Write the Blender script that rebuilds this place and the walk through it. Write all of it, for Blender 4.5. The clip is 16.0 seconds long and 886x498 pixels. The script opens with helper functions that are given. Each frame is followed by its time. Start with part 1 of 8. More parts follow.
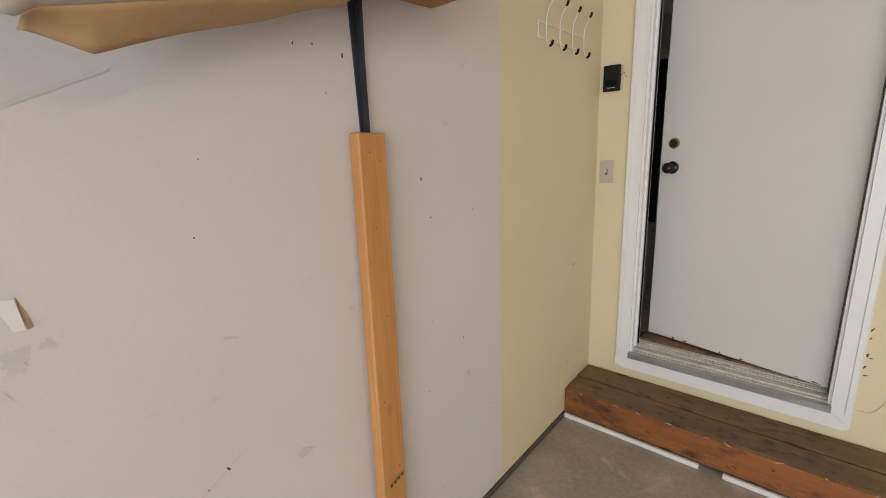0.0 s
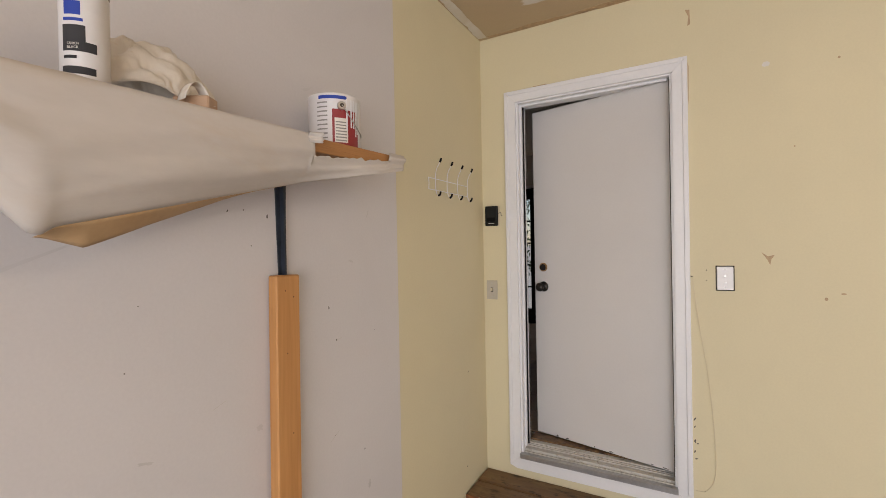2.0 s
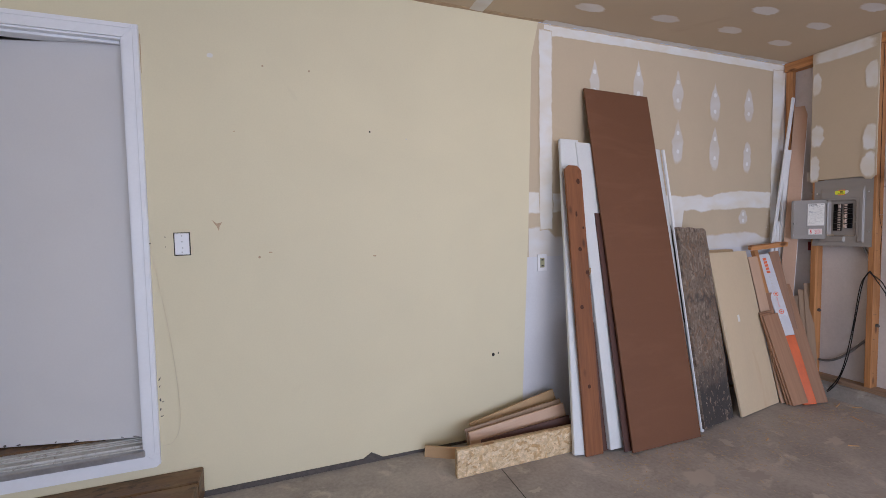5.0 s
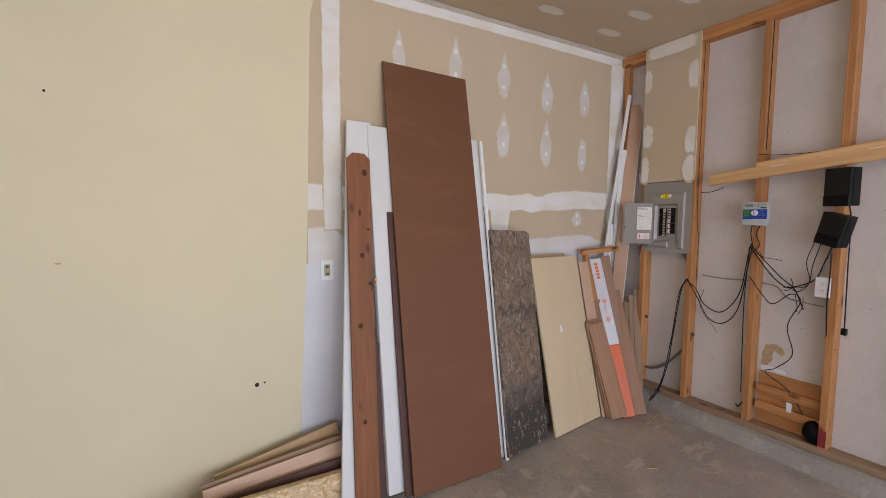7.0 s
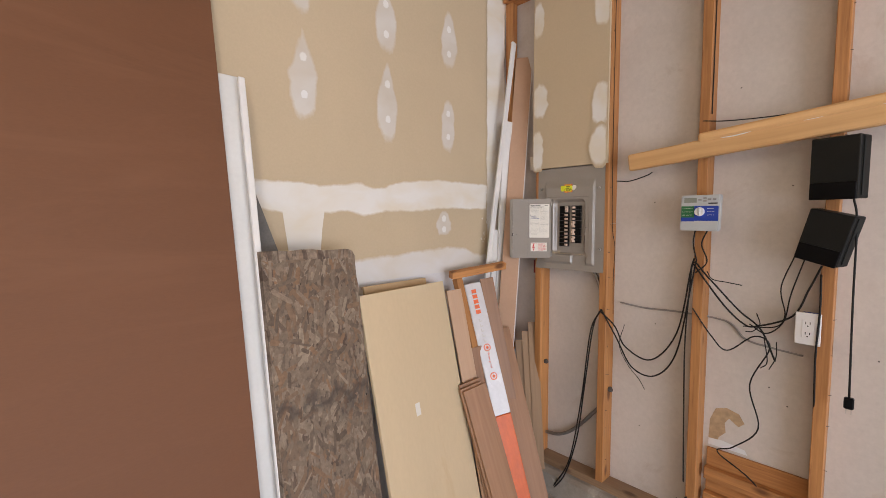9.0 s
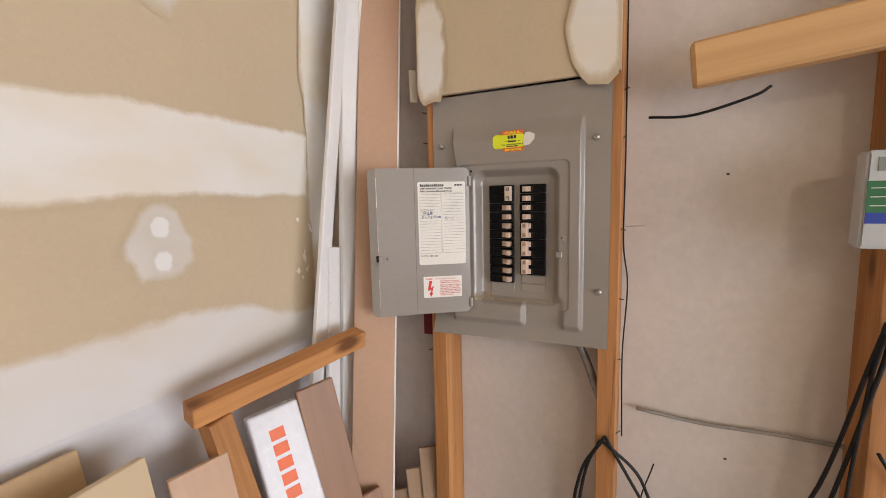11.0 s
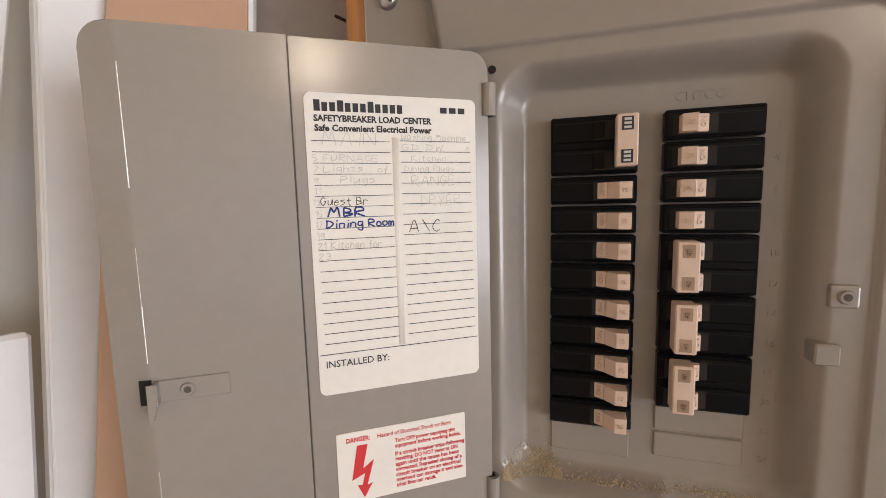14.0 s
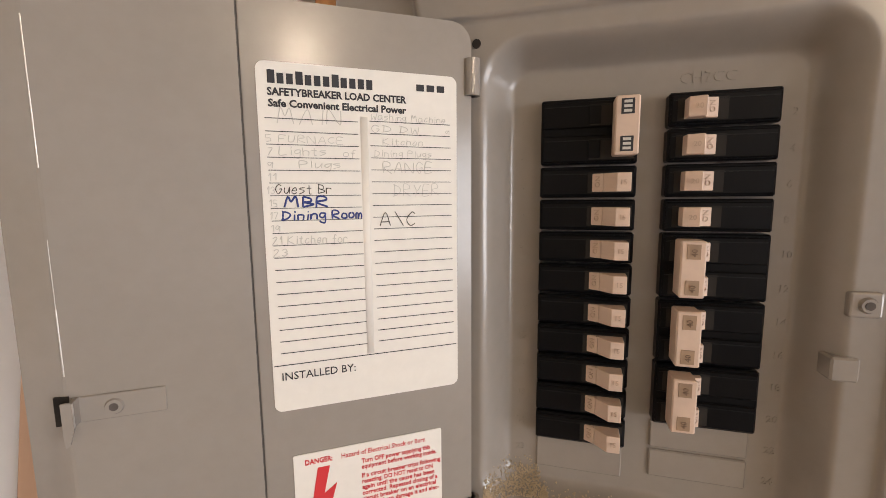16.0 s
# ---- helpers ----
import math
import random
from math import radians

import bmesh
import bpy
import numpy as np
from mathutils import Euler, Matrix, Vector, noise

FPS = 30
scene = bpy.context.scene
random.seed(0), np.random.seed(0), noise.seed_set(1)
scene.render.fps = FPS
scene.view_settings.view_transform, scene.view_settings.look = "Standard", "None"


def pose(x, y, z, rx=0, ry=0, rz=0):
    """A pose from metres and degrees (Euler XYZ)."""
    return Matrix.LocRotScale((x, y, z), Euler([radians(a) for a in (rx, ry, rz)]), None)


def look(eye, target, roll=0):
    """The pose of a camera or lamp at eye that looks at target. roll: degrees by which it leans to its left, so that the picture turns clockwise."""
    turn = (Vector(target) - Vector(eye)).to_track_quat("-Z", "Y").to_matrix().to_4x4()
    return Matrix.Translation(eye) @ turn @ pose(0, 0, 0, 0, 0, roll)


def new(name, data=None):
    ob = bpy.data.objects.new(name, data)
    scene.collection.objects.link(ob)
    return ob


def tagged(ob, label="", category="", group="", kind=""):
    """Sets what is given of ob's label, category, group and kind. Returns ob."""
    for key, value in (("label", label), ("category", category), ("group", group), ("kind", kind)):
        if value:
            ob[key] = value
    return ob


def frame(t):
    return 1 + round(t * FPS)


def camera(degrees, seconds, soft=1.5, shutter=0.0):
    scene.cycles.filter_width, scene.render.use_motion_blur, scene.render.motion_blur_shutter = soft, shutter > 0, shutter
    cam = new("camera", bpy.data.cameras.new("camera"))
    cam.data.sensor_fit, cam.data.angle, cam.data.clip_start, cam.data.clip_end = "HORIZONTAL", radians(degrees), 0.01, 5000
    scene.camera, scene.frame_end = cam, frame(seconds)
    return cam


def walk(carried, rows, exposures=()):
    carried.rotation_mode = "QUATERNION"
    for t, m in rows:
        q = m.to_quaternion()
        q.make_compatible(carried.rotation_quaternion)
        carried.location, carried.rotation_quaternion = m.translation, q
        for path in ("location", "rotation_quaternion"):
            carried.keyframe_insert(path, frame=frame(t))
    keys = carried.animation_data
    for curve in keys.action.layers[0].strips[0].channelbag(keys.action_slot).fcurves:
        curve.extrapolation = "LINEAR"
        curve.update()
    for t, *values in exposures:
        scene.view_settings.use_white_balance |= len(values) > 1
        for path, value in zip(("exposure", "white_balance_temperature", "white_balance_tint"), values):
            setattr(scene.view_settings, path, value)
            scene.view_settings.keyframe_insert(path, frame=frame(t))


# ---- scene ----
cam = camera(92.0, 16.0, soft=0.5)
PATH = [
    (0, (0.866, -2.224, 1.409), (-0.415, -0.757, 0.95), -2.3),
    (0.5, (0.968, -2.286, 1.459), (-0.197, -0.696, 1.121), -0.6),
    (1, (0.985, -2.337, 1.486), (-0.116, -0.683, 1.258), -0.4),
    (1.5, (1.014, -2.385, 1.516), (-0.017, -0.673, 1.433), -0.7),
    (2, (1.069, -2.406, 1.53), (0.088, -0.663, 1.516), -1.1),
    (2.5, (1.161, -2.442, 1.542), (0.243, -0.665, 1.559), -1.4),
    (3, (1.255, -2.479, 1.537), (0.582, -0.595, 1.569), -1.6),
    (3.5, (1.362, -2.476, 1.502), (1.073, -0.498, 1.532), -1.1),
    (4, (1.394, -2.451, 1.468), (1.542, -0.457, 1.512), -1.1),
    (4.5, (1.514, -2.46, 1.436), (2.022, -0.526, 1.399), -1.7),
    (5, (1.732, -2.528, 1.419), (2.424, -0.654, 1.314), -1.0),
    (5.2, (1.817, -2.538, 1.391), (2.559, -0.684, 1.284), -1.2),
    (7.3, (2.909, -2.36, 1.49), (3.95, -0.66, 1.328), -0.4),
    (7.5, (3.012, -2.286, 1.498), (4.079, -0.602, 1.34), -1.1),
    (8, (3.303, -2.12, 1.49), (4.401, -0.457, 1.329), -0.3),
    (8.5, (3.583, -1.901, 1.479), (4.794, -0.317, 1.324), 0.2),
    (9, (3.85, -1.616, 1.495), (5.219, -0.167, 1.34), -0.4),
    (9.5, (4.133, -1.37, 1.5), (5.614, -0.035, 1.348), 1.9),
    (10, (4.402, -1.044, 1.519), (6.047, 0.085, 1.379), 1.6),
    (10.2, (4.519, -0.968, 1.524), (6.19, 0.118, 1.362), 0.6),
    (12.3, (5.415, -0.489, 1.494), (7.299, 0.133, 1.236), -1.3),
    (12.5, (5.437, -0.487, 1.494), (7.316, 0.152, 1.243), -1.4),
    (13, (5.494, -0.436, 1.496), (7.388, 0.158, 1.252), -1.7),
    (13.5, (5.532, -0.412, 1.491), (7.429, 0.175, 1.256), -1.4),
    (14, (5.554, -0.409, 1.49), (7.452, 0.179, 1.266), -1.4),
    (14.5, (5.568, -0.407, 1.49), (7.469, 0.173, 1.265), -1.0),
    (15, (5.579, -0.411, 1.49), (7.481, 0.156, 1.249), -0.7),
    (15.5, (5.584, -0.41, 1.489), (7.49, 0.143, 1.244), -0.6),
    (16, (5.586, -0.407, 1.487), (7.497, 0.13, 1.242), -0.5),
]
walk(cam, [(t, look(eye, target, roll)) for t, eye, target, roll in PATH],
     [(0, 0.02, 6250, 9), (1, 0.0, 6250, 11), (2, -0.06, 6300, 13), (3.0, -0.2, 6180, 13), (3.5, -0.21, 5870, 13), (4.0, -0.2, 5480, 13), (4.5, -0.23, 5180, 15), (5.0, -0.22, 5150, 16), (7.4, -0.06, 5600, 13), (8.0, 0.07, 5680, 13), (9, 0.26, 5930, 13), (10, 0.36, 6050, 12), (12.4, 0.50, 5850, 12), (13.5, 0.44, 5950, 13), (14, 0.48, 6000, 13), (16, 0.49, 6200, 13)])

# ---- world, sun, large lights ----
world = bpy.data.worlds.new("world")
scene.world = world
world.use_nodes = True
wn = world.node_tree.nodes
sky = wn.new("ShaderNodeTexSky")
sky.sky_type, sky.sun_disc = "NISHITA", False
sky.sun_elevation, sky.sun_rotation = radians(52), radians(20)
world.node_tree.links.new(sky.outputs[0], wn["Background"].inputs[0])
wn["Background"].inputs[1].default_value = 0.12
sun = new("sun", bpy.data.lights.new("sun", "SUN"))
sun.data.energy, sun.data.angle, sun.data.color = 4.5, radians(0.6), (1.0, 0.95, 0.88)
sun.matrix_world = look((8, 12, 20), (0, 0, 0))
# daylight that comes in by the open garage door
day = new("garage_door_daylight", bpy.data.lights.new("garage_door_daylight", "AREA"))
day.data.shape, day.data.size, day.data.size_y = "RECTANGLE", 4.9, 2.2
day.data.energy, day.data.color = 182, (0.985, 0.965, 0.945)
day.matrix_world = look((3.2, -5.95, 1.2), (3.2, 0, 1.2))

# warm bulb on the ceiling, behind the walker, that shines back from the panel
bulb_light = new("ceiling_bulb_light", bpy.data.lights.new("ceiling_bulb_light", "POINT"))
bulb_light.data.energy, bulb_light.data.color, bulb_light.data.shadow_soft_size = 22, (1.0, 0.80, 0.56), 0.05
bulb_light.location = (3.30, -2.13, 2.50)


# ---- materials ----
def mat(name, base, rough=0.7, metal=0.0, var=0.12, scale=3.0, fine=60.0, bump=0.08, stain=None, stain_at=0.62, spec=0.5, stretch=None, pieces=0.0, tone=None):
    """Surface with broad and fine variation; stain: a second colour in patches; stretch: grain along z."""
    m = bpy.data.materials.new(name)
    m.use_nodes = True
    nt = m.node_tree
    N, L = nt.nodes, nt.links
    b = N["Principled BSDF"]
    b.inputs["Metallic"].default_value = metal
    b.inputs["Specular IOR Level"].default_value = spec
    tc = N.new("ShaderNodeTexCoord")
    vec = tc.outputs["Object"]
    if stretch:
        mp = N.new("ShaderNodeMapping")
        mp.inputs["Scale"].default_value = stretch
        L.new(vec, mp.inputs[0])
        vec = mp.outputs[0]
    if pieces:
        oi = N.new("ShaderNodeObjectInfo")
        sc = N.new("ShaderNodeVectorMath")
        sc.operation = "MULTIPLY_ADD"
        L.new(oi.outputs["Random"], sc.inputs[0])
        sc.inputs[1].default_value = (37, 53, 29)
        L.new(vec, sc.inputs[2])
        vec = sc.outputs[0]

    def tex(s, detail=4.0, roughness=0.6, distortion=0.0):
        n = N.new("ShaderNodeTexNoise")
        n.inputs["Scale"].default_value, n.inputs["Detail"].default_value = s, detail
        n.inputs["Roughness"].default_value, n.inputs["Distortion"].default_value = roughness, distortion
        L.new(vec, n.inputs["Vector"])
        return n.outputs["Fac"]

    big, small = tex(scale, 5, 0.6, 0.4), tex(fine, 3)
    rp = N.new("ShaderNodeValToRGB")
    dark = tone or tuple(c * (1 - 2.2 * var) for c in base)
    lite = tuple(min(1, c * (1 + var)) for c in base)
    rp.color_ramp.elements[0].color, rp.color_ramp.elements[0].position = (*dark, 1), 0.25
    rp.color_ramp.elements[1].color, rp.color_ramp.elements[1].position = (*lite, 1), 0.72
    mix = N.new("ShaderNodeMix")
    mix.inputs[0].default_value = 0.35
    L.new(big, mix.inputs[2])
    L.new(small, mix.inputs[3])
    L.new(mix.outputs[0], rp.inputs[0])
    col = rp.outputs[0]
    if stain:
        st = tex(scale * 1.7 + 0.31, 6, 0.68, 0.8)
        sr = N.new("ShaderNodeValToRGB")
        sr.color_ramp.elements[0].position, sr.color_ramp.elements[1].position = stain_at, stain_at + 0.16
        L.new(st, sr.inputs[0])
        mx = N.new("ShaderNodeMix")
        mx.data_type = "RGBA"
        L.new(sr.outputs[0], mx.inputs[0])
        L.new(col, mx.inputs[6])
        mx.inputs[7].default_value = (*stain, 1)
        col = mx.outputs[2]
    if pieces:
        hs = N.new("ShaderNodeHueSaturation")
        mr = N.new("ShaderNodeMapRange")
        mr.inputs[3].default_value, mr.inputs[4].default_value = 1 - pieces, 1 + pieces
        L.new(oi.outputs["Random"], mr.inputs[0])
        L.new(mr.outputs[0], hs.inputs["Value"])
        L.new(col, hs.inputs["Color"])
        col = hs.outputs[0]
    L.new(col, b.inputs["Base Color"])
    rr = N.new("ShaderNodeMapRange")
    rr.inputs[3].default_value, rr.inputs[4].default_value = max(0.04, rough - 0.09), min(1, rough + 0.09)
    L.new(big, rr.inputs[0])
    L.new(rr.outputs[0], b.inputs["Roughness"])
    if bump:
        bp = N.new("ShaderNodeBump")
        bp.inputs["Strength"].default_value, bp.inputs["Distance"].default_value = bump, 0.004
        L.new(mix.outputs[0], bp.inputs["Height"])
        L.new(bp.outputs[0], b.inputs["Normal"])
    return m


def wood(name, light, dark, rough=0.62, knots=True, grain=38.0, pieces=0.12, bump=0.12, stain=None):
    """Sawn timber: grain along local z, a few knots."""
    m = mat(name, light, rough, var=0.1, scale=grain, fine=grain * 4, bump=bump, stretch=(1, 1, 0.045), pieces=pieces, tone=dark, stain=stain, stain_at=0.6)
    if knots:
        nt = m.node_tree
        N, L = nt.nodes, nt.links
        b = N["Principled BSDF"]
        src = b.inputs["Base Color"].links[0].from_socket
        tc, oi = N.new("ShaderNodeTexCoord"), N.new("ShaderNodeObjectInfo")
        ad = N.new("ShaderNodeVectorMath")
        ad.operation = "MULTIPLY_ADD"
        L.new(oi.outputs["Random"], ad.inputs[0])
        ad.inputs[1].default_value = (11, 17, 23)
        mp = N.new("ShaderNodeMapping")
        mp.inputs["Scale"].default_value = (10, 10, 4.6)
        L.new(tc.outputs["Object"], ad.inputs[2])
        L.new(ad.outputs[0], mp.inputs[0])
        vo = N.new("ShaderNodeTexVoronoi")
        vo.inputs["Scale"].default_value = 1.0
        L.new(mp.outputs[0], vo.inputs["Vector"])
        rp = N.new("ShaderNodeValToRGB")
        rp.color_ramp.elements[0].position, rp.color_ramp.elements[1].position = 0.09, 0.20
        rp.color_ramp.elements[0].color, rp.color_ramp.elements[1].color = (0.9, 0.9, 0.9, 1), (0, 0, 0, 1)
        L.new(vo.outputs["Distance"], rp.inputs[0])
        mx = N.new("ShaderNodeMix")
        mx.data_type = "RGBA"
        L.new(rp.outputs[0], mx.inputs[0])
        L.new(src, mx.inputs[6])
        mx.inputs[7].default_value = (dark[0] * 0.42, dark[1] * 0.36, dark[2] * 0.32, 1)
        L.new(mx.outputs[2], b.inputs["Base Color"])
    return m


def flakes(name, colours, scale=26.0, rough=0.8, stain=None, stain_at=0.55):
    """Strand board: flat flakes of several tones, laid every way."""
    m = mat(name, colours[0], rough, var=0.1, scale=4, fine=90, bump=0.25, stain=stain, stain_at=stain_at)
    nt = m.node_tree
    N, L = nt.nodes, nt.links
    b = N["Principled BSDF"]
    tc = N.new("ShaderNodeTexCoord")
    ns = N.new("ShaderNodeTexNoise")
    ns.inputs["Scale"].default_value = 5
    wob = N.new("ShaderNodeVectorMath")
    wob.operation = "MULTIPLY_ADD"
    L.new(tc.outputs["Object"], ns.inputs["Vector"])
    L.new(ns.outputs["Color"], wob.inputs[0])
    wob.inputs[1].default_value = (0.06, 0.06, 0.06)
    L.new(tc.outputs["Object"], wob.inputs[2])
    last = None
    for k, (ang, st) in enumerate(((18, (4.2, 1, 0.75)), (-42, (3.8, 1, 0.8)), (75, (4.0, 1, 0.8)))):
        mp = N.new("ShaderNodeMapping")
        mp.inputs["Rotation"].default_value = (0, radians(ang), 0)
        mp.inputs["Scale"].default_value = st
        L.new(wob.outputs[0], mp.inputs[0])
        vo = N.new("ShaderNodeTexVoronoi")
        vo.inputs["Scale"].default_value = scale
        L.new(mp.outputs[0], vo.inputs["Vector"])
        rp = N.new("ShaderNodeValToRGB")
        rp.color_ramp.interpolation = "LINEAR"
        rp.color_ramp.elements[0].color = (*colours[0], 1)
        rp.color_ramp.elements[1].color = (*colours[-1], 1)
        for i, c in enumerate(colours[1:-1]):
            e = rp.color_ramp.elements.new((i + 1) / (len(colours) - 1))
            e.color = (*c, 1)
        L.new(vo.outputs["Color"], rp.inputs[0])
        if last is None:
            last = rp.outputs[0]
        else:
            mx = N.new("ShaderNodeMix")
            mx.data_type = "RGBA"
            cut = N.new("ShaderNodeMath")
            cut.operation = "GREATER_THAN"
            cut.inputs[1].default_value = 0.5 + 0.08 * k
            L.new(vo.outputs["Color"], cut.inputs[0])
            L.new(cut.outputs[0], mx.inputs[0])
            L.new(last, mx.inputs[6])
            L.new(rp.outputs[0], mx.inputs[7])
            last = mx.outputs[2]
    gr = N.new("ShaderNodeTexNoise")
    gr.inputs["Scale"].default_value, gr.inputs["Detail"].default_value, gr.inputs["Roughness"].default_value = 38, 6, 0.7
    L.new(wob.outputs[0], gr.inputs["Vector"])
    gm = N.new("ShaderNodeMapRange")
    gm.inputs[1].default_value, gm.inputs[2].default_value, gm.inputs[3].default_value, gm.inputs[4].default_value = 0.3, 0.7, 0.45, 1.3
    L.new(gr.outputs["Fac"], gm.inputs[0])
    hv = N.new("ShaderNodeHueSaturation")
    L.new(gm.outputs[0], hv.inputs["Value"])
    L.new(last, hv.inputs["Color"])
    last = hv.outputs[0]
    old = b.inputs["Base Color"].links[0].from_node
    if stain:
        L.new(last, old.inputs[6])
    else:
        L.new(last, b.inputs["Base Color"])
    return m


M_WHITE = mat("white_wall_paint", (0.66, 0.635, 0.635), 0.72, var=0.035, scale=1.6, fine=120, bump=0.05, stain=(0.52, 0.50, 0.495), stain_at=0.74)
M_YELLOW = mat("yellow_wall_paint", (0.70, 0.63, 0.425), 0.7, var=0.035, scale=1.3, fine=110, bump=0.06, stain=(0.645, 0.575, 0.39), stain_at=0.66)
M_PAPER_BOARD = mat("drywall_paper", (0.56, 0.455, 0.31), 0.85, var=0.05, scale=1.4, fine=140, bump=0.03, stain=(0.52, 0.415, 0.275), stain_at=0.62)
M_CEIL = mat("ceiling_drywall_paper", (0.54, 0.425, 0.28), 0.85, var=0.06, scale=1.1, fine=120, bump=0.03, stain=(0.46, 0.35, 0.225), stain_at=0.6)
M_MUD = mat("joint_compound", (0.74, 0.71, 0.66), 0.8, var=0.07, scale=5, fine=45, bump=0.2, stain=(0.60, 0.53, 0.42), stain_at=0.66)
M_THIN = mat("thin_joint_compound", (0.64, 0.585, 0.53), 0.8, var=0.08, scale=9, fine=45, bump=0.15, stain=(0.58, 0.50, 0.40), stain_at=0.6)
M_PRIMER = mat("primed_drywall", (0.68, 0.67, 0.69), 0.75, var=0.05, scale=2.4, fine=90, bump=0.08, stain=(0.60, 0.58, 0.56), stain_at=0.66)
M_SHEATH = mat("painted_sheathing", (0.65, 0.60, 0.565), 0.75, var=0.08, scale=2.2, fine=60, bump=0.14, stain=(0.54, 0.47, 0.42), stain_at=0.6)
M_CONC = mat("concrete_floor", (0.40, 0.365, 0.33), 0.62, var=0.22, scale=2.6, fine=48, bump=0.16, stain=(0.56, 0.505, 0.435), stain_at=0.56)
M_CURB = mat("concrete_curb", (0.35, 0.32, 0.285), 0.9, var=0.15, scale=5, fine=60, bump=0.2, stain=(0.46, 0.43, 0.39), stain_at=0.55)
M_CASING = mat("white_trim_paint", (0.80, 0.80, 0.82), 0.4, var=0.03, scale=6, fine=60, bump=0.04, stain=(0.62, 0.60, 0.58), stain_at=0.76)
M_DOOR = mat("white_door_paint", (0.66, 0.64, 0.63), 0.5, var=0.025, scale=2.4, fine=90, bump=0.03, stain=(0.58, 0.56, 0.54), stain_at=0.74)
M_METAL = mat("aluminium_sill", (0.52, 0.52, 0.53), 0.38, metal=0.9, var=0.12, scale=12, fine=80, bump=0.06)
M_CONDUIT = mat("dull_conduit", (0.30, 0.29, 0.28), 0.5, metal=0.6, var=0.2, scale=30, fine=120, bump=0.2)
M_STEEL = mat("zinc_steel", (0.55, 0.54, 0.52), 0.35, metal=0.9, var=0.1, scale=20, fine=90, bump=0.05)
M_BLACK = mat("black_plastic", (0.005, 0.005, 0.006), 0.33, var=0.15, scale=12, fine=90, bump=0.05, spec=0.13)
M_MATTE = mat("matte_black_plastic", (0.010, 0.011, 0.011), 0.55, var=0.2, scale=10, fine=120, bump=0.1, spec=0.25)
M_BRACKET = mat("blue_black_steel", (0.045, 0.056, 0.075), 0.45, metal=0.4, var=0.2, scale=12, fine=80, bump=0.06)
M_PINE = wood("orange_pine", (0.55, 0.265, 0.09), (0.27, 0.108, 0.032), stain=(0.20, 0.072, 0.024))
M_POST = wood("clear_pine", (0.60, 0.305, 0.108), (0.45, 0.205, 0.06), grain=26, stain=(0.42, 0.18, 0.05))
M_SHELF = wood("brown_shelf_pine", (0.44, 0.215, 0.075), (0.27, 0.12, 0.04), stain=(0.10, 0.05, 0.03))
M_RAIL = wood("rail_pine", (0.64, 0.405, 0.19), (0.50, 0.285, 0.11), knots=False, grain=18, stain=(0.52, 0.28, 0.10))
M_PALE = wood("pale_pine", (0.62, 0.41, 0.20), (0.47, 0.28, 0.11), knots=False, grain=24)
def weathered(m, colour, scale, at, width=0.12, amount=0.85):
    """Blotches of another tone over a finished timber material."""
    N, L = m.node_tree.nodes, m.node_tree.links
    b = N["Principled BSDF"]
    src = b.inputs["Base Color"].links[0].from_socket
    tc, mp, ns = N.new("ShaderNodeTexCoord"), N.new("ShaderNodeMapping"), N.new("ShaderNodeTexNoise")
    mp.inputs["Scale"].default_value = scale
    mp.inputs["Location"].default_value = (at * 7, at * 3, at * 5)
    ns.inputs["Scale"].default_value, ns.inputs["Detail"].default_value, ns.inputs["Roughness"].default_value = 1.0, 7, 0.66
    L.new(tc.outputs["Object"], mp.inputs[0])
    L.new(mp.outputs[0], ns.inputs["Vector"])
    rp = N.new("ShaderNodeValToRGB")
    rp.color_ramp.elements[0].position, rp.color_ramp.elements[1].position = at, at + width
    rp.color_ramp.elements[1].color = (amount, amount, amount, 1)
    L.new(ns.outputs["Fac"], rp.inputs[0])
    mx = N.new("ShaderNodeMix")
    mx.data_type = "RGBA"
    L.new(rp.outputs[0], mx.inputs[0])
    L.new(src, mx.inputs[6])
    mx.inputs[7].default_value = (*colour, 1)
    L.new(mx.outputs[2], b.inputs["Base Color"])
    return m


M_STEP = wood("worn_step_timber", (0.19, 0.105, 0.046), (0.065, 0.036, 0.018), rough=0.5, grain=22, bump=0.5, stain=(0.24, 0.145, 0.065))
weathered(M_STEP, (0.20, 0.125, 0.058), (13, 13, 6), 0.52)
weathered(M_STEP, (0.030, 0.019, 0.012), (21, 21, 12), 0.55, 0.09)
M_STEPF = wood("red_stained_timber", (0.34, 0.125, 0.036), (0.16, 0.052, 0.017), rough=0.45, grain=22, bump=0.35, stain=(0.16, 0.065, 0.026))
weathered(M_STEPF, (0.085, 0.036, 0.018), (14, 14, 7), 0.50, 0.14, 0.8)
weathered(M_STEPF, (0.025, 0.014, 0.010), (38, 38, 30), 0.61, 0.06)
M_SPLINTER = mat("bare_splintered_wood", (0.46, 0.36, 0.27), 0.7, var=0.2, scale=60, bump=0.1)
M_CEDAR = wood("cedar_picket", (0.275, 0.105, 0.034), (0.135, 0.046, 0.015), grain=30, stain=(0.16, 0.055, 0.018))
M_FELT = mat("grey_felt", (0.16, 0.15, 0.14), 0.95, var=0.15, scale=20, fine=140, bump=0.2)
M_KNOT = mat("dark_wood_knot", (0.070, 0.022, 0.009), 0.8, var=0.3, scale=60, fine=200, bump=0.2)
M_SILLP = wood("dusty_plate", (0.36, 0.24, 0.145), (0.22, 0.14, 0.085), grain=20, bump=0.2)
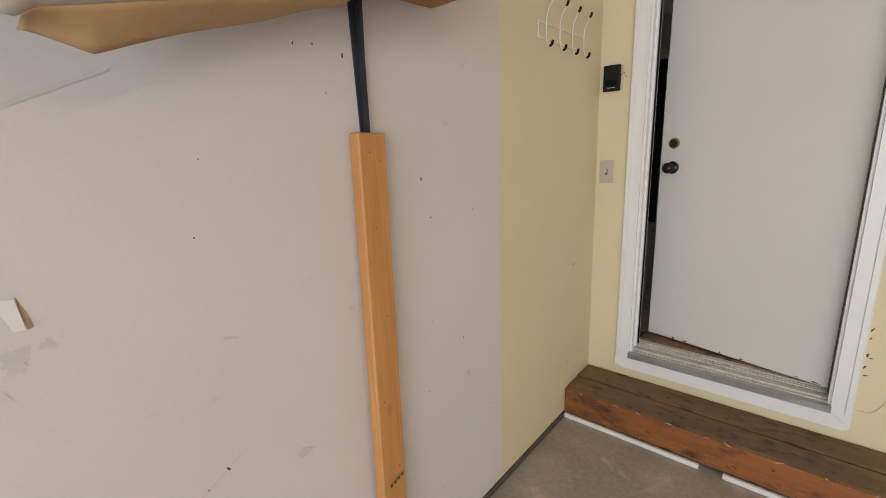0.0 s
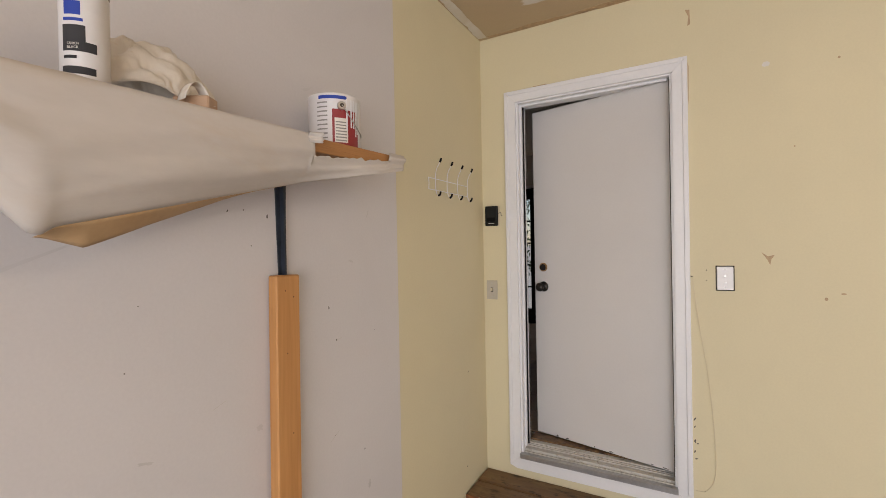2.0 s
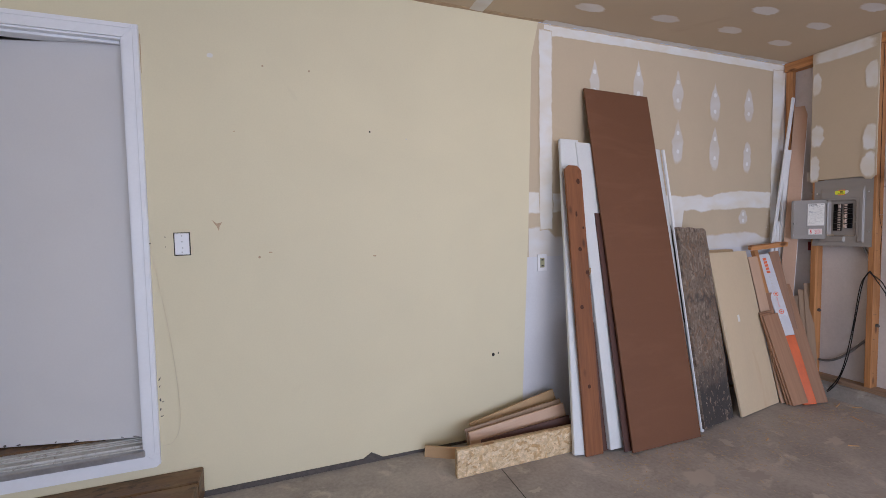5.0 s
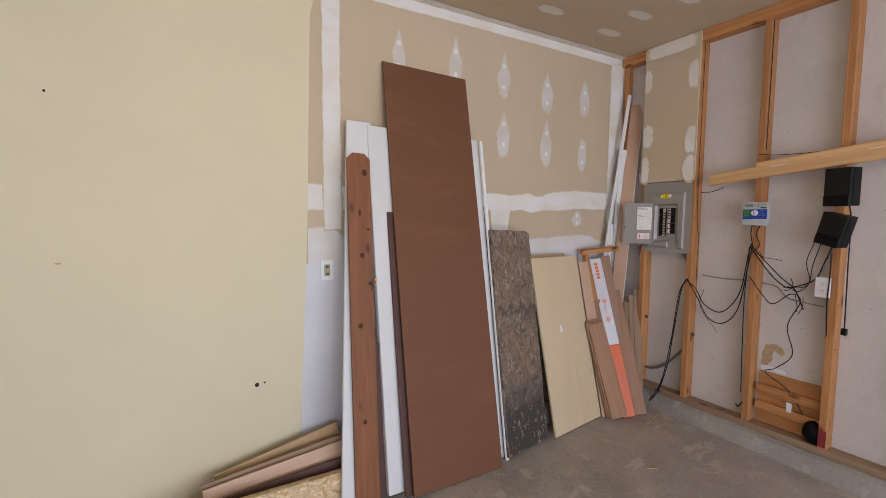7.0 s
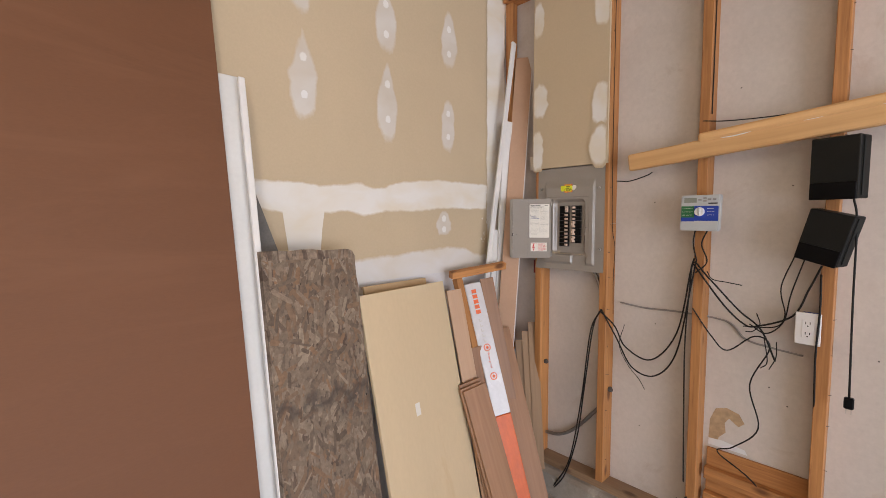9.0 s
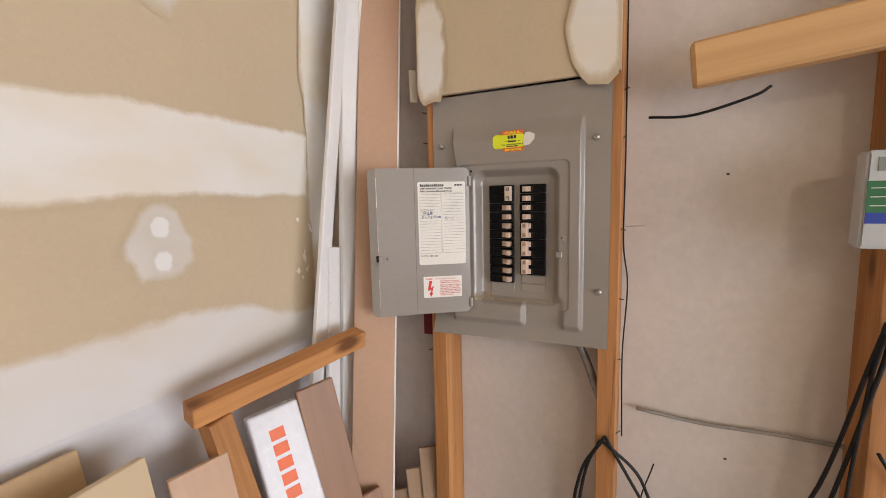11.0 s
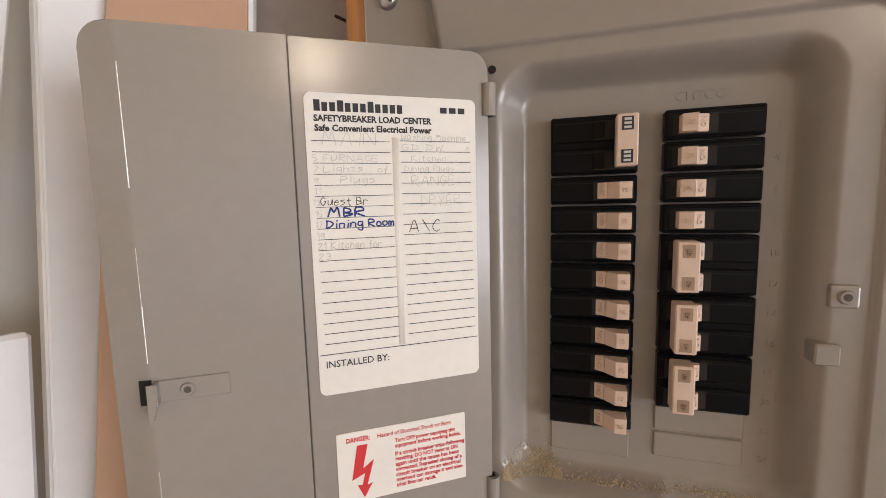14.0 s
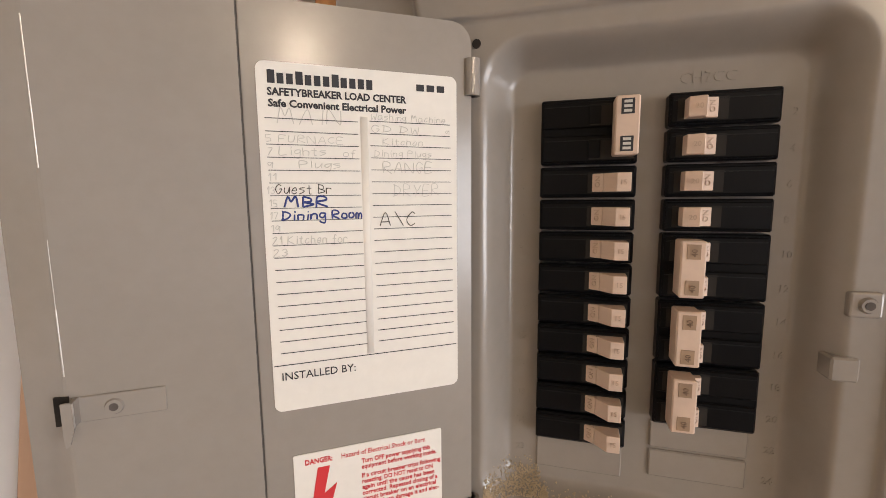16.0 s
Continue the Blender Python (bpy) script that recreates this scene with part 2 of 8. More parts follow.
M_HARD = mat("brown_hardboard", (0.168, 0.075, 0.037), 0.66, var=0.08, scale=1.5, fine=120, bump=0.03, spec=0.3, stain=(0.178, 0.081, 0.041), stain_at=0.50, stretch=(0.45, 1, 2.2))
M_HARD_EDGE = mat("brown_board_edge", (0.085, 0.035, 0.024), 0.6, var=0.1, scale=8, fine=80, bump=0.08)
M_WPANEL = mat("white_painted_board", (0.70, 0.70, 0.69), 0.55, var=0.05, scale=3, fine=70, bump=0.1, stain=(0.60, 0.57, 0.52), stain_at=0.72)
M_OSB = flakes("strand_board", ((0.62, 0.45, 0.25), (0.50, 0.33, 0.16), (0.70, 0.55, 0.33), (0.36, 0.20, 0.09)), 20)
M_OSBD = flakes("weathered_strand_board", ((0.095, 0.066, 0.048), (0.165, 0.12, 0.088), (0.12, 0.082, 0.06), (0.29, 0.23, 0.175), (0.23, 0.13, 0.072)), 19, stain=(0.055, 0.042, 0.036), stain_at=0.54)


def flake_mat(name, tones, wet=False):
    """Wood flakes of a strand board, a tone for each flake; wet: rot-dark foot and a dark band across."""
    m = mat(name, tones[0], 0.8, var=0.1, scale=9, fine=130, bump=0.25)
    N, L = m.node_tree.nodes, m.node_tree.links
    b = N["Principled BSDF"]
    ge, rp, tc, nz, gm, hv = (N.new(k) for k in ("ShaderNodeNewGeometry", "ShaderNodeValToRGB", "ShaderNodeTexCoord", "ShaderNodeTexNoise", "ShaderNodeMapRange", "ShaderNodeHueSaturation"))
    el = rp.color_ramp.elements
    el[0].color, el[1].color = (*tones[0], 1), (*tones[-1], 1)
    for i, c in enumerate(tones[1:-1]):
        el.new((i + 1) / (len(tones) - 1)).color = (*c, 1)
    L.new(ge.outputs["Random Per Island"], rp.inputs[0])
    nz.inputs["Scale"].default_value, nz.inputs["Detail"].default_value, nz.inputs["Roughness"].default_value = 55, 6, 0.75
    L.new(tc.outputs["Object"], nz.inputs["Vector"])
    gm.inputs[1].default_value, gm.inputs[2].default_value, gm.inputs[3].default_value, gm.inputs[4].default_value = 0.3, 0.7, 0.66, 1.25
    L.new(nz.outputs["Fac"], gm.inputs[0])
    L.new(gm.outputs[0], hv.inputs["Value"])
    L.new(rp.outputs[0], hv.inputs["Color"])
    col = hv.outputs[0]
    if wet:
        sx, n2, ad, zs, br, mx = (N.new(k) for k in ("ShaderNodeSeparateXYZ", "ShaderNodeTexNoise", "ShaderNodeMath", "ShaderNodeMath", "ShaderNodeValToRGB", "ShaderNodeMix"))
        n2.inputs["Scale"].default_value, n2.inputs["Detail"].default_value = 9, 6
        zs.operation, ad.operation, mx.data_type = "MULTIPLY", "MULTIPLY_ADD", "RGBA"
        zs.inputs[1].default_value, ad.inputs[1].default_value = 0.72, 0.25
        L.new(tc.outputs["Object"], sx.inputs[0])
        L.new(tc.outputs["Object"], n2.inputs["Vector"])
        L.new(sx.outputs["Z"], zs.inputs[0])
        L.new(n2.outputs["Fac"], ad.inputs[0])
        L.new(zs.outputs[0], ad.inputs[2])
        e = br.color_ramp.elements
        e[0].position, e[0].color, e[1].position, e[1].color = 0.30, (0.95, 0.95, 0.95, 1), 0.46, (0.08, 0.08, 0.08, 1)
        for p, v in ((0.70, 0.08), (0.745, 0.72), (0.78, 0.05)):
            e.new(p).color = (v, v, v, 1)
        L.new(ad.outputs[0], br.inputs[0])
        L.new(br.outputs[0], mx.inputs[0])
        L.new(col, mx.inputs[6])
        mx.inputs[7].default_value = (0.045, 0.04, 0.038, 1)
        col = mx.outputs[2]
    L.new(col, b.inputs["Base Color"])
    return m


M_FLAKED = flake_mat("weathered_flakes", ((0.125, 0.092, 0.066), (0.18, 0.134, 0.098), (0.27, 0.208, 0.152), (0.20, 0.148, 0.108), (0.34, 0.272, 0.20), (0.16, 0.118, 0.086), (0.255, 0.155, 0.09), (0.19, 0.142, 0.104)), True)
M_FLAKEP = flake_mat("pale_flakes", ((0.66, 0.50, 0.29), (0.72, 0.57, 0.35), (0.60, 0.43, 0.23), (0.76, 0.62, 0.41), (0.50, 0.32, 0.14), (0.68, 0.52, 0.31)))
M_PLY = mat("maple_plywood", (0.66, 0.53, 0.345), 0.6, var=0.045, scale=2.6, fine=70, bump=0.03, stain=(0.60, 0.455, 0.275), stain_at=0.57, stretch=(1, 1, 0.4))
M_PLYB = mat("tan_plywood", (0.58, 0.42, 0.245), 0.65, var=0.06, scale=3, fine=70, bump=0.04, stain=(0.50, 0.35, 0.19), stain_at=0.6, stretch=(1, 1, 0.4))
M_PLYEDGE = mat("plywood_edge", (0.52, 0.38, 0.22), 0.8, var=0.2, scale=30, fine=120, bump=0.15)
M_LAM = wood("brown_laminate", (0.36, 0.20, 0.11), (0.22, 0.112, 0.06), knots=False, grain=16, rough=0.45)
M_LAMP = wood("pale_laminate", (0.57, 0.385, 0.26), (0.46, 0.295, 0.185), knots=False, grain=14, rough=0.5)
M_LONG = mat("tan_moulding_back", (0.52, 0.335, 0.225), 0.62, var=0.06, scale=3, fine=80, bump=0.05)
M_WTRIM = mat("white_moulding", (0.80, 0.79, 0.78), 0.42, var=0.04, scale=4, fine=70, bump=0.04)
M_GREY = mat("grey_panel_enamel", (0.30, 0.27, 0.24), 0.21, var=0.05, scale=5, fine=120, bump=0.03, spec=0.65, stain=(0.335, 0.305, 0.27), stain_at=0.66)
M_TAN = mat("tan_breaker_handle", (0.66, 0.51, 0.41), 0.42, var=0.05, scale=30, fine=200, bump=0.03)
M_TANINK = mat("faint_handle_print", (0.54, 0.40, 0.305), 0.6, var=0.05, bump=0)
M_TANSHADE = mat("window_print_brown", (0.20, 0.13, 0.085), 0.6, var=0.05, bump=0)
M_TANWIN = mat("tie_window_tan", (0.36, 0.25, 0.165), 0.6, var=0.1, scale=60, bump=0.05)
# bright nail metal, also the highlight drawn on the panel door's bend
M_EDGE = mat("bright_metal_and_glint", (0.62, 0.60, 0.57), 0.38, metal=1.0, var=0.05, scale=30, bump=0.02)
M_DIRTY = mat("dirty_threshold_paint", (0.60, 0.585, 0.55), 0.6, var=0.12, scale=14, fine=70, bump=0.15, stain=(0.24, 0.20, 0.16), stain_at=0.55)
M_SEAM = mat("seam_shadow_grey", (0.10, 0.09, 0.08), 0.6, var=0.1, bump=0)
M_LABEL = mat("label_paper", (0.80, 0.77, 0.71), 0.6, var=0.04, scale=14, fine=150, bump=0.02)
M_INK = mat("black_ink", (0.03, 0.03, 0.035), 0.7, var=0.05, bump=0)
M_PENCIL = mat("pencil_grey", (0.58, 0.56, 0.52), 0.7, var=0.05, bump=0)
M_BLUEINK = mat("blue_ink", (0.02, 0.045, 0.22), 0.6, var=0.05, bump=0)
M_RED = mat("red_print", (0.62, 0.03, 0.035), 0.55, var=0.05, bump=0)
M_FLUO = mat("fluorescent_yellow_label", (0.80, 0.86, 0.02), 0.5, var=0.03, scale=20, bump=0.01)
M_ORANGE = mat("orange_print", (0.85, 0.16, 0.04), 0.5, var=0.08, scale=14, bump=0.05)
M_FILM = mat("white_plastic_film", (0.66, 0.65, 0.68), 0.25, var=0.06, scale=18, fine=70, bump=0.35)
M_FILMO = mat("orange_plastic_film", (0.66, 0.125, 0.018), 0.35, var=0.12, scale=16, fine=70, bump=0.5, stain=(0.74, 0.42, 0.31), stain_at=0.69, spec=0.35, stretch=(1, 1, 0.4))
M_MASK = mat("masking_paper", (0.60, 0.555, 0.51), 0.62, var=0.05, scale=4, fine=60, bump=0.25, stain=(0.575, 0.505, 0.43), stain_at=0.50, stretch=(1, 0.3, 0.9))
M_CRUMP = mat("crumpled_tissue", (0.78, 0.73, 0.655), 0.55, var=0.05, scale=9, fine=70, bump=0.2, stain=(0.66, 0.55, 0.42), stain_at=0.60)
M_KRAFT = mat("kraft_paper", (0.50, 0.33, 0.17), 0.75, var=0.08, scale=4, fine=60, bump=0.15)
M_OLIVE = mat("yellowed_socket", (0.40, 0.37, 0.20), 0.45, var=0.1, scale=20, bump=0.02)
M_IVORY = mat("ivory_plastic", (0.66, 0.58, 0.42), 0.4, var=0.04, scale=10, bump=0.02)
M_SWITCH = mat("aged_switch_plastic", (0.50, 0.455, 0.375), 0.45, var=0.05, scale=10, bump=0.02)
M_WPLAST = mat("white_plastic", (0.80, 0.79, 0.80), 0.35, var=0.03, scale=10, bump=0.02)
M_LGREY = mat("light_grey_plastic", (0.47, 0.49, 0.50), 0.45, var=0.03, scale=10, fine=120, bump=0.03)
M_LCD = mat("lcd_glass", (0.23, 0.25, 0.22), 0.2, var=0.04, scale=10, bump=0)
M_GREEN = mat("green_print", (0.02, 0.15, 0.05), 0.5, var=0.05, bump=0)
M_BLUE = mat("blue_print", (0.015, 0.05, 0.36), 0.5, var=0.05, bump=0)
M_CABLE = mat("black_cable", (0.009, 0.009, 0.010), 0.55, var=0.1, scale=20, bump=0.05, spec=0.3)
M_GCABLE = mat("grey_cable", (0.30, 0.28, 0.27), 0.6, var=0.1, scale=20, bump=0.05)
# dark of holes, also the shadow drawn beside the panel door's latch
M_HOLE_SHADE = mat("dark_hole_and_shade", (0.02, 0.016, 0.013), 0.9, var=0.1, bump=0)
# dark tone of scuffs, also the shade drawn along the house door's hinge
M_SCUFF_SHADE = mat("dark_scuff_and_shade", (0.10, 0.085, 0.075), 0.85, var=0.2, scale=40, bump=0.1)
# brown of torn paper, also the shadow drawn beside the wall's flap
M_TORN_SHADE = mat("torn_paper_and_shade", (0.50, 0.36, 0.22), 0.9, var=0.15, scale=30, bump=0.2)
M_ROOM = mat("house_wall_paint", (0.62, 0.60, 0.57), 0.75, var=0.04, scale=2, bump=0.03)
M_TILE = mat("glazed_floor_tile", (0.55, 0.43, 0.31), 0.7, var=0.1, scale=5, fine=40, bump=0.04)
M_GROUT = mat("grout", (0.25, 0.23, 0.21), 0.9, var=0.1, scale=20)
M_GROUND = mat("outdoor_ground", (0.30, 0.28, 0.25), 0.9, var=0.2, scale=0.4, fine=12, bump=0.2)
M_LEAF = mat("leaves", (0.07, 0.10, 0.035), 0.7, var=0.3, scale=4, fine=30, bump=0.3)
M_DUST = mat("sawdust", (0.50, 0.40, 0.27), 0.95, var=0.2, scale=60, fine=200, bump=0.4)
M_BRONZE = mat("dark_bronze", (0.03, 0.025, 0.022), 0.3, metal=0.7, var=0.1, scale=20, bump=0.02)
M_BRASS = mat("worn_brass", (0.42, 0.25, 0.11), 0.4, metal=0.8, var=0.15, scale=30, bump=0.05)
M_PAINTCAN = mat("paint_can_label", (0.74, 0.72, 0.72), 0.4, var=0.04, scale=10, bump=0.02)
M_DRIP = mat("dark_red_label", (0.30, 0.03, 0.035), 0.4, var=0.1, scale=10, bump=0.02)
M_REDTAG = mat("dark_red_tag", (0.22, 0.02, 0.03), 0.5, var=0.1, bump=0.02)
M_BULB = bpy.data.materials.new("lit_bulb")
M_BULB.use_nodes = True
_q = M_BULB.node_tree.nodes["Principled BSDF"]
_q.inputs["Emission Color"].default_value, _q.inputs["Emission Strength"].default_value = (1.0, 0.80, 0.56, 1), 12.0
M_GLASS = bpy.data.materials.new("window_glass")
M_GLASS.use_nodes = True
_g = M_GLASS.node_tree.nodes["Principled BSDF"]
_g.inputs["Transmission Weight"].default_value, _g.inputs["Roughness"].default_value, _g.inputs["IOR"].default_value = 1.0, 0.0, 1.45


# ---- building helpers ----
def bm_box(bm, lo, hi, bevel=0.0, m=None, segments=1):
    r = bmesh.ops.create_cube(bm, size=1)
    vs = r["verts"]
    c, s = (Vector(lo) + Vector(hi)) / 2, Vector(hi) - Vector(lo)
    for v in vs:
        v.co = Vector((v.co.x * s.x, v.co.y * s.y, v.co.z * s.z)) + c
    if bevel:
        es = list({e for v in vs for e in v.link_edges})
        out = bmesh.ops.bevel(bm, geom=es, offset=bevel, segments=segments, affect="EDGES", profile=0.5)
        vs = list({v for f in out["faces"] for v in f.verts} | {v for v in vs if v.is_valid})
    if m is not None:
        bmesh.ops.transform(bm, matrix=m, verts=vs)
    return vs


def box_bm(lo, hi, bevel=0.0, segments=1):
    bm = bmesh.new()
    bm_box(bm, lo, hi, bevel, None, segments)
    return bm


def cyl_bm(p, q, r, r2=None, n=20):
    bm = bmesh.new()
    bm_cyl(bm, p, q, r, r2, n)
    return bm


def bm_cyl(bm, p, q, r, r2=None, n=20):
    p, q = Vector(p), Vector(q)
    d = q - p
    m = Matrix.Translation((p + q) / 2) @ d.to_track_quat("Z", "Y").to_matrix().to_4x4()
    bmesh.ops.create_cone(bm, cap_ends=True, segments=n, radius1=r, radius2=r if r2 is None else r2, depth=d.length, matrix=m)


def bm_prism(bm, pts, depth, m):
    """A flat outline (x, y) drawn out along +z by depth, then placed by m."""
    a = [bm.verts.new(m @ Vector((x, y, 0))) for x, y in pts]
    b = [bm.verts.new(m @ Vector((x, y, depth))) for x, y in pts]
    n = len(pts)
    bm.faces.new(a[::-1])
    bm.faces.new(b)
    for i in range(n):
        bm.faces.new((a[i], a[(i + 1) % n], b[(i + 1) % n], b[i]))


def part(name, bm, material, parent=None, label="", smooth=False):
    bmesh.ops.recalc_face_normals(bm, faces=bm.faces)
    me = bpy.data.meshes.new(name)
    bm.to_mesh(me)
    bm.free()
    if smooth:
        for p in me.polygons:
            p.use_smooth = True
    me.materials.append(material)
    ob = new(name, me)
    if parent is not None:
        ob.parent = parent
    if label:
        tagged(ob, label=label)
    return ob


def thing(name, label, category, at=(0, 0, 0), group=""):
    ob = new(name)
    ob.empty_display_size = 0.05
    ob.matrix_world = at if isinstance(at, Matrix) else Matrix.Translation(at)
    return tagged(ob, label, category, group)


def structure(name, bm, material, label, category):
    return tagged(part(name, bm, material), label, category, kind="structure")


def axes(o, x, y, z):
    m = Matrix.Identity(4)
    for i, c in enumerate((x, y, z)):
        m.col[i].xyz = Vector(c)
    m.col[3].xyz = Vector(o)
    return m


def tube_bm(pts, r, n=8, steps=8, bm=None):
    """A round cable through a few points."""
    bm = bm or bmesh.new()
    P = [Vector(p) for p in pts]
    P = [P[0] * 2 - P[1]] + P + [P[-1] * 2 - P[-2]]
    line = []
    for i in range(1, len(P) - 2):
        for k in range(steps):
            t = k / steps
            a, b, c, d = P[i - 1], P[i], P[i + 1], P[i + 2]
            line.append(0.5 * ((2 * b) + (c - a) * t + (2 * a - 5 * b + 4 * c - d) * t * t + (3 * b - a - 3 * c + d) * t ** 3))
    line.append(P[-2])
    rings, up = [], Vector((0.31, 0.17, 0.93)).normalized()
    for i, p in enumerate(line):
        d = (line[min(i + 1, len(line) - 1)] - line[max(i - 1, 0)]).normalized()
        s = d.cross(up)
        if s.length < 0.05:
            s = d.cross(Vector((1, 0, 0)))
        s.normalize()
        w = d.cross(s)
        rings.append([bm.verts.new(p + r * (math.cos(6.2832 * k / n) * s + math.sin(6.2832 * k / n) * w)) for k in range(n)])
    for a, b in zip(rings, rings[1:]):
        for k in range(n):
            bm.faces.new((a[k], a[(k + 1) % n], b[(k + 1) % n], b[k]))
    bm.faces.new(rings[0][::-1])
    bm.faces.new(rings[-1])
    return bm


def bm_text(text, size, width=None, shear=0.0, bold=0.0, depth=0.0002):
    """Letters in Blender's own font, lying in the xy plane from the origin, as a bmesh."""
    cu = bpy.data.curves.new("letters", "FONT")
    cu.body, cu.size, cu.extrude, cu.shear, cu.offset = text, size, depth, shear, bold
    cu.resolution_u = 2
    ob = bpy.data.objects.new("letters", cu)
    scene.collection.objects.link(ob)
    me = bpy.data.meshes.new_from_object(ob.evaluated_get(bpy.context.evaluated_depsgraph_get()))
    bm = bmesh.new()
    bm.from_mesh(me)
    bpy.data.objects.remove(ob)
    bpy.data.curves.remove(cu)
    bpy.data.meshes.remove(me)
    if width and bm.verts:
        xs = [v.co.x for v in bm.verts]
        k = width / (max(xs) - min(xs))
        for v in bm.verts:
            v.co.x = (v.co.x - min(xs)) * k
    return bm


def letters(name, text, size, m, material, parent, width=None, shear=0.0, bold=0.0, label=""):
    bm = bm_text(text, size, width, shear, bold)
    bmesh.ops.transform(bm, matrix=m, verts=bm.verts)
    return part(name, bm, material, parent, label)


def lean(name, bl, tl, width, thick, material, label, category, turn=0.0, bevel=0.0015, group="", outline=None):
    """A board that stands on the floor and leans back: front bottom-left corner, front top-left corner, turn of its face about the upright."""
    bl, tl = Vector(bl), Vector(tl)
    v = (tl - bl).normalized()
    u = Vector((math.cos(radians(turn)), math.sin(radians(turn)), 0))
    u = (u - u.dot(v) * v).normalized()
    back = v.cross(u)
    length = (tl - bl).length
    bm = bmesh.new()
    if outline:
        bm_prism(bm, outline(width, length), thick, axes((0, thick, 0), (1, 0, 0), (0, 0, 1), (0, -1, 0)))
    else:
        bm_box(bm, (0, 0, 0), (width, thick, length), bevel)
    ob = tagged(part(name, bm, material), label, category, group)
    m = axes(bl, u, back, v)
    low = min((m @ Vector((x, y, 0))).z for x in (0, width) for y in (0, thick))
    ob.matrix_world = Matrix.Translation((0, 0, 0.001 - low)) @ m
    return ob


def plank(name, p, q, w, t, material, parent=None, facing=(0, 0, 1), bevel=0.002, label=""):
    """Timber from p to q (centre line), w across, t along facing; its grain runs along its length."""
    p, q = Vector(p), Vector(q)
    z = (q - p).normalized()
    y = Vector(facing)
    y = (y - y.dot(z) * z).normalized()
    x = y.cross(z)
    ob = part(name, box_bm((-w / 2, -t / 2, 0), (w / 2, t / 2, (q - p).length), bevel), material, None, label)
    ob.matrix_world = axes(p, x, y, z)
    if parent is not None:
        ob.parent = parent
        ob.matrix_parent_inverse = parent.matrix_world.inverted()
    return ob


def feather(name, colour, stain, host):
    """Compound thinned out over the board under it: the mesh attribute 'cover' is 0 at the outline, 1 inside; host: the board's own surface."""
    m = mat(name, *host[0], **host[1])
    N, L = m.node_tree.nodes, m.node_tree.links
    b = N["Principled BSDF"]
    under = b.inputs["Base Color"].links[0].from_socket
    at, tc, mp, nz, n2, ad, rp, cr, mx = (N.new(k) for k in ("ShaderNodeAttribute", "ShaderNodeTexCoord", "ShaderNodeMapping", "ShaderNodeTexNoise", "ShaderNodeTexNoise", "ShaderNodeMath", "ShaderNodeValToRGB", "ShaderNodeValToRGB", "ShaderNodeMix"))
    at.attribute_name = "cover"
    nz.inputs["Scale"].default_value, nz.inputs["Detail"].default_value, nz.inputs["Roughness"].default_value = 15, 7, 0.7
    mp.inputs["Scale"].default_value = (0.7, 1, 1.2)
    n2.inputs["Scale"].default_value, n2.inputs["Detail"].default_value, n2.inputs["Distortion"].default_value = 6, 6, 0.5
    ad.operation, mx.data_type = "MULTIPLY_ADD", "RGBA"
    ad.inputs[1].default_value = 0.9
    L.new(tc.outputs["Object"], nz.inputs["Vector"])
    L.new(tc.outputs["Object"], mp.inputs[0])
    L.new(mp.outputs[0], n2.inputs["Vector"])
    L.new(nz.outputs["Fac"], ad.inputs[0])
    L.new(at.outputs["Fac"], ad.inputs[2])
    e, c = rp.color_ramp.elements, cr.color_ramp.elements
    e[0].position, e[1].position = 0.60, 0.98
    c[0].position, c[0].color, c[1].position, c[1].color = 0.36, (*colour, 1), 0.72, (*stain, 1)
    L.new(ad.outputs[0], rp.inputs[0])
    L.new(n2.outputs["Fac"], cr.inputs[0])
    L.new(rp.outputs[0], mx.inputs[0])
    L.new(under, mx.inputs[6])
    L.new(cr.outputs[0], mx.inputs[7])
    L.new(mx.outputs[2], b.inputs["Base Color"])
    return m


BOARD = (((0.56, 0.455, 0.31), 0.85), dict(var=0.05, scale=1.4, fine=140, bump=0.03, stain=(0.52, 0.415, 0.275), stain_at=0.62))
OVER = (((0.54, 0.425, 0.28), 0.85), dict(var=0.06, scale=1.1, fine=120, bump=0.03, stain=(0.46, 0.35, 0.225), stain_at=0.6))
SPOT = (((0.64, 0.60, 0.55), 0.82), dict(var=0.04, scale=6, fine=45, bump=0.1))
M_FMUD = feather("feathered_joint_compound", (0.77, 0.75, 0.72), (0.715, 0.645, 0.52), BOARD)
M_FTHIN = feather("feathered_thin_compound", (0.655, 0.62, 0.575), (0.59, 0.53, 0.45), BOARD)
M_FFILL = feather("feathered_screw_filling", (0.80, 0.79, 0.78), (0.74, 0.72, 0.68), SPOT)
M_FPRIME = feather("feathered_primer", (0.70, 0.685, 0.68), (0.66, 0.61, 0.54), BOARD)
M_FCEIL = feather("feathered_ceiling_spackle", (0.72, 0.68, 0.63), (0.64, 0.58, 0.50), OVER)
M_FCTAPE = feather("feathered_ceiling_compound", (0.74, 0.71, 0.66), (0.64, 0.57, 0.46), OVER)


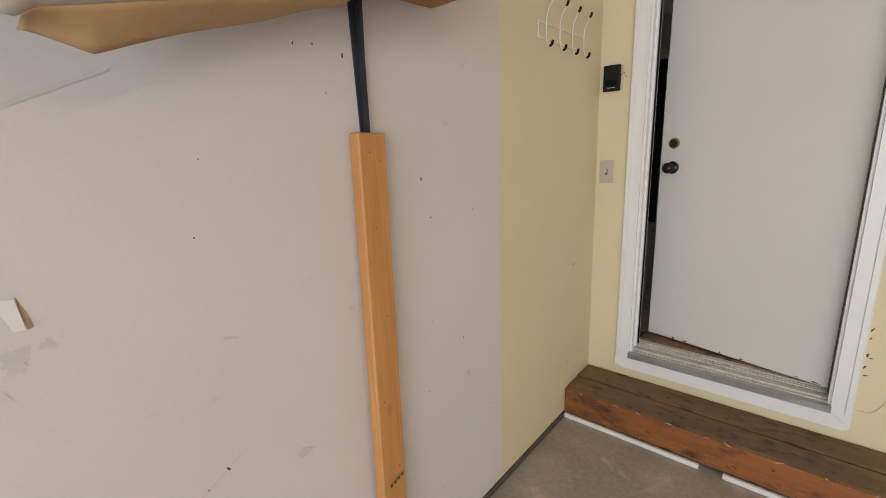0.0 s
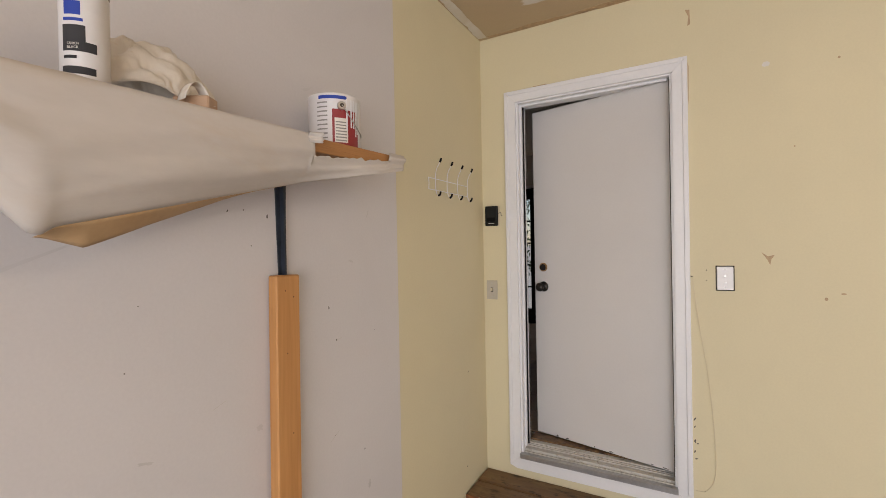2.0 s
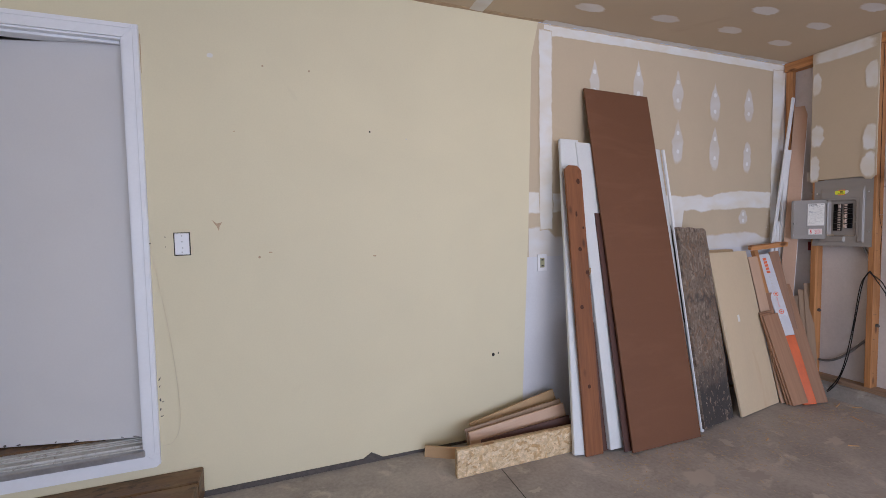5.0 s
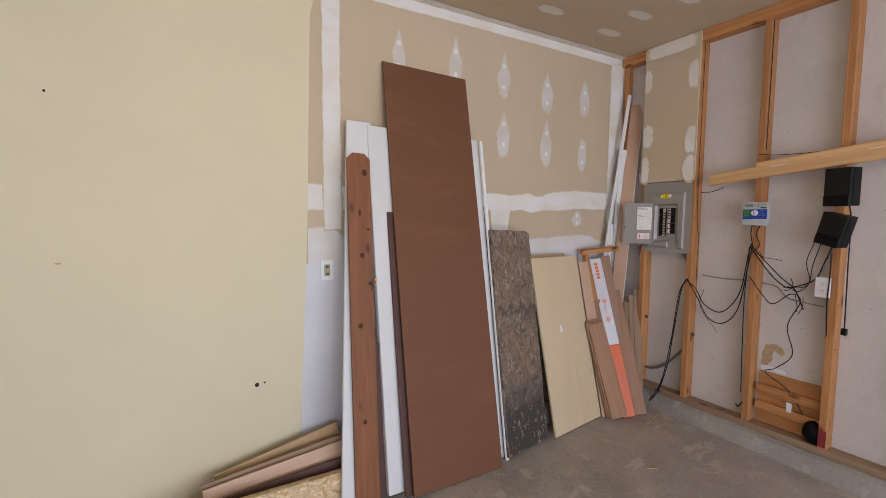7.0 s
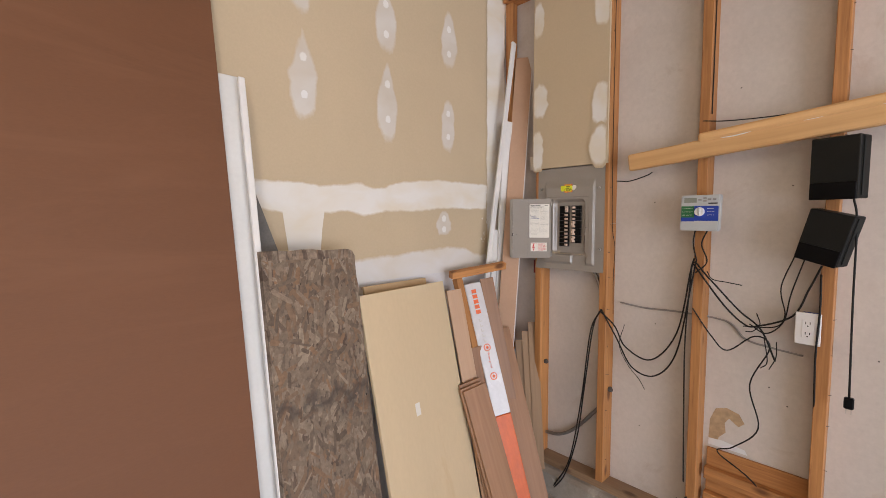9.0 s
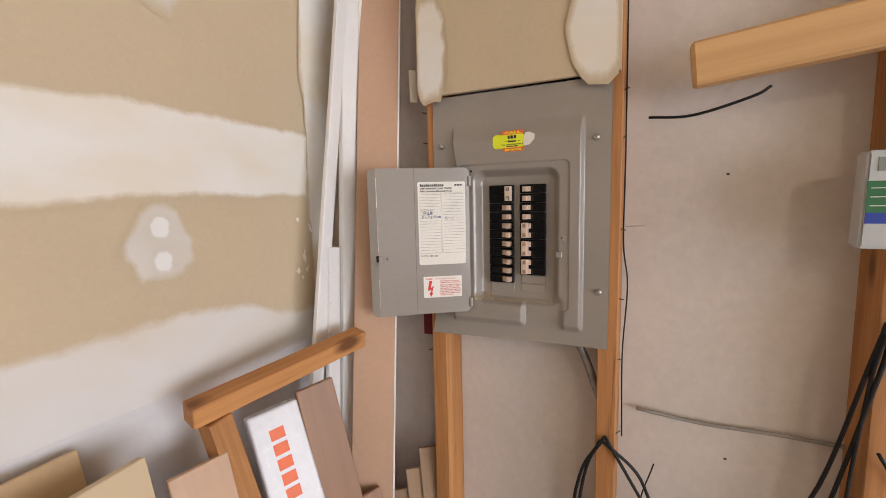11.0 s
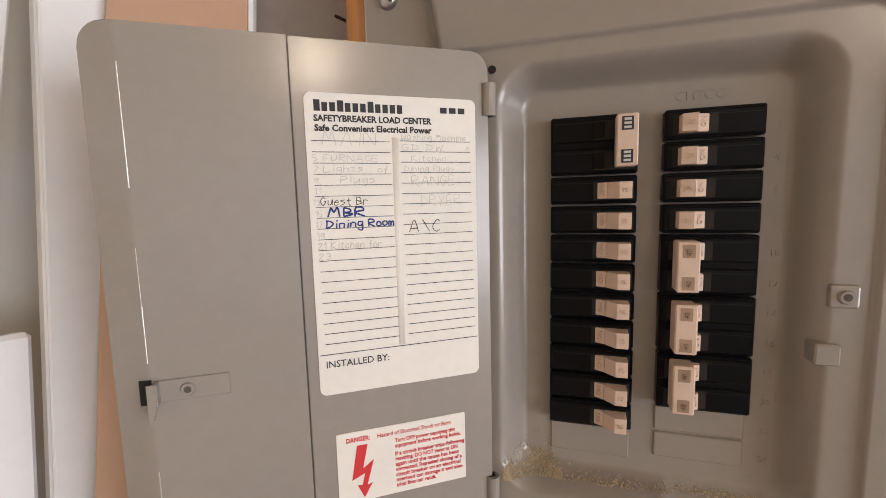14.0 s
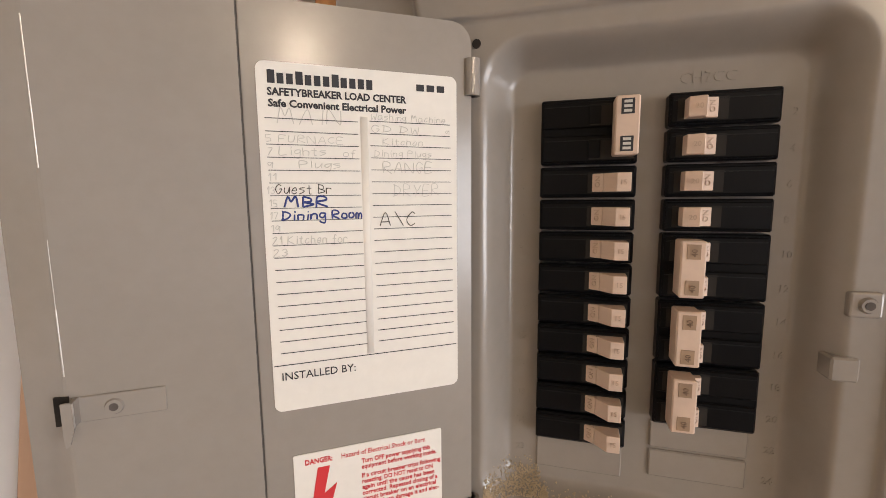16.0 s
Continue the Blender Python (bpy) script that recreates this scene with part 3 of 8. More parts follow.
def smear(pts, edge, m, depth, spot=False):
    """A trowelled patch of compound: outline pts (x, z), thinning out over its outer edge."""
    bm = bmesh.new()
    lay = bm.verts.layers.float.new("cover")
    xs, zs = [p[0] for p in pts], [p[1] for p in pts]
    cx, cz = sum(xs) / len(xs), sum(zs) / len(zs)
    n = len(pts)
    rings = []
    for f, c in ((0, 0.0), (1, 0.55), (2, 1.0)):
        r = []
        for x, z in pts:
            if spot:
                x, z = x + (cx - x) * 0.24 * f, z + (cz - z) * 0.24 * f
            elif f:
                e = edge * (f + 0.4)
                x, z = min(max(x, min(xs) + e), max(xs) - e), min(max(z, min(zs) + e), max(zs) - e)
            v = bm.verts.new(m @ Vector((x, z, depth)))
            v[lay] = c
            r.append(v)
        rings.append(r)
    for a, b in zip(rings, rings[1:]):
        for i in range(n):
            bm.faces.new((a[i], a[(i + 1) % n], b[(i + 1) % n], b[i]))
    mid = bm.verts.new(m @ Vector((cx, cz, depth)))
    mid[lay] = 1.0
    for i in range(n):
        bm.faces.new((rings[-1][i], rings[-1][(i + 1) % n], mid))
    bmesh.ops.remove_doubles(bm, verts=bm.verts, dist=0.00002)
    return bm


def band(top, low, edge, m, depth, n=70):
    """A long joint: top and low are (x, z) knots of its two edges."""
    def at(k, x):
        for (a, za), (b, zb) in zip(k, k[1:]):
            if x <= b:
                return za + (zb - za) * max(0, (x - a) / (b - a))
        return k[-1][1]
    bm = bmesh.new()
    lay = bm.verts.layers.float.new("cover")
    x0, x1 = top[0][0], top[-1][0]
    rows = []
    for i in range(n + 1):
        x = x0 + (x1 - x0) * i / n
        a, b = at(top, x) + 0.004 * noise.noise((x * 21, 1, 0)), at(low, x) + 0.004 * noise.noise((x * 21, 5, 0))
        e = min(edge * (1 + 0.6 * noise.noise((x * 4, 9, 0))), (a - b) * 0.45)
        r = []
        for z, c in ((a, 0.0), (a - e * 0.5, 0.6), (a - e, 1.0), (b + e, 1.0), (b + e * 0.5, 0.6), (b, 0.0)):
            v = bm.verts.new(m @ Vector((x, z, depth)))
            v[lay] = c
            r.append(v)
        rows.append(r)
    for a, b in zip(rows, rows[1:]):
        for k in range(5):
            bm.faces.new((a[k], b[k], b[k + 1], a[k + 1]))
    return bm


def ragged(x0, x1, z0, z1, seed, rough=0.012, step=0.05):
    """An outline round a rectangle with an uneven, trowelled edge."""
    rnd = random.Random(seed)
    pts = []
    for a, b in (((x0, z0), (x1, z0)), ((x1, z0), (x1, z1)), ((x1, z1), (x0, z1)), ((x0, z1), (x0, z0))):
        n = max(2, int(math.dist(a, b) / step))
        ph = rnd.random() * 9
        for i in range(n):
            f = i / n
            w = rough * (math.sin(ph + f * n * 0.7) * 0.6 + rnd.uniform(-1, 1) * 0.55)
            dx, dz = (b[0] - a[0]), (b[1] - a[1])
            l = math.hypot(dx, dz)
            pts.append((a[0] + dx * f - dz / l * w, a[1] + dz * f + dx / l * w))
    return pts


def drop_outline(cx, cz, w, h, seed, point=1.0):
    """A trowelled spot, pointed at the top when point is 1."""
    rnd = random.Random(seed)
    pts = []
    for i in range(22):
        a = 6.2832 * i / 22
        x, z = math.cos(a), math.sin(a)
        if z < 0:
            x = math.copysign(abs(x) ** 0.6, x)
        k = 1 - point * 0.75 * max(0, z) ** 0.8
        pts.append((cx + x * w / 2 * k * rnd.uniform(0.86, 1.12), cz + z * h / 2 * rnd.uniform(0.93, 1.05)))
    return pts


def splat(cx, cz, w, h, seed):
    """An uneven blot."""
    rnd = random.Random(seed)
    tilt = rnd.uniform(-0.6, 0.6)
    pts = []
    for i in range(26):
        a = 6.2832 * i / 26
        r = 0.62 + 0.55 * noise.noise((math.cos(a) * 1.7, math.sin(a) * 1.7, seed * 0.37)) + rnd.uniform(-0.10, 0.16)
        x, z = math.cos(a) * w / 2 * r, math.sin(a) * h / 2 * r
        pts.append((cx + x * math.cos(tilt) - z * math.sin(tilt), cz + x * math.sin(tilt) + z * math.cos(tilt)))
    return pts


# ---- the garage: floor, walls, ceiling ----
CEIL, RX, STUD, BACK = 2.775, 5.885, 5.852, 5.941
XZ = lambda y: axes((0, y, 0), (1, 0, 0), (0, 0, 1), (0, -1, 0))      # outline in x, z; thickness towards the room
YZ = lambda x: axes((x, 0, 0), (0, -1, 0), (0, 0, 1), (-1, 0, 0))     # outline in -y, z; thickness towards the room

structure("floor", box_bm((-0.2, -6.0, -0.12), (6.2, 0.25, 0)), M_CONC, "stained grey concrete garage floor slab", "floor")
structure("ground", box_bm((-400, -800, -0.4), (400, 800, -0.12)), M_GROUND, "bare pale ground outside the garage", "ground")
structure("ceiling", box_bm((-0.2, -6.0, CEIL), (6.2, 0.0, CEIL + 0.12)), M_CEIL, "unpainted tan drywall ceiling", "ceiling")
structure("wall_west_yellow", box_bm((-0.15, -0.905, 0.0), (0, 0, CEIL)), M_YELLOW, "yellow painted end of the side wall", "wall")
structure("wall_west_white", box_bm((-0.15, -6.0, 0.0), (0, -0.905, CEIL)), M_WHITE, "scuffed white painted side wall", "wall")
# wall with the house door: opening 0.22 to 1.03 wide, 0.28 to 2.365 high
OX0, OX1, OZ0, OZ1 = 0.215, 1.035, 0.285, 2.37
bm = bmesh.new()
for lo, hi in (((0, 0), (OX0, CEIL)), ((OX0, 0), (OX1, OZ0)), ((OX0, OZ1), (OX1, CEIL))):
    bm_box(bm, (lo[0], 0, lo[1]), (hi[0], 0.13, hi[1]))
bm_prism(bm, [(OX1, 0), (3.222, 0), (3.25, 0.64), (3.287, 1.41), (3.318, 2.54), (3.372, CEIL), (OX1, CEIL)], 0.13, axes((0, 0.13, 0), (1, 0, 0), (0, 0, 1), (0, -1, 0)))
structure("wall_north_yellow", bm, M_YELLOW, "yellow painted wall round the house door", "wall")
bm = bmesh.new()
bm_prism(bm, [(3.222, 0), (RX, 0), (RX, CEIL), (3.372, CEIL), (3.318, 2.54), (3.287, 1.41), (3.25, 0.64)], 0.126, axes((0, 0.13, 0), (1, 0, 0), (0, 0, 1), (0, -1, 0)))
structure("wall_north_drywall", bm, M_PAPER_BOARD, "bare tan drywall with taped joints", "wall")
structure("wall_east_sheathing", box_bm((BACK, -6.0, 0.0), (BACK + 0.12, 0.25, CEIL)), M_SHEATH, "pale painted sheathing seen between the studs", "wall")
# the front with the open garage door, behind the walker
bm = bmesh.new()
for lo, hi in (((-0.15, 0), (0.25, CEIL)), ((5.65, 0), (6.06, CEIL)), ((0.25, 2.33), (5.65, CEIL))):
    bm_box(bm, (lo[0], -6.15, lo[1]), (hi[0], -6.0, hi[1]))
structure("wall_south", bm, M_WHITE, "garage front wall round the open door", "wall")

# wall base: a thin dark gap and the curb under the stud wall
bm = bmesh.new()
rnd = random.Random(4)
n = 160
prof = ((5.765, 0.0), (5.785, 0.045), (5.80, 0.088), (5.83, 0.1), (BACK, 0.1), (BACK, 0.0))
rings = []
for i in range(n + 1):
    y = -0.005 - 5.98 * i / n
    rings.append([bm.verts.new((x + (0.006 * noise.noise((y * 7, k * 3, 0)) if k < 4 else 0), y, z + (0.005 * noise.noise((y * 9, k * 3, 5)) if 0 < k < 4 else 0))) for k, (x, z) in enumerate(prof)])
for a, b in zip(rings, rings[1:]):
    for k in range(len(prof)):
        bm.faces.new((a[k], a[(k + 1) % 6], b[(k + 1) % 6], b[k]))
bm.faces.new(rings[0]), bm.faces.new(rings[-1])
structure("curb", bm, M_CURB, "rough grey concrete curb under the stud wall", "curb")
structure("baseboard_gap", box_bm((-0.0, -6.0, 0), (0.008, -0.31, 0.028)), M_SCUFF_SHADE, "dirty gap along the wall base", "trim")
bm = bmesh.new()
bm_prism(bm, [(1.22, 0), (3.35, 0), (3.35, 0.012), (2.25, 0.018), (2.18, 0.06), (2.13, 0.03), (1.22, 0.03)], 0.006, XZ(0))
structure("baseboard_strip", bm, M_SCUFF_SHADE, "dirty broken edge at the wall base", "trim")

# studs, plates
frame_t = thing("stud_wall_framing", "exposed orange pine wall studs on a dusty plate", "framing")
frame_t["kind"] = "structure"
for y in (-0.264, -0.640, -1.057, -1.462, -1.87, -2.285, -2.69, -3.1, -3.5, -3.9, -4.3, -4.7, -5.1, -5.5, -5.9):
    plank("stud", (STUD + 0.0445, y, 0.138), (STUD + 0.0445, y, 2.70), 0.038, 0.089, M_PINE, frame_t, (1, 0, 0))
plank("corner_stud", (RX + 0.022, -0.03, 0.138), (RX + 0.022, -0.03, 2.74), 0.05, 0.044, M_PINE, frame_t, (1, 0, 0))
plank("sill_plate", (STUD + 0.0445, -0.01, 0.119), (STUD + 0.0445, -5.98, 0.119), 0.038, 0.087, M_SILLP, frame_t, (1, 0, 0))
plank("top_plate", (STUD + 0.0445, -0.01, 2.737), (STUD + 0.0445, -5.98, 2.737), 0.072, 0.088, M_PINE, frame_t, (1, 0, 0))

# drywall piece over the electrical panel
bm = box_bm((STUD - 0.0135, -0.655, 1.742), (STUD - 0.0005, -0.233, 2.772), 0.001)
structure("drywall_patch", bm, M_PAPER_BOARD, "tan drywall strip above the electrical panel", "drywall")

# joint compound
W4 = XZ(0.004)
JT = [(3.29, 1.64), (3.6, 1.635), (4.2, 1.63), (4.44, 1.632), (4.58, 1.628), (4.69, 1.618), (4.89, 1.637), (4.95, 1.619), (5.01, 1.621), (5.08, 1.648), (5.34, 1.675), (5.55, 1.669), (5.80, 1.664)]
JL = [(3.29, 1.50), (3.6, 1.515), (4.2, 1.51), (4.44, 1.53), (4.535, 1.515), (4.555, 1.34), (4.685, 1.335), (4.705, 1.513), (4.82, 1.521), (4.90, 1.50), (5.02, 1.521), (5.25, 1.524), (5.34, 1.536), (5.80, 1.536)]
for k, (bm, mm) in enumerate(((band([(x, z + 0.010) for x, z in JT], [(x, z - 0.012) for x, z in JL], 0.034, W4, 0.0022, 230), M_FMUD),
                              (band([(3.42, 2.772), (5.875, 2.772)], [(3.42, 2.695), (4.5, 2.705), (5.875, 2.70)], 0.02, W4, 0.0014), M_FMUD))):
    structure("joint_tape", bm, mm, "white joint compound feathered over a drywall seam", "joint compound")
for k, (x0, x1, z0, z1, mm) in enumerate(((3.375, 3.485, 1.38, 2.74, M_FMUD), (5.722, 5.884, 1.22, 2.72, M_FMUD))):
    structure("joint_tape", smear(ragged(x0, x1, z0, z1, 31 + k, 0.008, 0.03), 0.012, W4, 0.0012 if k == 2 else 0.0030 + 0.0004 * k), mm, "white joint compound feathered over a drywall seam", "joint compound")
PT = [(3.29, 1.41), (3.42, 1.42), (3.5, 1.35), (3.9, 1.33), (4.4, 1.32), (4.8, 1.305), (4.9, 1.318), (5.05, 1.322), (5.25, 1.335), (5.44, 1.342), (5.54, 1.33), (5.63, 1.290), (5.68, 1.280), (5.72, 1.29), (5.88, 1.29)]
bm = band(PT, [(3.29, 1.08), (5.88, 1.08)], 0.05, W4, 0.0007, 110)
structure("primed_edge", bm, M_FPRIME, "feathered upper edge of the primed drywall", "wall")
bm = bmesh.new()
bm_prism(bm, [(3.226, 0.02), (3.272, 1.20), (5.88, 1.20), (5.88, 0.02)], 0.0012, W4)
structure("primed_lower_wall", bm, M_PRIMER, "white primed lower part of the drywall", "wall")
for i, (x, z, h, w) in enumerate(((3.84, 2.44, 0.30, 0.075), (4.24, 2.46, 0.33, 0.085), (4.634, 2.44, 0.32, 0.09), (5.037, 2.38, 0.30, 0.10), (5.431, 2.385, 0.28, 0.095),
                                  (4.638, 2.05, 0.33, 0.105), (5.039, 2.02, 0.36, 0.10), (5.422, 1.965, 0.27, 0.08), (4.24, 2.05, 0.33, 0.1), (5.387, 1.455, 0.13, 0.09))):
    bm = smear(drop_outline(x, z, w * 1.35, h * 1.12, 60 + i, 1.0 if i not in (4, 7, 9) else 0.3), 0.006, W4, 0.0016, True)
    structure("spackle_spot", bm, M_FTHIN, "trowelled white spackle spot on drywall", "spackle")
    for dz in (-0.07, 0.06):
        bm = bmesh.new()
        bm = smear(drop_outline(x, z + dz * h / 0.3, 0.034, 0.038, 160 + i, 0), 0.004, W4, 0.0024, True)
        structure("screw_fill", bm, M_FFILL, "round white screw filling", "spackle")
for i, (x, z, w, h) in enumerate(((5.700, 1.392, 0.020, 0.055), (5.706, 1.362, 0.014, 0.03), (5.679, 1.362, 0.020, 0.020), (5.691, 1.346, 0.014, 0.013), (5.684, 1.478, 0.014, 0.016), (5.722, 1.455, 0.014, 0.045))):
    structure("spackle_spot", smear(splat(x, z, w, h, 120 + i), 0.002, W4, 0.0042 + 0.0002 * i, True), M_FMUD, "small white compound splash on drywall", "spackle")
for i, (s, z, w, h) in enumerate(((0.262, 2.52, 0.06, 0.17), (0.62, 2.49, 0.075, 0.19), (0.275, 2.10, 0.085, 0.17), (0.62, 2.03, 0.085, 0.19), (0.262, 1.84, 0.065, 0.20), (0.618, 1.83, 0.085, 0.18), (0.44, 2.725, 0.40, 0.10))):
    pts = [(min(max(a, 0.2335), 0.6545), min(b, 2.7715)) for a, b in drop_outline(s, z, w * 1.35, h * 1.2, 80 + i, 0.0)]
    structure("spackle_spot", smear(pts, 0.006, YZ(STUD - 0.0135), 0.0008 + 0.0007 * i, True), M_FMUD, "ragged white spackle spot on drywall", "spackle")
YZW = lambda x: axes((x, 0, 0), (0, -1, 0), (0, 0, 1), (1, 0, 0))    # the same on the west wall
UP = axes((0, 0, CEIL), (1, 0, 0), (0, -1, 0), (0, 0, -1))
i = 0
for x in (0.46, 1.02, 1.72, 2.35, 2.95, 3.555, 4.134, 4.72, 5.313):
    for y in (-0.30, -0.60, -0.86, -1.15, -1.5, -1.9):
        if x < 3 and y < -0.7:
            continue
        bm = smear(drop_outline(x + 0.03 * math.sin(i * 2.1), -y - 0.03 * math.cos(i * 1.3), 0.25, 0.10, 200 + i, 0.0), 0.007, UP, 0.0016, True)
        structure("spackle_spot", bm, M_FCEIL, "trowelled white spackle spot on the ceiling", "spackle")
        i += 1
for x0, x1, y0, y1 in ((2.86, 2.96, 0.01, 2.4), (3.4, 5.87, 0.002, 0.05), (0.005, 0.06, 0.02, 2.5)):
    bm = smear(ragged(x0, x1, y0, y1, int(x0 * 50), 0.008, 0.03), 0.008, UP, 0.0024)
    structure("ceiling_joint_tape", bm, M_FCTAPE, "white joint compound on a ceiling seam", "joint compound")
bm = bmesh.new()
bm_prism(bm, ragged(0.06, 3.4, 0.002, 0.035, 77, 0.008), 0.002, UP)
structure("ceiling_torn_edge", bm, M_TORN_SHADE, "torn brown paper edge of the ceiling", "torn paper")

# ---- house door, casing, sill, the room behind ----
DT = thing("door_1", "white flush house door standing slightly ajar", "door", pose(1.026, 0.052, 0.352, 0, 0, -12.5))
DT["kind"] = "structure"
part("door_leaf", box_bm((-0.795, -0.0, 0), (0, 0.044, 2.0), 0.002), M_DOOR, DT)
bm = bmesh.new()
bm_cyl(bm, (-0.735, 0.0, 0.915), (-0.735, -0.009, 0.915), 0.032, 0.03, 24)
bm_cyl(bm, (-0.735, -0.009, 0.915), (-0.735, -0.035, 0.915), 0.012, 0.011, 16)
r = bmesh.ops.create_uvsphere(bm, u_segments=20, v_segments=12, radius=0.027)
for v in r["verts"]:
    v.co = Vector((v.co.x - 0.735, v.co.y * 0.72 - 0.05, v.co.z + 0.915))
part("door_knob", bm, M_BRONZE, DT, "round dark bronze knob", True)
bm = bmesh.new()
bm_cyl(bm, (-0.735, 0.001, 1.035), (-0.735, -0.002, 1.035), 0.027, n=24)
dh = part("deadbolt_bore", bm, M_BRASS, DT, "empty round deadbolt hole")
part("bore_core", cyl_bm((-0.738, -0.0025, 1.034), (-0.738, -0.003, 1.034), 0.02, n=20), M_HOLE_SHADE, dh)
for z in (0.28, 1.72):
    part("hinge", cyl_bm((0.004, -0.004, z - 0.045), (0.004, -0.004, z + 0.045), 0.006, n=10), M_STEEL, DT)
for i, (x, w, h) in enumerate(((-0.66, 0.022, 0.016), (-0.598, 0.034, 0.011), (-0.43, 0.016, 0.008), (-0.335, 0.030, 0.010), (-0.12, 0.018, 0.009), (-0.055, 0.040, 0.008))):
    bm = bmesh.new()
    bm_prism(bm, splat(x, 0.0075, w, h, 60 + i), 0.0008, XZ(0.0))
    part("paint_chip", bm, M_SCUFF_SHADE, DT)

CT = thing("door_casing", "white painted door casing with chipped edges", "casing")
CT["kind"] = "structure"
for name, pts in (("casing_left", [(0.155, 0.23), (0.222, 0.29), (0.222, 2.36), (0.155, 2.425)]), ("casing_right", [(1.028, 0.29), (1.095, 0.23), (1.095, 2.425), (1.028, 2.36)]),
                  ("casing_top", [(0.1555, 2.4255), (0.2225, 2.3605), (1.0275, 2.3605), (1.0945, 2.4255)]), ("casing_bottom", [(0.20, 0.215), (1.075, 0.215), (1.0945, 0.2295), (1.0275, 0.2895), (0.2225, 0.2895), (0.156, 0.2295)])):
    bm = bmesh.new()
    bm_prism(bm, pts, 0.016, XZ(0.0))
    part(name, bm, M_CASING, CT)
for lo, hi in (((0.157, -0.021, 0.29), (0.178, -0.016, 2.40)), ((1.072, -0.021, 0.29), (1.093, -0.016, 2.40)), ((0.178, -0.021, 2.402), (1.072, -0.016, 2.423))):
    part("casing_bead", box_bm(lo, hi, 0.002), M_CASING, CT)
for lo, hi in (((OX0, -0.002, OZ0), (OX0 + 0.018, 0.13, OZ1)), ((OX1 - 0.018, -0.002, OZ0), (OX1, 0.13, OZ1)), ((OX0 + 0.018, -0.002, OZ1 - 0.018), (OX1 - 0.018, 0.13, OZ1))):
    part("jamb", box_bm(lo, hi, 0.001), M_CASING, CT)
for lo, hi in (((OX0 + 0.018, 0.03, OZ0 + 0.05), (OX0 + 0.03, 0.045, OZ1 - 0.018)), ((OX0 + 0.03, 0.03, OZ1 - 0.03), (OX1 - 0.03, 0.045, OZ1 - 0.018))):
    part("door_stop", box_bm(lo, hi, 0.001), M_CASING, CT)
# door stop's shadow on the hinge side, drawn as a dark strip
part("hinge_gap_strip", box_bm((1.0128, 0.022, OZ0 + 0.06), (1.0168, 0.050, OZ1 - 0.03)), M_SCUFF_SHADE, CT, "dark strip drawn as shade along the hinge side")
part("weatherstrip", box_bm((OX0 + 0.03, 0.0455, OZ0 + 0.06), (OX0 + 0.037, 0.055, OZ1 - 0.03)), M_BLACK, CT)
ST = thing("door_sill", "worn aluminium door sill with weathered grooves", "sill")
ST["kind"] = "structure"
part("sill_face", box_bm((OX0 + 0.004, -0.028, OZ0 - 0.004), (OX1 - 0.004, 0.005, OZ0 + 0.026), 0.003), M_METAL, ST)
bm = bmesh.new()
for y0, y1, h in ((0.006, 0.017, 0.030), (0.022, 0.058, 0.040), (0.062, 0.070, 0.046), (0.075, 0.083, 0.049), (0.088, 0.124, 0.053)):
    bm_box(bm, (OX0 + 0.0185, y0, OZ0 + 0.001), (OX1 - 0.0185, y1, OZ0 + h), 0.002)
part("sill_ridge", bm, M_DIRTY, ST, "dirty ribbed threshold plate")
part("threshold_wood", box_bm((OX0 + 0.0185, 0.128, OZ0), (OX1 - 0.0185, 0.22, 0.345), 0.003), M_STEP, ST)

# room behind the door
structure("house_floor", box_bm((-4.2, 0.26, 0.2), (2.4, 4.2, 0.318)), M_GROUT, "tiled house floor behind the door", "floor")
structure("house_wall_north_1", box_bm((-4.2, 4.0, 0.2), (-2.79, 4.15, 2.9)), M_ROOM, "dim house wall", "wall")
structure("house_wall_north_2", box_bm((-0.70, 4.0, 0.2), (2.4, 4.15, 2.9)), M_ROOM, "dim house wall", "wall")
structure("house_wall_north_3", box_bm((-2.79, 4.0, 2.42), (-0.70, 4.15, 2.9)), M_ROOM, "dim house wall over the glazed door", "wall")
structure("house_wall_west", box_bm((-4.35, 0.13, 0.2), (-4.2, 4.15, 2.9)), M_ROOM, "dim house wall", "wall")
structure("house_wall_east", box_bm((2.4, 0.14, 0.2), (2.55, 4.15, 2.9)), M_ROOM, "dim house wall", "wall")
structure("house_wall_south", box_bm((-4.2, 0.14, 0.2), (-0.0, 0.26, 2.9)), M_ROOM, "dim house wall", "wall")
structure("house_ceiling", box_bm((-4.35, 0.135, 2.9), (2.55, 4.15, 3.0)), M_ROOM, "dim house ceiling", "ceiling")
FD = thing("door_2", "dark framed glazed door with small panes", "door", (-2.78, 3.98, 0.32))
FD["kind"] = "structure"
W2 = 1.90
for lo, hi in (((0, 0, 0), (0.1, 0.05, 2.07)), ((W2 / 2 - 0.07, 0, 0), (W2 / 2 + 0.07, 0.05, 2.07)), ((W2 - 0.1, 0, 0), (W2 + 0.17, 0.05, 2.07)), ((0.1, 0, 0), (W2 / 2 - 0.07, 0.05, 0.22)), ((W2 / 2 + 0.07, 0, 0), (W2 - 0.1, 0.05, 0.22)), ((0.1, 0, 1.9), (W2 / 2 - 0.07, 0.05, 2.07)), ((W2 / 2 + 0.07, 0, 1.9), (W2 - 0.1, 0.05, 2.07))):
    part("stile", box_bm(lo, hi, 0.003), M_MATTE, FD)
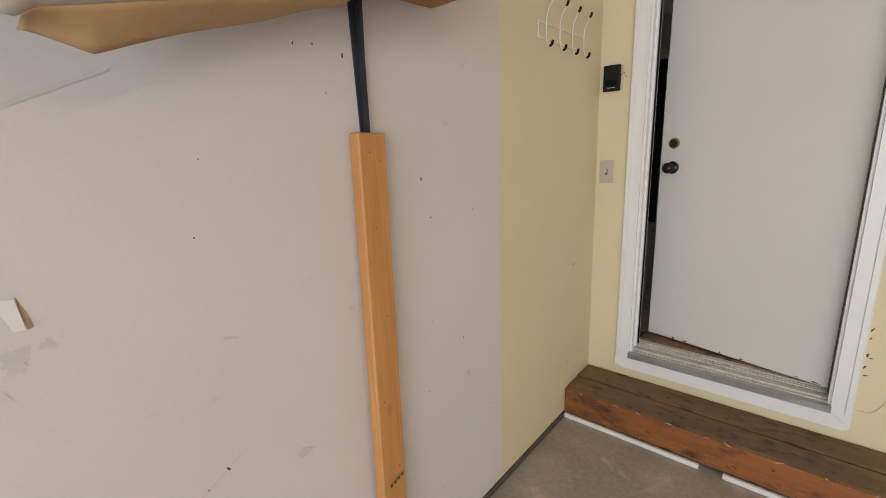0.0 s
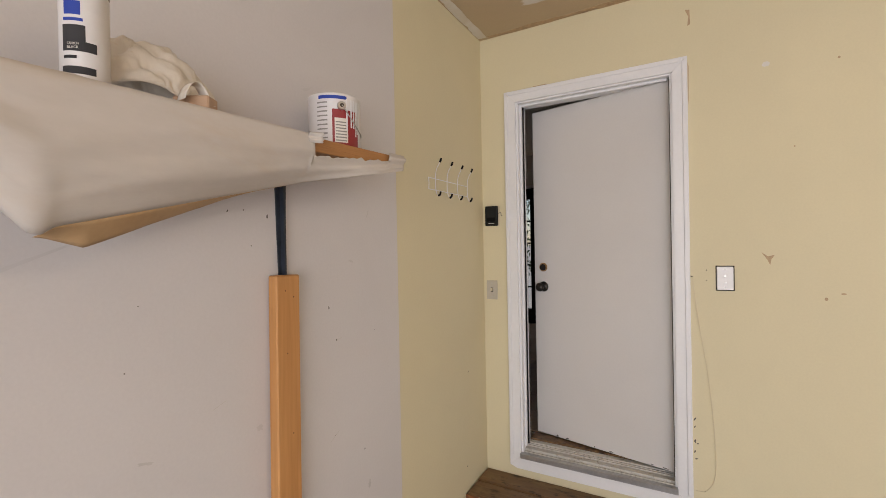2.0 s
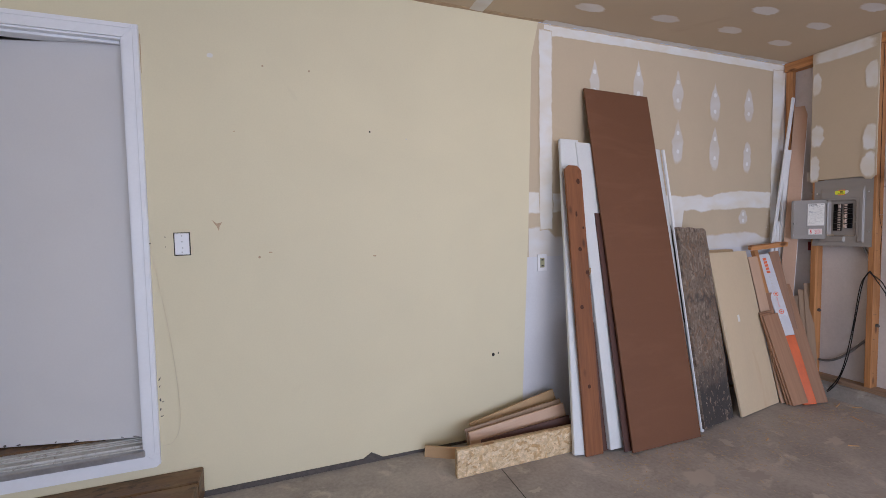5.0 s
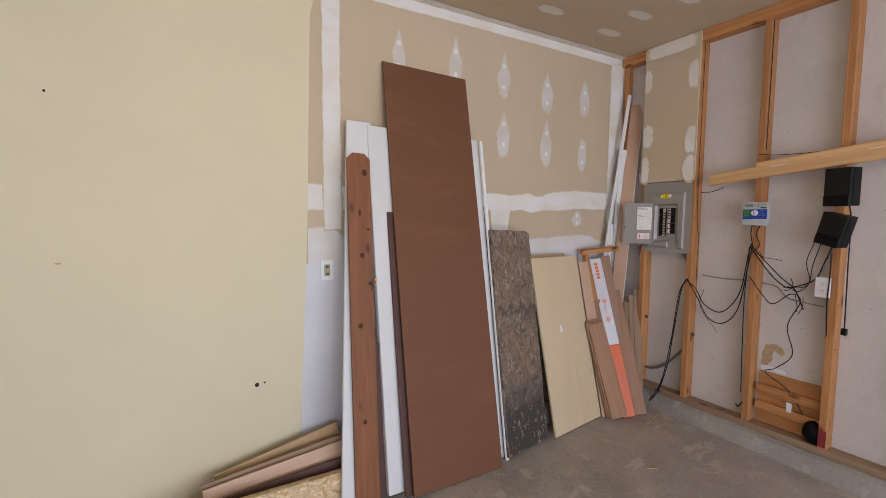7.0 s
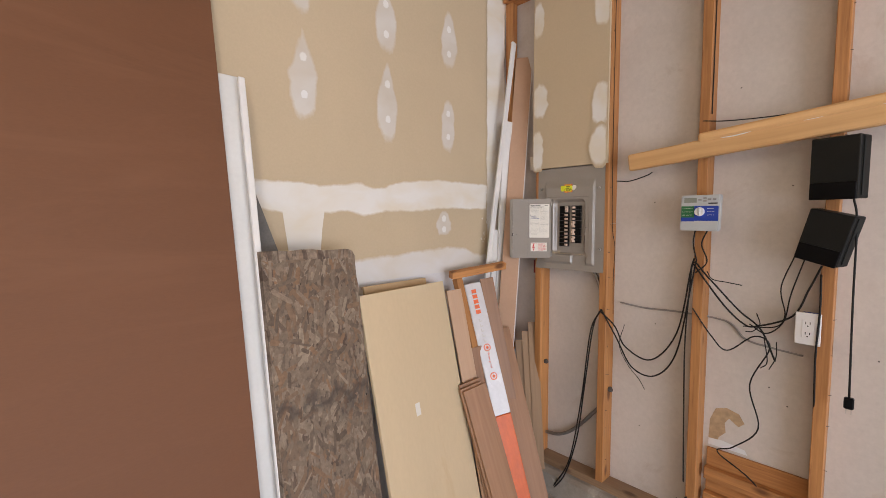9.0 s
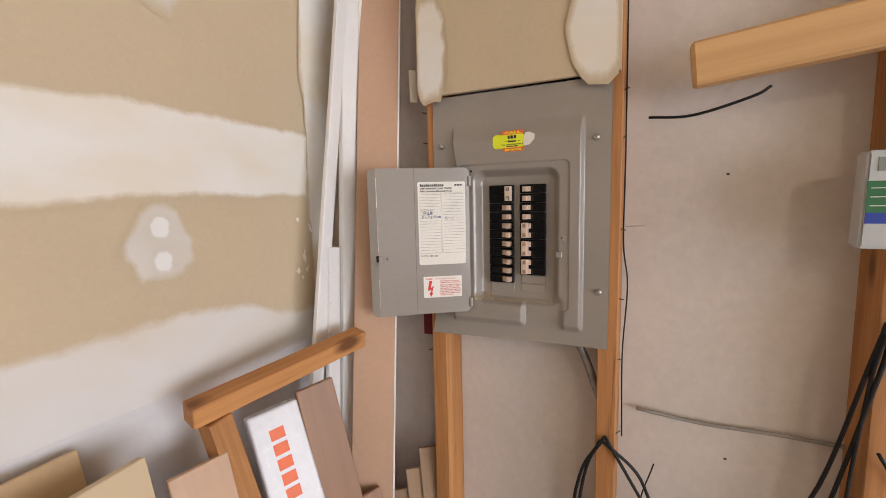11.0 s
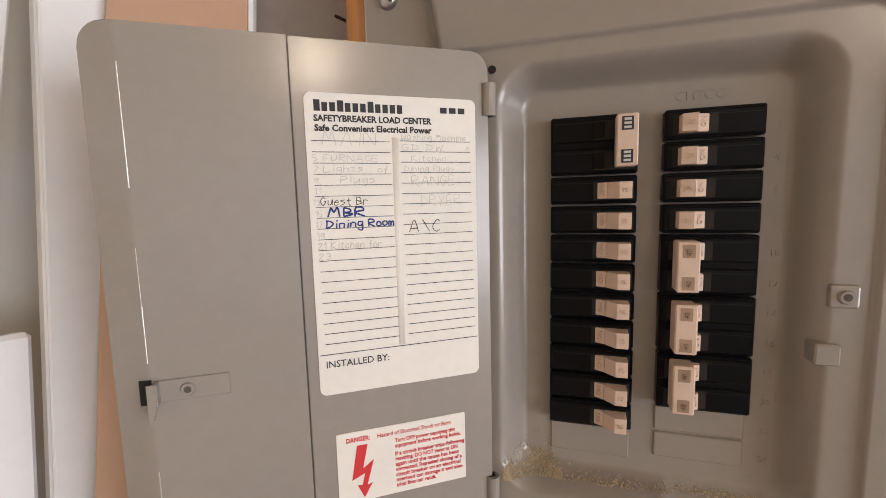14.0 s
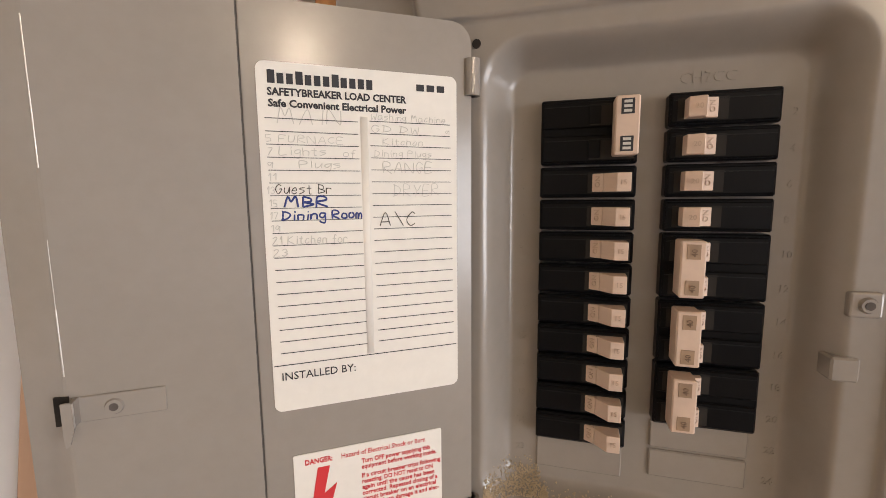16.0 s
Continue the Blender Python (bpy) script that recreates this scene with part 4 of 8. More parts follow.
for x0 in (0.1, W2 / 2 + 0.07):
    w = W2 / 2 - 0.17
    for j in range(1, 5):
        z = 0.22 + 1.68 * j / 5
        part("muntin", box_bm((x0 + 0.001, 0.012, z - 0.011), (x0 + w - 0.001, 0.038, z + 0.011)), M_MATTE, FD)
    for j in range(1, 3):
        x = x0 + w * j / 3
        part("muntin", box_bm((x - 0.011, 0.01, 0.221), (x + 0.011, 0.04, 1.899)), M_MATTE, FD)
    gl = part("pane", box_bm((x0, 0.022, 0.22), (x0 + w, 0.027, 1.9)), M_GLASS, FD)
    gl.visible_shadow = False
part("header_trim", box_bm((-0.06, -0.02, 2.071), (W2 + 0.2, 0.015, 2.11)), M_CASING, FD)

# ---- step in front of the door ----
SP = thing("door_step", "worn dark timber step of two beams", "step", (0, 0, 0))
plank("back_beam", (0.002, -0.075, 0.091), (1.285, -0.075, 0.091), 0.15, 0.152, M_STEP, SP, (0, 0, 1), 0.006)
plank("front_beam", (0.002, -0.228, 0.0895), (1.285, -0.228, 0.0895), 0.15, 0.150, M_STEP, SP, (0, 0, 1), 0.009)
plank("front_face", (0.003, -0.3045, 0.096), (1.284, -0.3045, 0.096), 0.006, 0.128, M_STEPF, SP, (0, 0, 1), 0.002, "red stained front of the beam")
rs = random.Random(41)
for i in range(9):
    x = 0.10 + 0.13 * i + rs.uniform(-0.04, 0.04)
    w = rs.uniform(0.012, 0.055)
    bm = bmesh.new()
    bm_prism(bm, splat(x, 0.1605 + rs.uniform(-0.003, 0.001), w, 0.008, 80 + i), 0.001, XZ(-0.3072))
    part("splinter", bm, M_SPLINTER, SP, "pale bare splintered edge")
plank("white_strip", (0.01, -0.316, 0.012), (0.63, -0.316, 0.012), 0.014, 0.022, M_WTRIM, SP, (0, 0, 1), 0.001, "white strip along the base")
plank("white_strip", (0.72, -0.316, 0.012), (1.27, -0.316, 0.012), 0.014, 0.022, M_WTRIM, SP, (0, 0, 1), 0.001, "white strip along the base")

# ---- boards leaning on the north wall ----
BX0, BX1 = 3.652, 3.679
lean("brown_board", (3.688, -0.535, 0), (3.722, -0.030, 2.352), 0.578, 0.012, M_HARD, "tall dark brown smooth hardboard panel leaning on the wall", "board", 1.0, 0.001)
lean("brown_shelf_board", (BX0, -0.505, 0), (BX1, -0.197, 1.478), 0.42, 0.012, M_HARD_EDGE, "shorter dark brown board behind a taller one", "board", 1.0, 0.001)
lean("white_door_slab", (3.575, -0.468, 0), (3.60, -0.098, 1.955), 0.765, 0.034, M_WPANEL, "white painted panel leaning on the wall", "board", 1.5, 0.003)
lean("white_board", (3.337, -0.425, 0), (3.492, -0.070, 1.985), 0.135, 0.030, M_WPANEL, "narrow white painted board with a moulded edge", "board", -8, 0.004)
lean("white_stop_moulding", (4.325, -0.487, 0), (4.352, -0.118, 1.95), 0.022, 0.016, M_WTRIM, "narrow white moulding along a white panel", "moulding", 1.5, 0.003)
lean("grey_felt_board", (4.67, -0.335, 0), (4.215, -0.065, 1.60), 0.185, 0.010, M_FELT, "dark grey felt-faced board behind other boards", "board", 2)
lean("white_lath", (3.385, -0.36, 0), (3.545, -0.085, 1.90), 0.03, 0.012, M_WTRIM, "thin white wooden lath", "lath", 0, 0.001)
lean("fence_picket", (3.402, -0.455, 0), (3.462, -0.165, 1.80), 0.128, 0.016, M_CEDAR, "reddish cedar fence picket with clipped corners", "fence picket", 1.0, 0.001,
     outline=lambda w, l: [(0, 0), (w, 0), (w, l - 0.03), (w - 0.03, l), (0.03, l), (0, l - 0.03)])
BR = thing("brass_latch", "worn brass latch plate on a white panel's edge", "latch", (3.5865, -0.2595, 1.112))
part("plate", box_bm((-0.006, -0.0015, -0.022), (0.006, 0.0, 0.022), 0.001), M_BRASS, BR)
part("bolt", box_bm((-0.004, -0.008, -0.006), (0.004, -0.0015, 0.006), 0.0015), M_BRASS, BR)
PK = bpy.data.objects["fence_picket"]
for x, z, w, h in ((0.095, 1.72, 0.020, 0.026), (0.062, 1.50, 0.010, 0.026), (0.108, 1.41, 0.010, 0.012), (0.07, 1.27, 0.018, 0.020), (0.112, 1.12, 0.016, 0.018), (0.05, 0.90, 0.018, 0.020), (0.06, 0.41, 0.016, 0.018)):
    bm = bmesh.new()
    bm_prism(bm, drop_outline(x, z, w * 1.45, h * 1.35, int(z * 500), 0.1), 0.0006, axes((0, 0.0, 0), (1, 0, 0), (0, 0, 1), (0, -1, 0)))
    part("knot", bm, M_KNOT, PK, "dark knot")
lean("brown_offcut", (3.535, -0.435, 0), (3.55, -0.300, 0.78), 0.075, 0.016, M_HARD_EDGE, "dark brown offcut standing behind the picket", "board", 0, 0.001)


def worn(w, l):
    rnd = random.Random(12)
    L = [(0, 0), (w, 0)]
    for i in range(1, 26):
        L.append((w + rnd.uniform(-0.005, 0.003), l * i / 26))
    L += [(w, l - 0.03), (w - 0.012, l - 0.006), (w - 0.03, l)]
    for i in range(1, 8):
        L.append((w - w * i / 8, l + rnd.uniform(-0.003, 0.003)))
    return L + [(0, l - 0.002)]


lean("weathered_osb_sheet", (4.335, -0.500, 0), (4.354, -0.244, 1.362), 0.405, 0.018, M_OSBD, "dark weathered strand board sheet with a worn edge", "strand board", 13, outline=worn)


def flake_coat(host, w, l, n, long, wide, material, seed, lean_to=90):
    """Flat strands pressed into the face of a strand board, each with its own edges."""
    rnd = random.Random(seed)
    bm = bmesh.new()
    for i in range(n):
        cx, cz = rnd.uniform(0, w), rnd.uniform(0, l)
        a = radians(rnd.gauss(lean_to, 42))
        hl, hw = rnd.uniform(*long) / 2, rnd.uniform(*wide) / 2
        ring = [(-hl, rnd.uniform(-0.6, 0.1) * hw), (-hl * 0.8, -hw), (hl * 0.7, -hw * rnd.uniform(0.7, 1.1)), (hl, rnd.uniform(-0.3, 0.5) * hw), (hl * 0.75, hw), (-hl * 0.85, hw * rnd.uniform(0.7, 1.1))]
        pts = [(min(max(cx + x * math.cos(a) - y * math.sin(a), 0.003), w - 0.006), min(max(cz + x * math.sin(a) + y * math.cos(a), 0.003), l - 0.008)) for x, y in ring]
        bm_prism(bm, pts, 0.0003 + 0.0011 * rnd.random(), axes((0, 0, 0), (1, 0, 0), (0, 0, 1), (0, -1, 0)))
    ob = part("flake_face", bm, material, host)
    ob["kind"] = "stuff"
    return ob


flake_coat(bpy.data.objects["weathered_osb_sheet"], 0.405, 1.362, 1500, (0.03, 0.10), (0.007, 0.022), M_FLAKED, 91)
lean("second_plywood_sheet", (4.86, -0.375, 0), (4.84, -0.075, 1.185), 0.40, 0.012, M_PLYB, "plywood sheet standing behind another", "plywood", 8)
lean("plywood_sheet", (4.775, -0.447, 0), (4.748, -0.185, 1.172), 0.535, 0.016, M_PLY, "pale maple plywood sheet leaning on the wall", "plywood", 9)

# laminate offcuts and flooring
lean("laminate_plank_pale", (5.30, -0.385, 0), (5.30, -0.105, 1.12), 0.085, 0.012, M_LAMP, "pale brown laminate flooring plank", "laminate plank", -14)
lean("laminate_plank", (5.325, -0.452, 0), (5.255, -0.262, 0.665), 0.13, 0.012, M_LAM, "brown laminate flooring plank leaning in a stack", "laminate plank", -16, group="laminate planks")
lean("laminate_plank", (5.318, -0.436, 0), (5.250, -0.244, 0.672), 0.12, 0.010, M_LAM, "brown laminate flooring plank leaning in a stack", "laminate plank", -16, group="laminate planks")
lean("laminate_plank", (5.312, -0.418, 0), (5.262, -0.226, 0.685), 0.12, 0.010, M_LAM, "brown laminate flooring plank leaning in a stack", "laminate plank", -16, group="laminate planks")
lean("laminate_plank_short", (5.40, -0.37, 0), (5.375, -0.165, 0.82), 0.12, 0.012, M_LAM, "short brown laminate plank behind a box", "laminate plank", -18)
lean("laminate_plank_wide", (5.505, -0.475, 0), (5.575, -0.145, 0.875), 0.125, 0.012, M_LAM, "brown laminate plank leaning beside a wrapped box", "laminate plank", -22)
lean("laminate_plank_tall", (5.555, -0.40, 0), (5.535, -0.118, 1.155), 0.075, 0.012, M_LAM, "narrow brown laminate plank behind a wrapped box", "laminate plank", -25)

FB = thing("flooring_box", "long film-wrapped flooring box, white above and orange below", "flooring box")
o, t = Vector((5.425, -0.468, 0.03)), Vector((5.454, -0.078, 1.163))
v = (t - o).normalized()
u = Vector((math.cos(radians(-28)), math.sin(radians(-28)), 0))
u = (u - u.dot(v) * v).normalized()
FM = axes(o, u, v.cross(u), v)
FB.matrix_world = Matrix.Translation((0, 0, -0.028)) @ FM
LB = (t - o).length
part("white_wrap", box_bm((0, 0, 0.525), (0.092, 0.035, LB), 0.004, 2), M_FILM, FB, "white plastic film wrapping")
part("orange_wrap", box_bm((0, 0, 0.0), (0.092, 0.035, 0.5245), 0.004, 2), M_FILMO, FB, "orange plastic film wrapping")
for i in range(5):
    part("brand_bar", box_bm((0.030, -0.0008, LB - 0.055 - 0.027 * i), (0.056, 0.0, LB - 0.035 - 0.027 * i)), M_ORANGE, FB, "plain orange printed block")
for i in range(7):
    part("name_bar", box_bm((0.036, -0.0008, LB - 0.205 - 0.026 * i), (0.052, 0.0, LB - 0.200 - 0.026 * i)), M_PENCIL, FB, "thin grey printed bar")
    part("name_bar", box_bm((0.036, -0.0008, LB - 0.190 - 0.026 * i), (0.040, 0.0, LB - 0.1995 - 0.026 * i + 0.0)), M_PENCIL, FB, "thin grey printed bar")
for z in (0.86, 0.715):
    bm = bmesh.new()
    bmesh.ops.create_circle(bm, cap_ends=True, segments=24, radius=0.019, matrix=pose(0.046, -0.0008, z + 0.0, 90))
    ring = part("print_ring", bm, M_ORANGE, FB, "round orange printed mark")
    bm = bmesh.new()
    bmesh.ops.create_circle(bm, cap_ends=True, segments=24, radius=0.014, matrix=pose(0.046, -0.0014, z + 0.0, 90))
    part("ring_centre", bm, M_FILM, ring)
    bm = bmesh.new()
    bmesh.ops.create_circle(bm, cap_ends=True, segments=20, radius=0.008, matrix=pose(0.046, -0.002, z + 0.0, 90))
    part("ring_dot", bm, M_ORANGE, ring)
letters("printed_word", "Waterproof", 0.016, axes((0.04, -0.0012, 0.835), (0, 0, -1), (1, 0, 0), (0, -1, 0)), M_ORANGE, FB)

plank("cross_batten", (5.35, -0.085, 1.195), (5.70, -0.147, 1.222), 0.036, 0.036, M_PINE, None, (0, 1, 0.2), 0.002)
tagged(bpy.data.objects["cross_batten"], "short orange pine batten lying across the leaning planks", "batten")
plank("leaning_batten", (5.445, -0.175, 0.74), (5.385, -0.095, 1.175), 0.04, 0.036, M_PINE, None, (0, 1, 0.2), 0.002)
tagged(bpy.data.objects["leaning_batten"], "short orange pine batten standing among leaning planks", "batten")

# tall strips in the corner
plank("tan_moulding", (5.56, -0.20, 0.001), (5.935, -0.10, 2.395), 0.092, 0.012, M_LONG, None, (-0.86, -0.51, 0.1), 0.001)
tagged(bpy.data.objects["tan_moulding"], "tall tan-backed moulding with a white edge leaning in the corner", "moulding")
plank("white_moulding", (5.454, -0.06, 0.001), (5.870, -0.075, 2.47), 0.034, 0.012, M_WTRIM, None, (0, -1, 0), 0.002)
tagged(bpy.data.objects["white_moulding"], "tall thin white moulding leaning in the corner", "moulding", "corner mouldings")
plank("white_moulding_wide", (5.645, -0.095, 0.001), (5.822, -0.07, 2.025), 0.058, 0.014, M_WTRIM, None, (-0.25, -1, 0), 0.003)
tagged(bpy.data.objects["white_moulding_wide"], "wide white moulding leaning in the corner", "moulding", "corner mouldings")
plank("white_moulding_short", (5.60, -0.085, 0.001), (5.712, -0.072, 1.415), 0.038, 0.012, M_WTRIM, None, (-0.1, -1, 0), 0.003)
tagged(bpy.data.objects["white_moulding_short"], "short white moulding leaning in the corner", "moulding", "corner mouldings")
WM = bpy.data.objects["white_moulding_wide"]
ln = (Vector((5.822, -0.07, 2.025)) - Vector((5.645, -0.095, 0.001))).length
part("raised_flat", box_bm((-0.0105, 0.0070, 0.001), (0.0285, 0.0100, ln - 0.001), 0.0012), M_WTRIM, WM)
part("cream_back_edge", box_bm((-0.0290, 0.0070, 0.001), (-0.0195, 0.0085, ln - 0.001), 0.0006), M_LABEL, WM, "unpainted cream edge")
WS = bpy.data.objects["white_moulding_short"]
part("thin_lip", box_bm((0.0120, 0.0060, 0.001), (0.0188, 0.0082, 1.412), 0.0008), M_WTRIM, WS)
for i in range(26):
    part("print_tick", box_bm((0.0150, 0.0082, 1.36 - 0.0075 * i), (0.0156, 0.0084, 1.364 - 0.0075 * i - 0.001 * (i % 3))), M_PENCIL if i % 9 else M_SCUFF_SHADE, WS, "small dark printed tick")
TM = bpy.data.objects["tan_moulding"]
ln = (Vector((5.935, -0.10, 2.395)) - Vector((5.56, -0.20, 0.001))).length
part("white_edge", box_bm((-0.0500, -0.006, 0.001), (-0.0462, 0.0066, ln - 0.001), 0.0006), M_WTRIM, TM, "white painted edge")
for i in range(4):
    plank("short_lath", (5.79 - 0.012 * i, -0.335 + 0.02 * i, 0.004), (5.875 - 0.018 * i, -0.215 + 0.03 * i, 0.885 - 0.055 * i), 0.055, 0.009, M_GCABLE if i == 3 else M_SILLP, None, (-0.8, -0.5, 0), 0.001)
for ob in [o for o in bpy.data.objects if o.name.startswith("short_lath")]:
    tagged(ob, "short dusty wooden slat leaning in the corner", "slat", "short slats")

# pile of offcuts on the floor
tagged(plank("osb_offcut", (2.595, -0.352, 0.082), (3.40, -0.352, 0.082), 0.162, 0.019, M_OSB, None, (0, -1, 0.0), 0.001), "pale strand board strip standing on edge", "strand board")
tagged(plank("osb_strip_behind", (2.60, -0.325, 0.078), (3.39, -0.325, 0.078), 0.155, 0.019, M_PLYEDGE, None, (0, -1, 0.0), 0.001), "strand board strip standing behind another", "strand board")
fo = bpy.data.objects["osb_offcut"]
bm = bmesh.new()
rnd = random.Random(33)
for i in range(420):
    cx, cz, a = rnd.uniform(-0.08, 0.08), rnd.uniform(0, 0.805), radians(rnd.gauss(0, 45) + 90)
    hl, hw = rnd.uniform(0.015, 0.045), rnd.uniform(0.004, 0.010)
    ring = [(-hl, 0), (-hl * 0.8, -hw), (hl * 0.8, -hw), (hl, hw * 0.4), (hl * 0.7, hw), (-hl * 0.8, hw)]
    pts = [(min(max(cx + x * math.cos(a) - y * math.sin(a), -0.079), 0.079), min(max(cz + x * math.sin(a) + y * math.cos(a), 0.003), 0.802)) for x, y in ring]
    bm_prism(bm, pts, 0.0002 + 0.0009 * rnd.random(), axes((0, 0.0095, 0), (1, 0, 0), (0, 0, 1), (0, 1, 0)))
fl = part("flake_face", bm, M_FLAKEP, fo)
fl["kind"] = "stuff"
for i, (x0, y0, z0, x1, y1, z1, mm, nm) in enumerate(((2.80, -0.26, 0.085, 3.42, -0.27, 0.135, M_HARD_EDGE, "dark brown offcut"), (2.745, -0.20, 0.115, 3.42, -0.21, 0.195, M_LAMP, "pale tan offcut"), (2.735, -0.165, 0.122, 3.42, -0.175, 0.21, M_SILLP, "dusty brown offcut"),
                                                     (2.80, -0.10, 0.12, 3.42, -0.10, 0.25, M_KRAFT, "kraft-coloured offcut"), (2.50, -0.06, 0.012, 2.75, -0.20, 0.014, M_KRAFT, "thin bent offcut"))):
    tagged(plank("offcut_board", (x0, y0, z0), (x1, y1, z1), 0.10, 0.016, mm, None, (0, -1, 0.25), 0.001), nm + " in the floor pile", "board", "floor pile offcuts")

# ---- electrical panel ----
PY0, PY1, PZ0, PZ1, PX = -0.262, -0.641, 1.208, 1.738, 5.851
EP = thing("electrical_panel", "grey flush electrical panel with its door open", "electrical panel", (PX, PY0, PZ0))
PW, PH = PY0 - PY1, PZ1 - PZ0


def soft(v, a, b):
    t = min(1, max(0, (v - a) / (b - a)))
    return t * t * (3 - 2 * t)


def rrect(s, z, s0, s1, z0, z1, r):
    """Signed distance inside a rounded rectangle (positive inside)."""
    qx, qz = abs(s - (s0 + s1) / 2) - (s1 - s0) / 2 + r, abs(z - (z0 + z1) / 2) - (z1 - z0) / 2 + r
    return r - math.hypot(max(qx, 0), max(qz, 0)) - min(max(qx, qz), 0)


def panel_height(s, z):
    """How far the pressed cover stands out from its flange, at s along and z up."""
    left = 0.046 + 0.16 * max(0, 0.43 - z) * (z > 0.38)
    up = soft(s, left, left + 0.008) * (1 - soft(s, 0.323, 0.331)) * soft(z, 0.028, 0.046) * (1 - soft(z, 0.42, 0.47))
    h = 0.0130 * up
    h -= 0.0034 * soft(rrect(s, z, 0.060, 0.3045, 0.071, 0.3805, 0.013), 0, 0.0026) * (1 - soft(0.30 - s, 0.02, 0.06) * (1 - soft(z, 0.08, 0.12)))
    notch = soft(s, 0.204, 0.214) * (1 - soft(s, 0.280, 0.297)) * (1 - soft(z, 0.085, 0.105))
    h *= 1 - 0.92 * notch
    d = rrect(s, z, 0.0975, 0.2845, 0.075, 0.3685, 0.026)
    well = 0.35 * min(1, max(0, d / 0.0165)) + 0.65 * soft(d, 0, 0.0165)
    bow = 0.024 * (1 - soft(z, -0.02, 0.075)) * (1 - soft(s, 0.0, 0.34))
    return h * (1 - well) + (-0.0115) * well + bow


NS, NZ = 290, 400
verts, faces = [], []
for j in range(NZ + 1):
    for i in range(NS + 1):
        s, z = PW * i / NS, PH * j / NZ
        verts.append((-panel_height(s, z), -s, z))
for j in range(NZ):
    for i in range(NS):
        a = j * (NS + 1) + i
        faces.append((a, a + 1, a + NS + 2, a + NS + 1))
# folded rim
rim = [i for i in range(NS + 1)] + [(j + 1) * (NS + 1) - 1 for j in range(1, NZ + 1)] + [NZ * (NS + 1) + i for i in range(NS - 1, -1, -1)] + [j * (NS + 1) for j in range(NZ - 1, 0, -1)]
base = len(verts)
for k in rim:
    verts.append((0.004, verts[k][1], verts[k][2]))
for k in range(len(rim)):
    faces.append((rim[k], rim[(k + 1) % len(rim)], base + (k + 1) % len(rim), base + k))
me = bpy.data.meshes.new("cover")
me.from_pydata(verts, [], faces)
me.polygons.foreach_set("use_smooth", [True] * len(me.polygons))
me.materials.append(M_GREY)
me.update()
cover = new("cover", me)
cover.parent = EP
P = lambda y, z, x=0.0: Vector((x, y - PY0, z - PZ0))     # a place on the panel's face
part("box_body", box_bm((0.0125, -PW + 0.02, 0.02), (0.09, -0.022, PH - 0.02)), M_GREY, EP)

# breakers: two columns, spaces 0.0196 high
PITCH = 0.01930
ZT = 1.5425
FACE = 0.0030   # front of the breakers, behind the flange


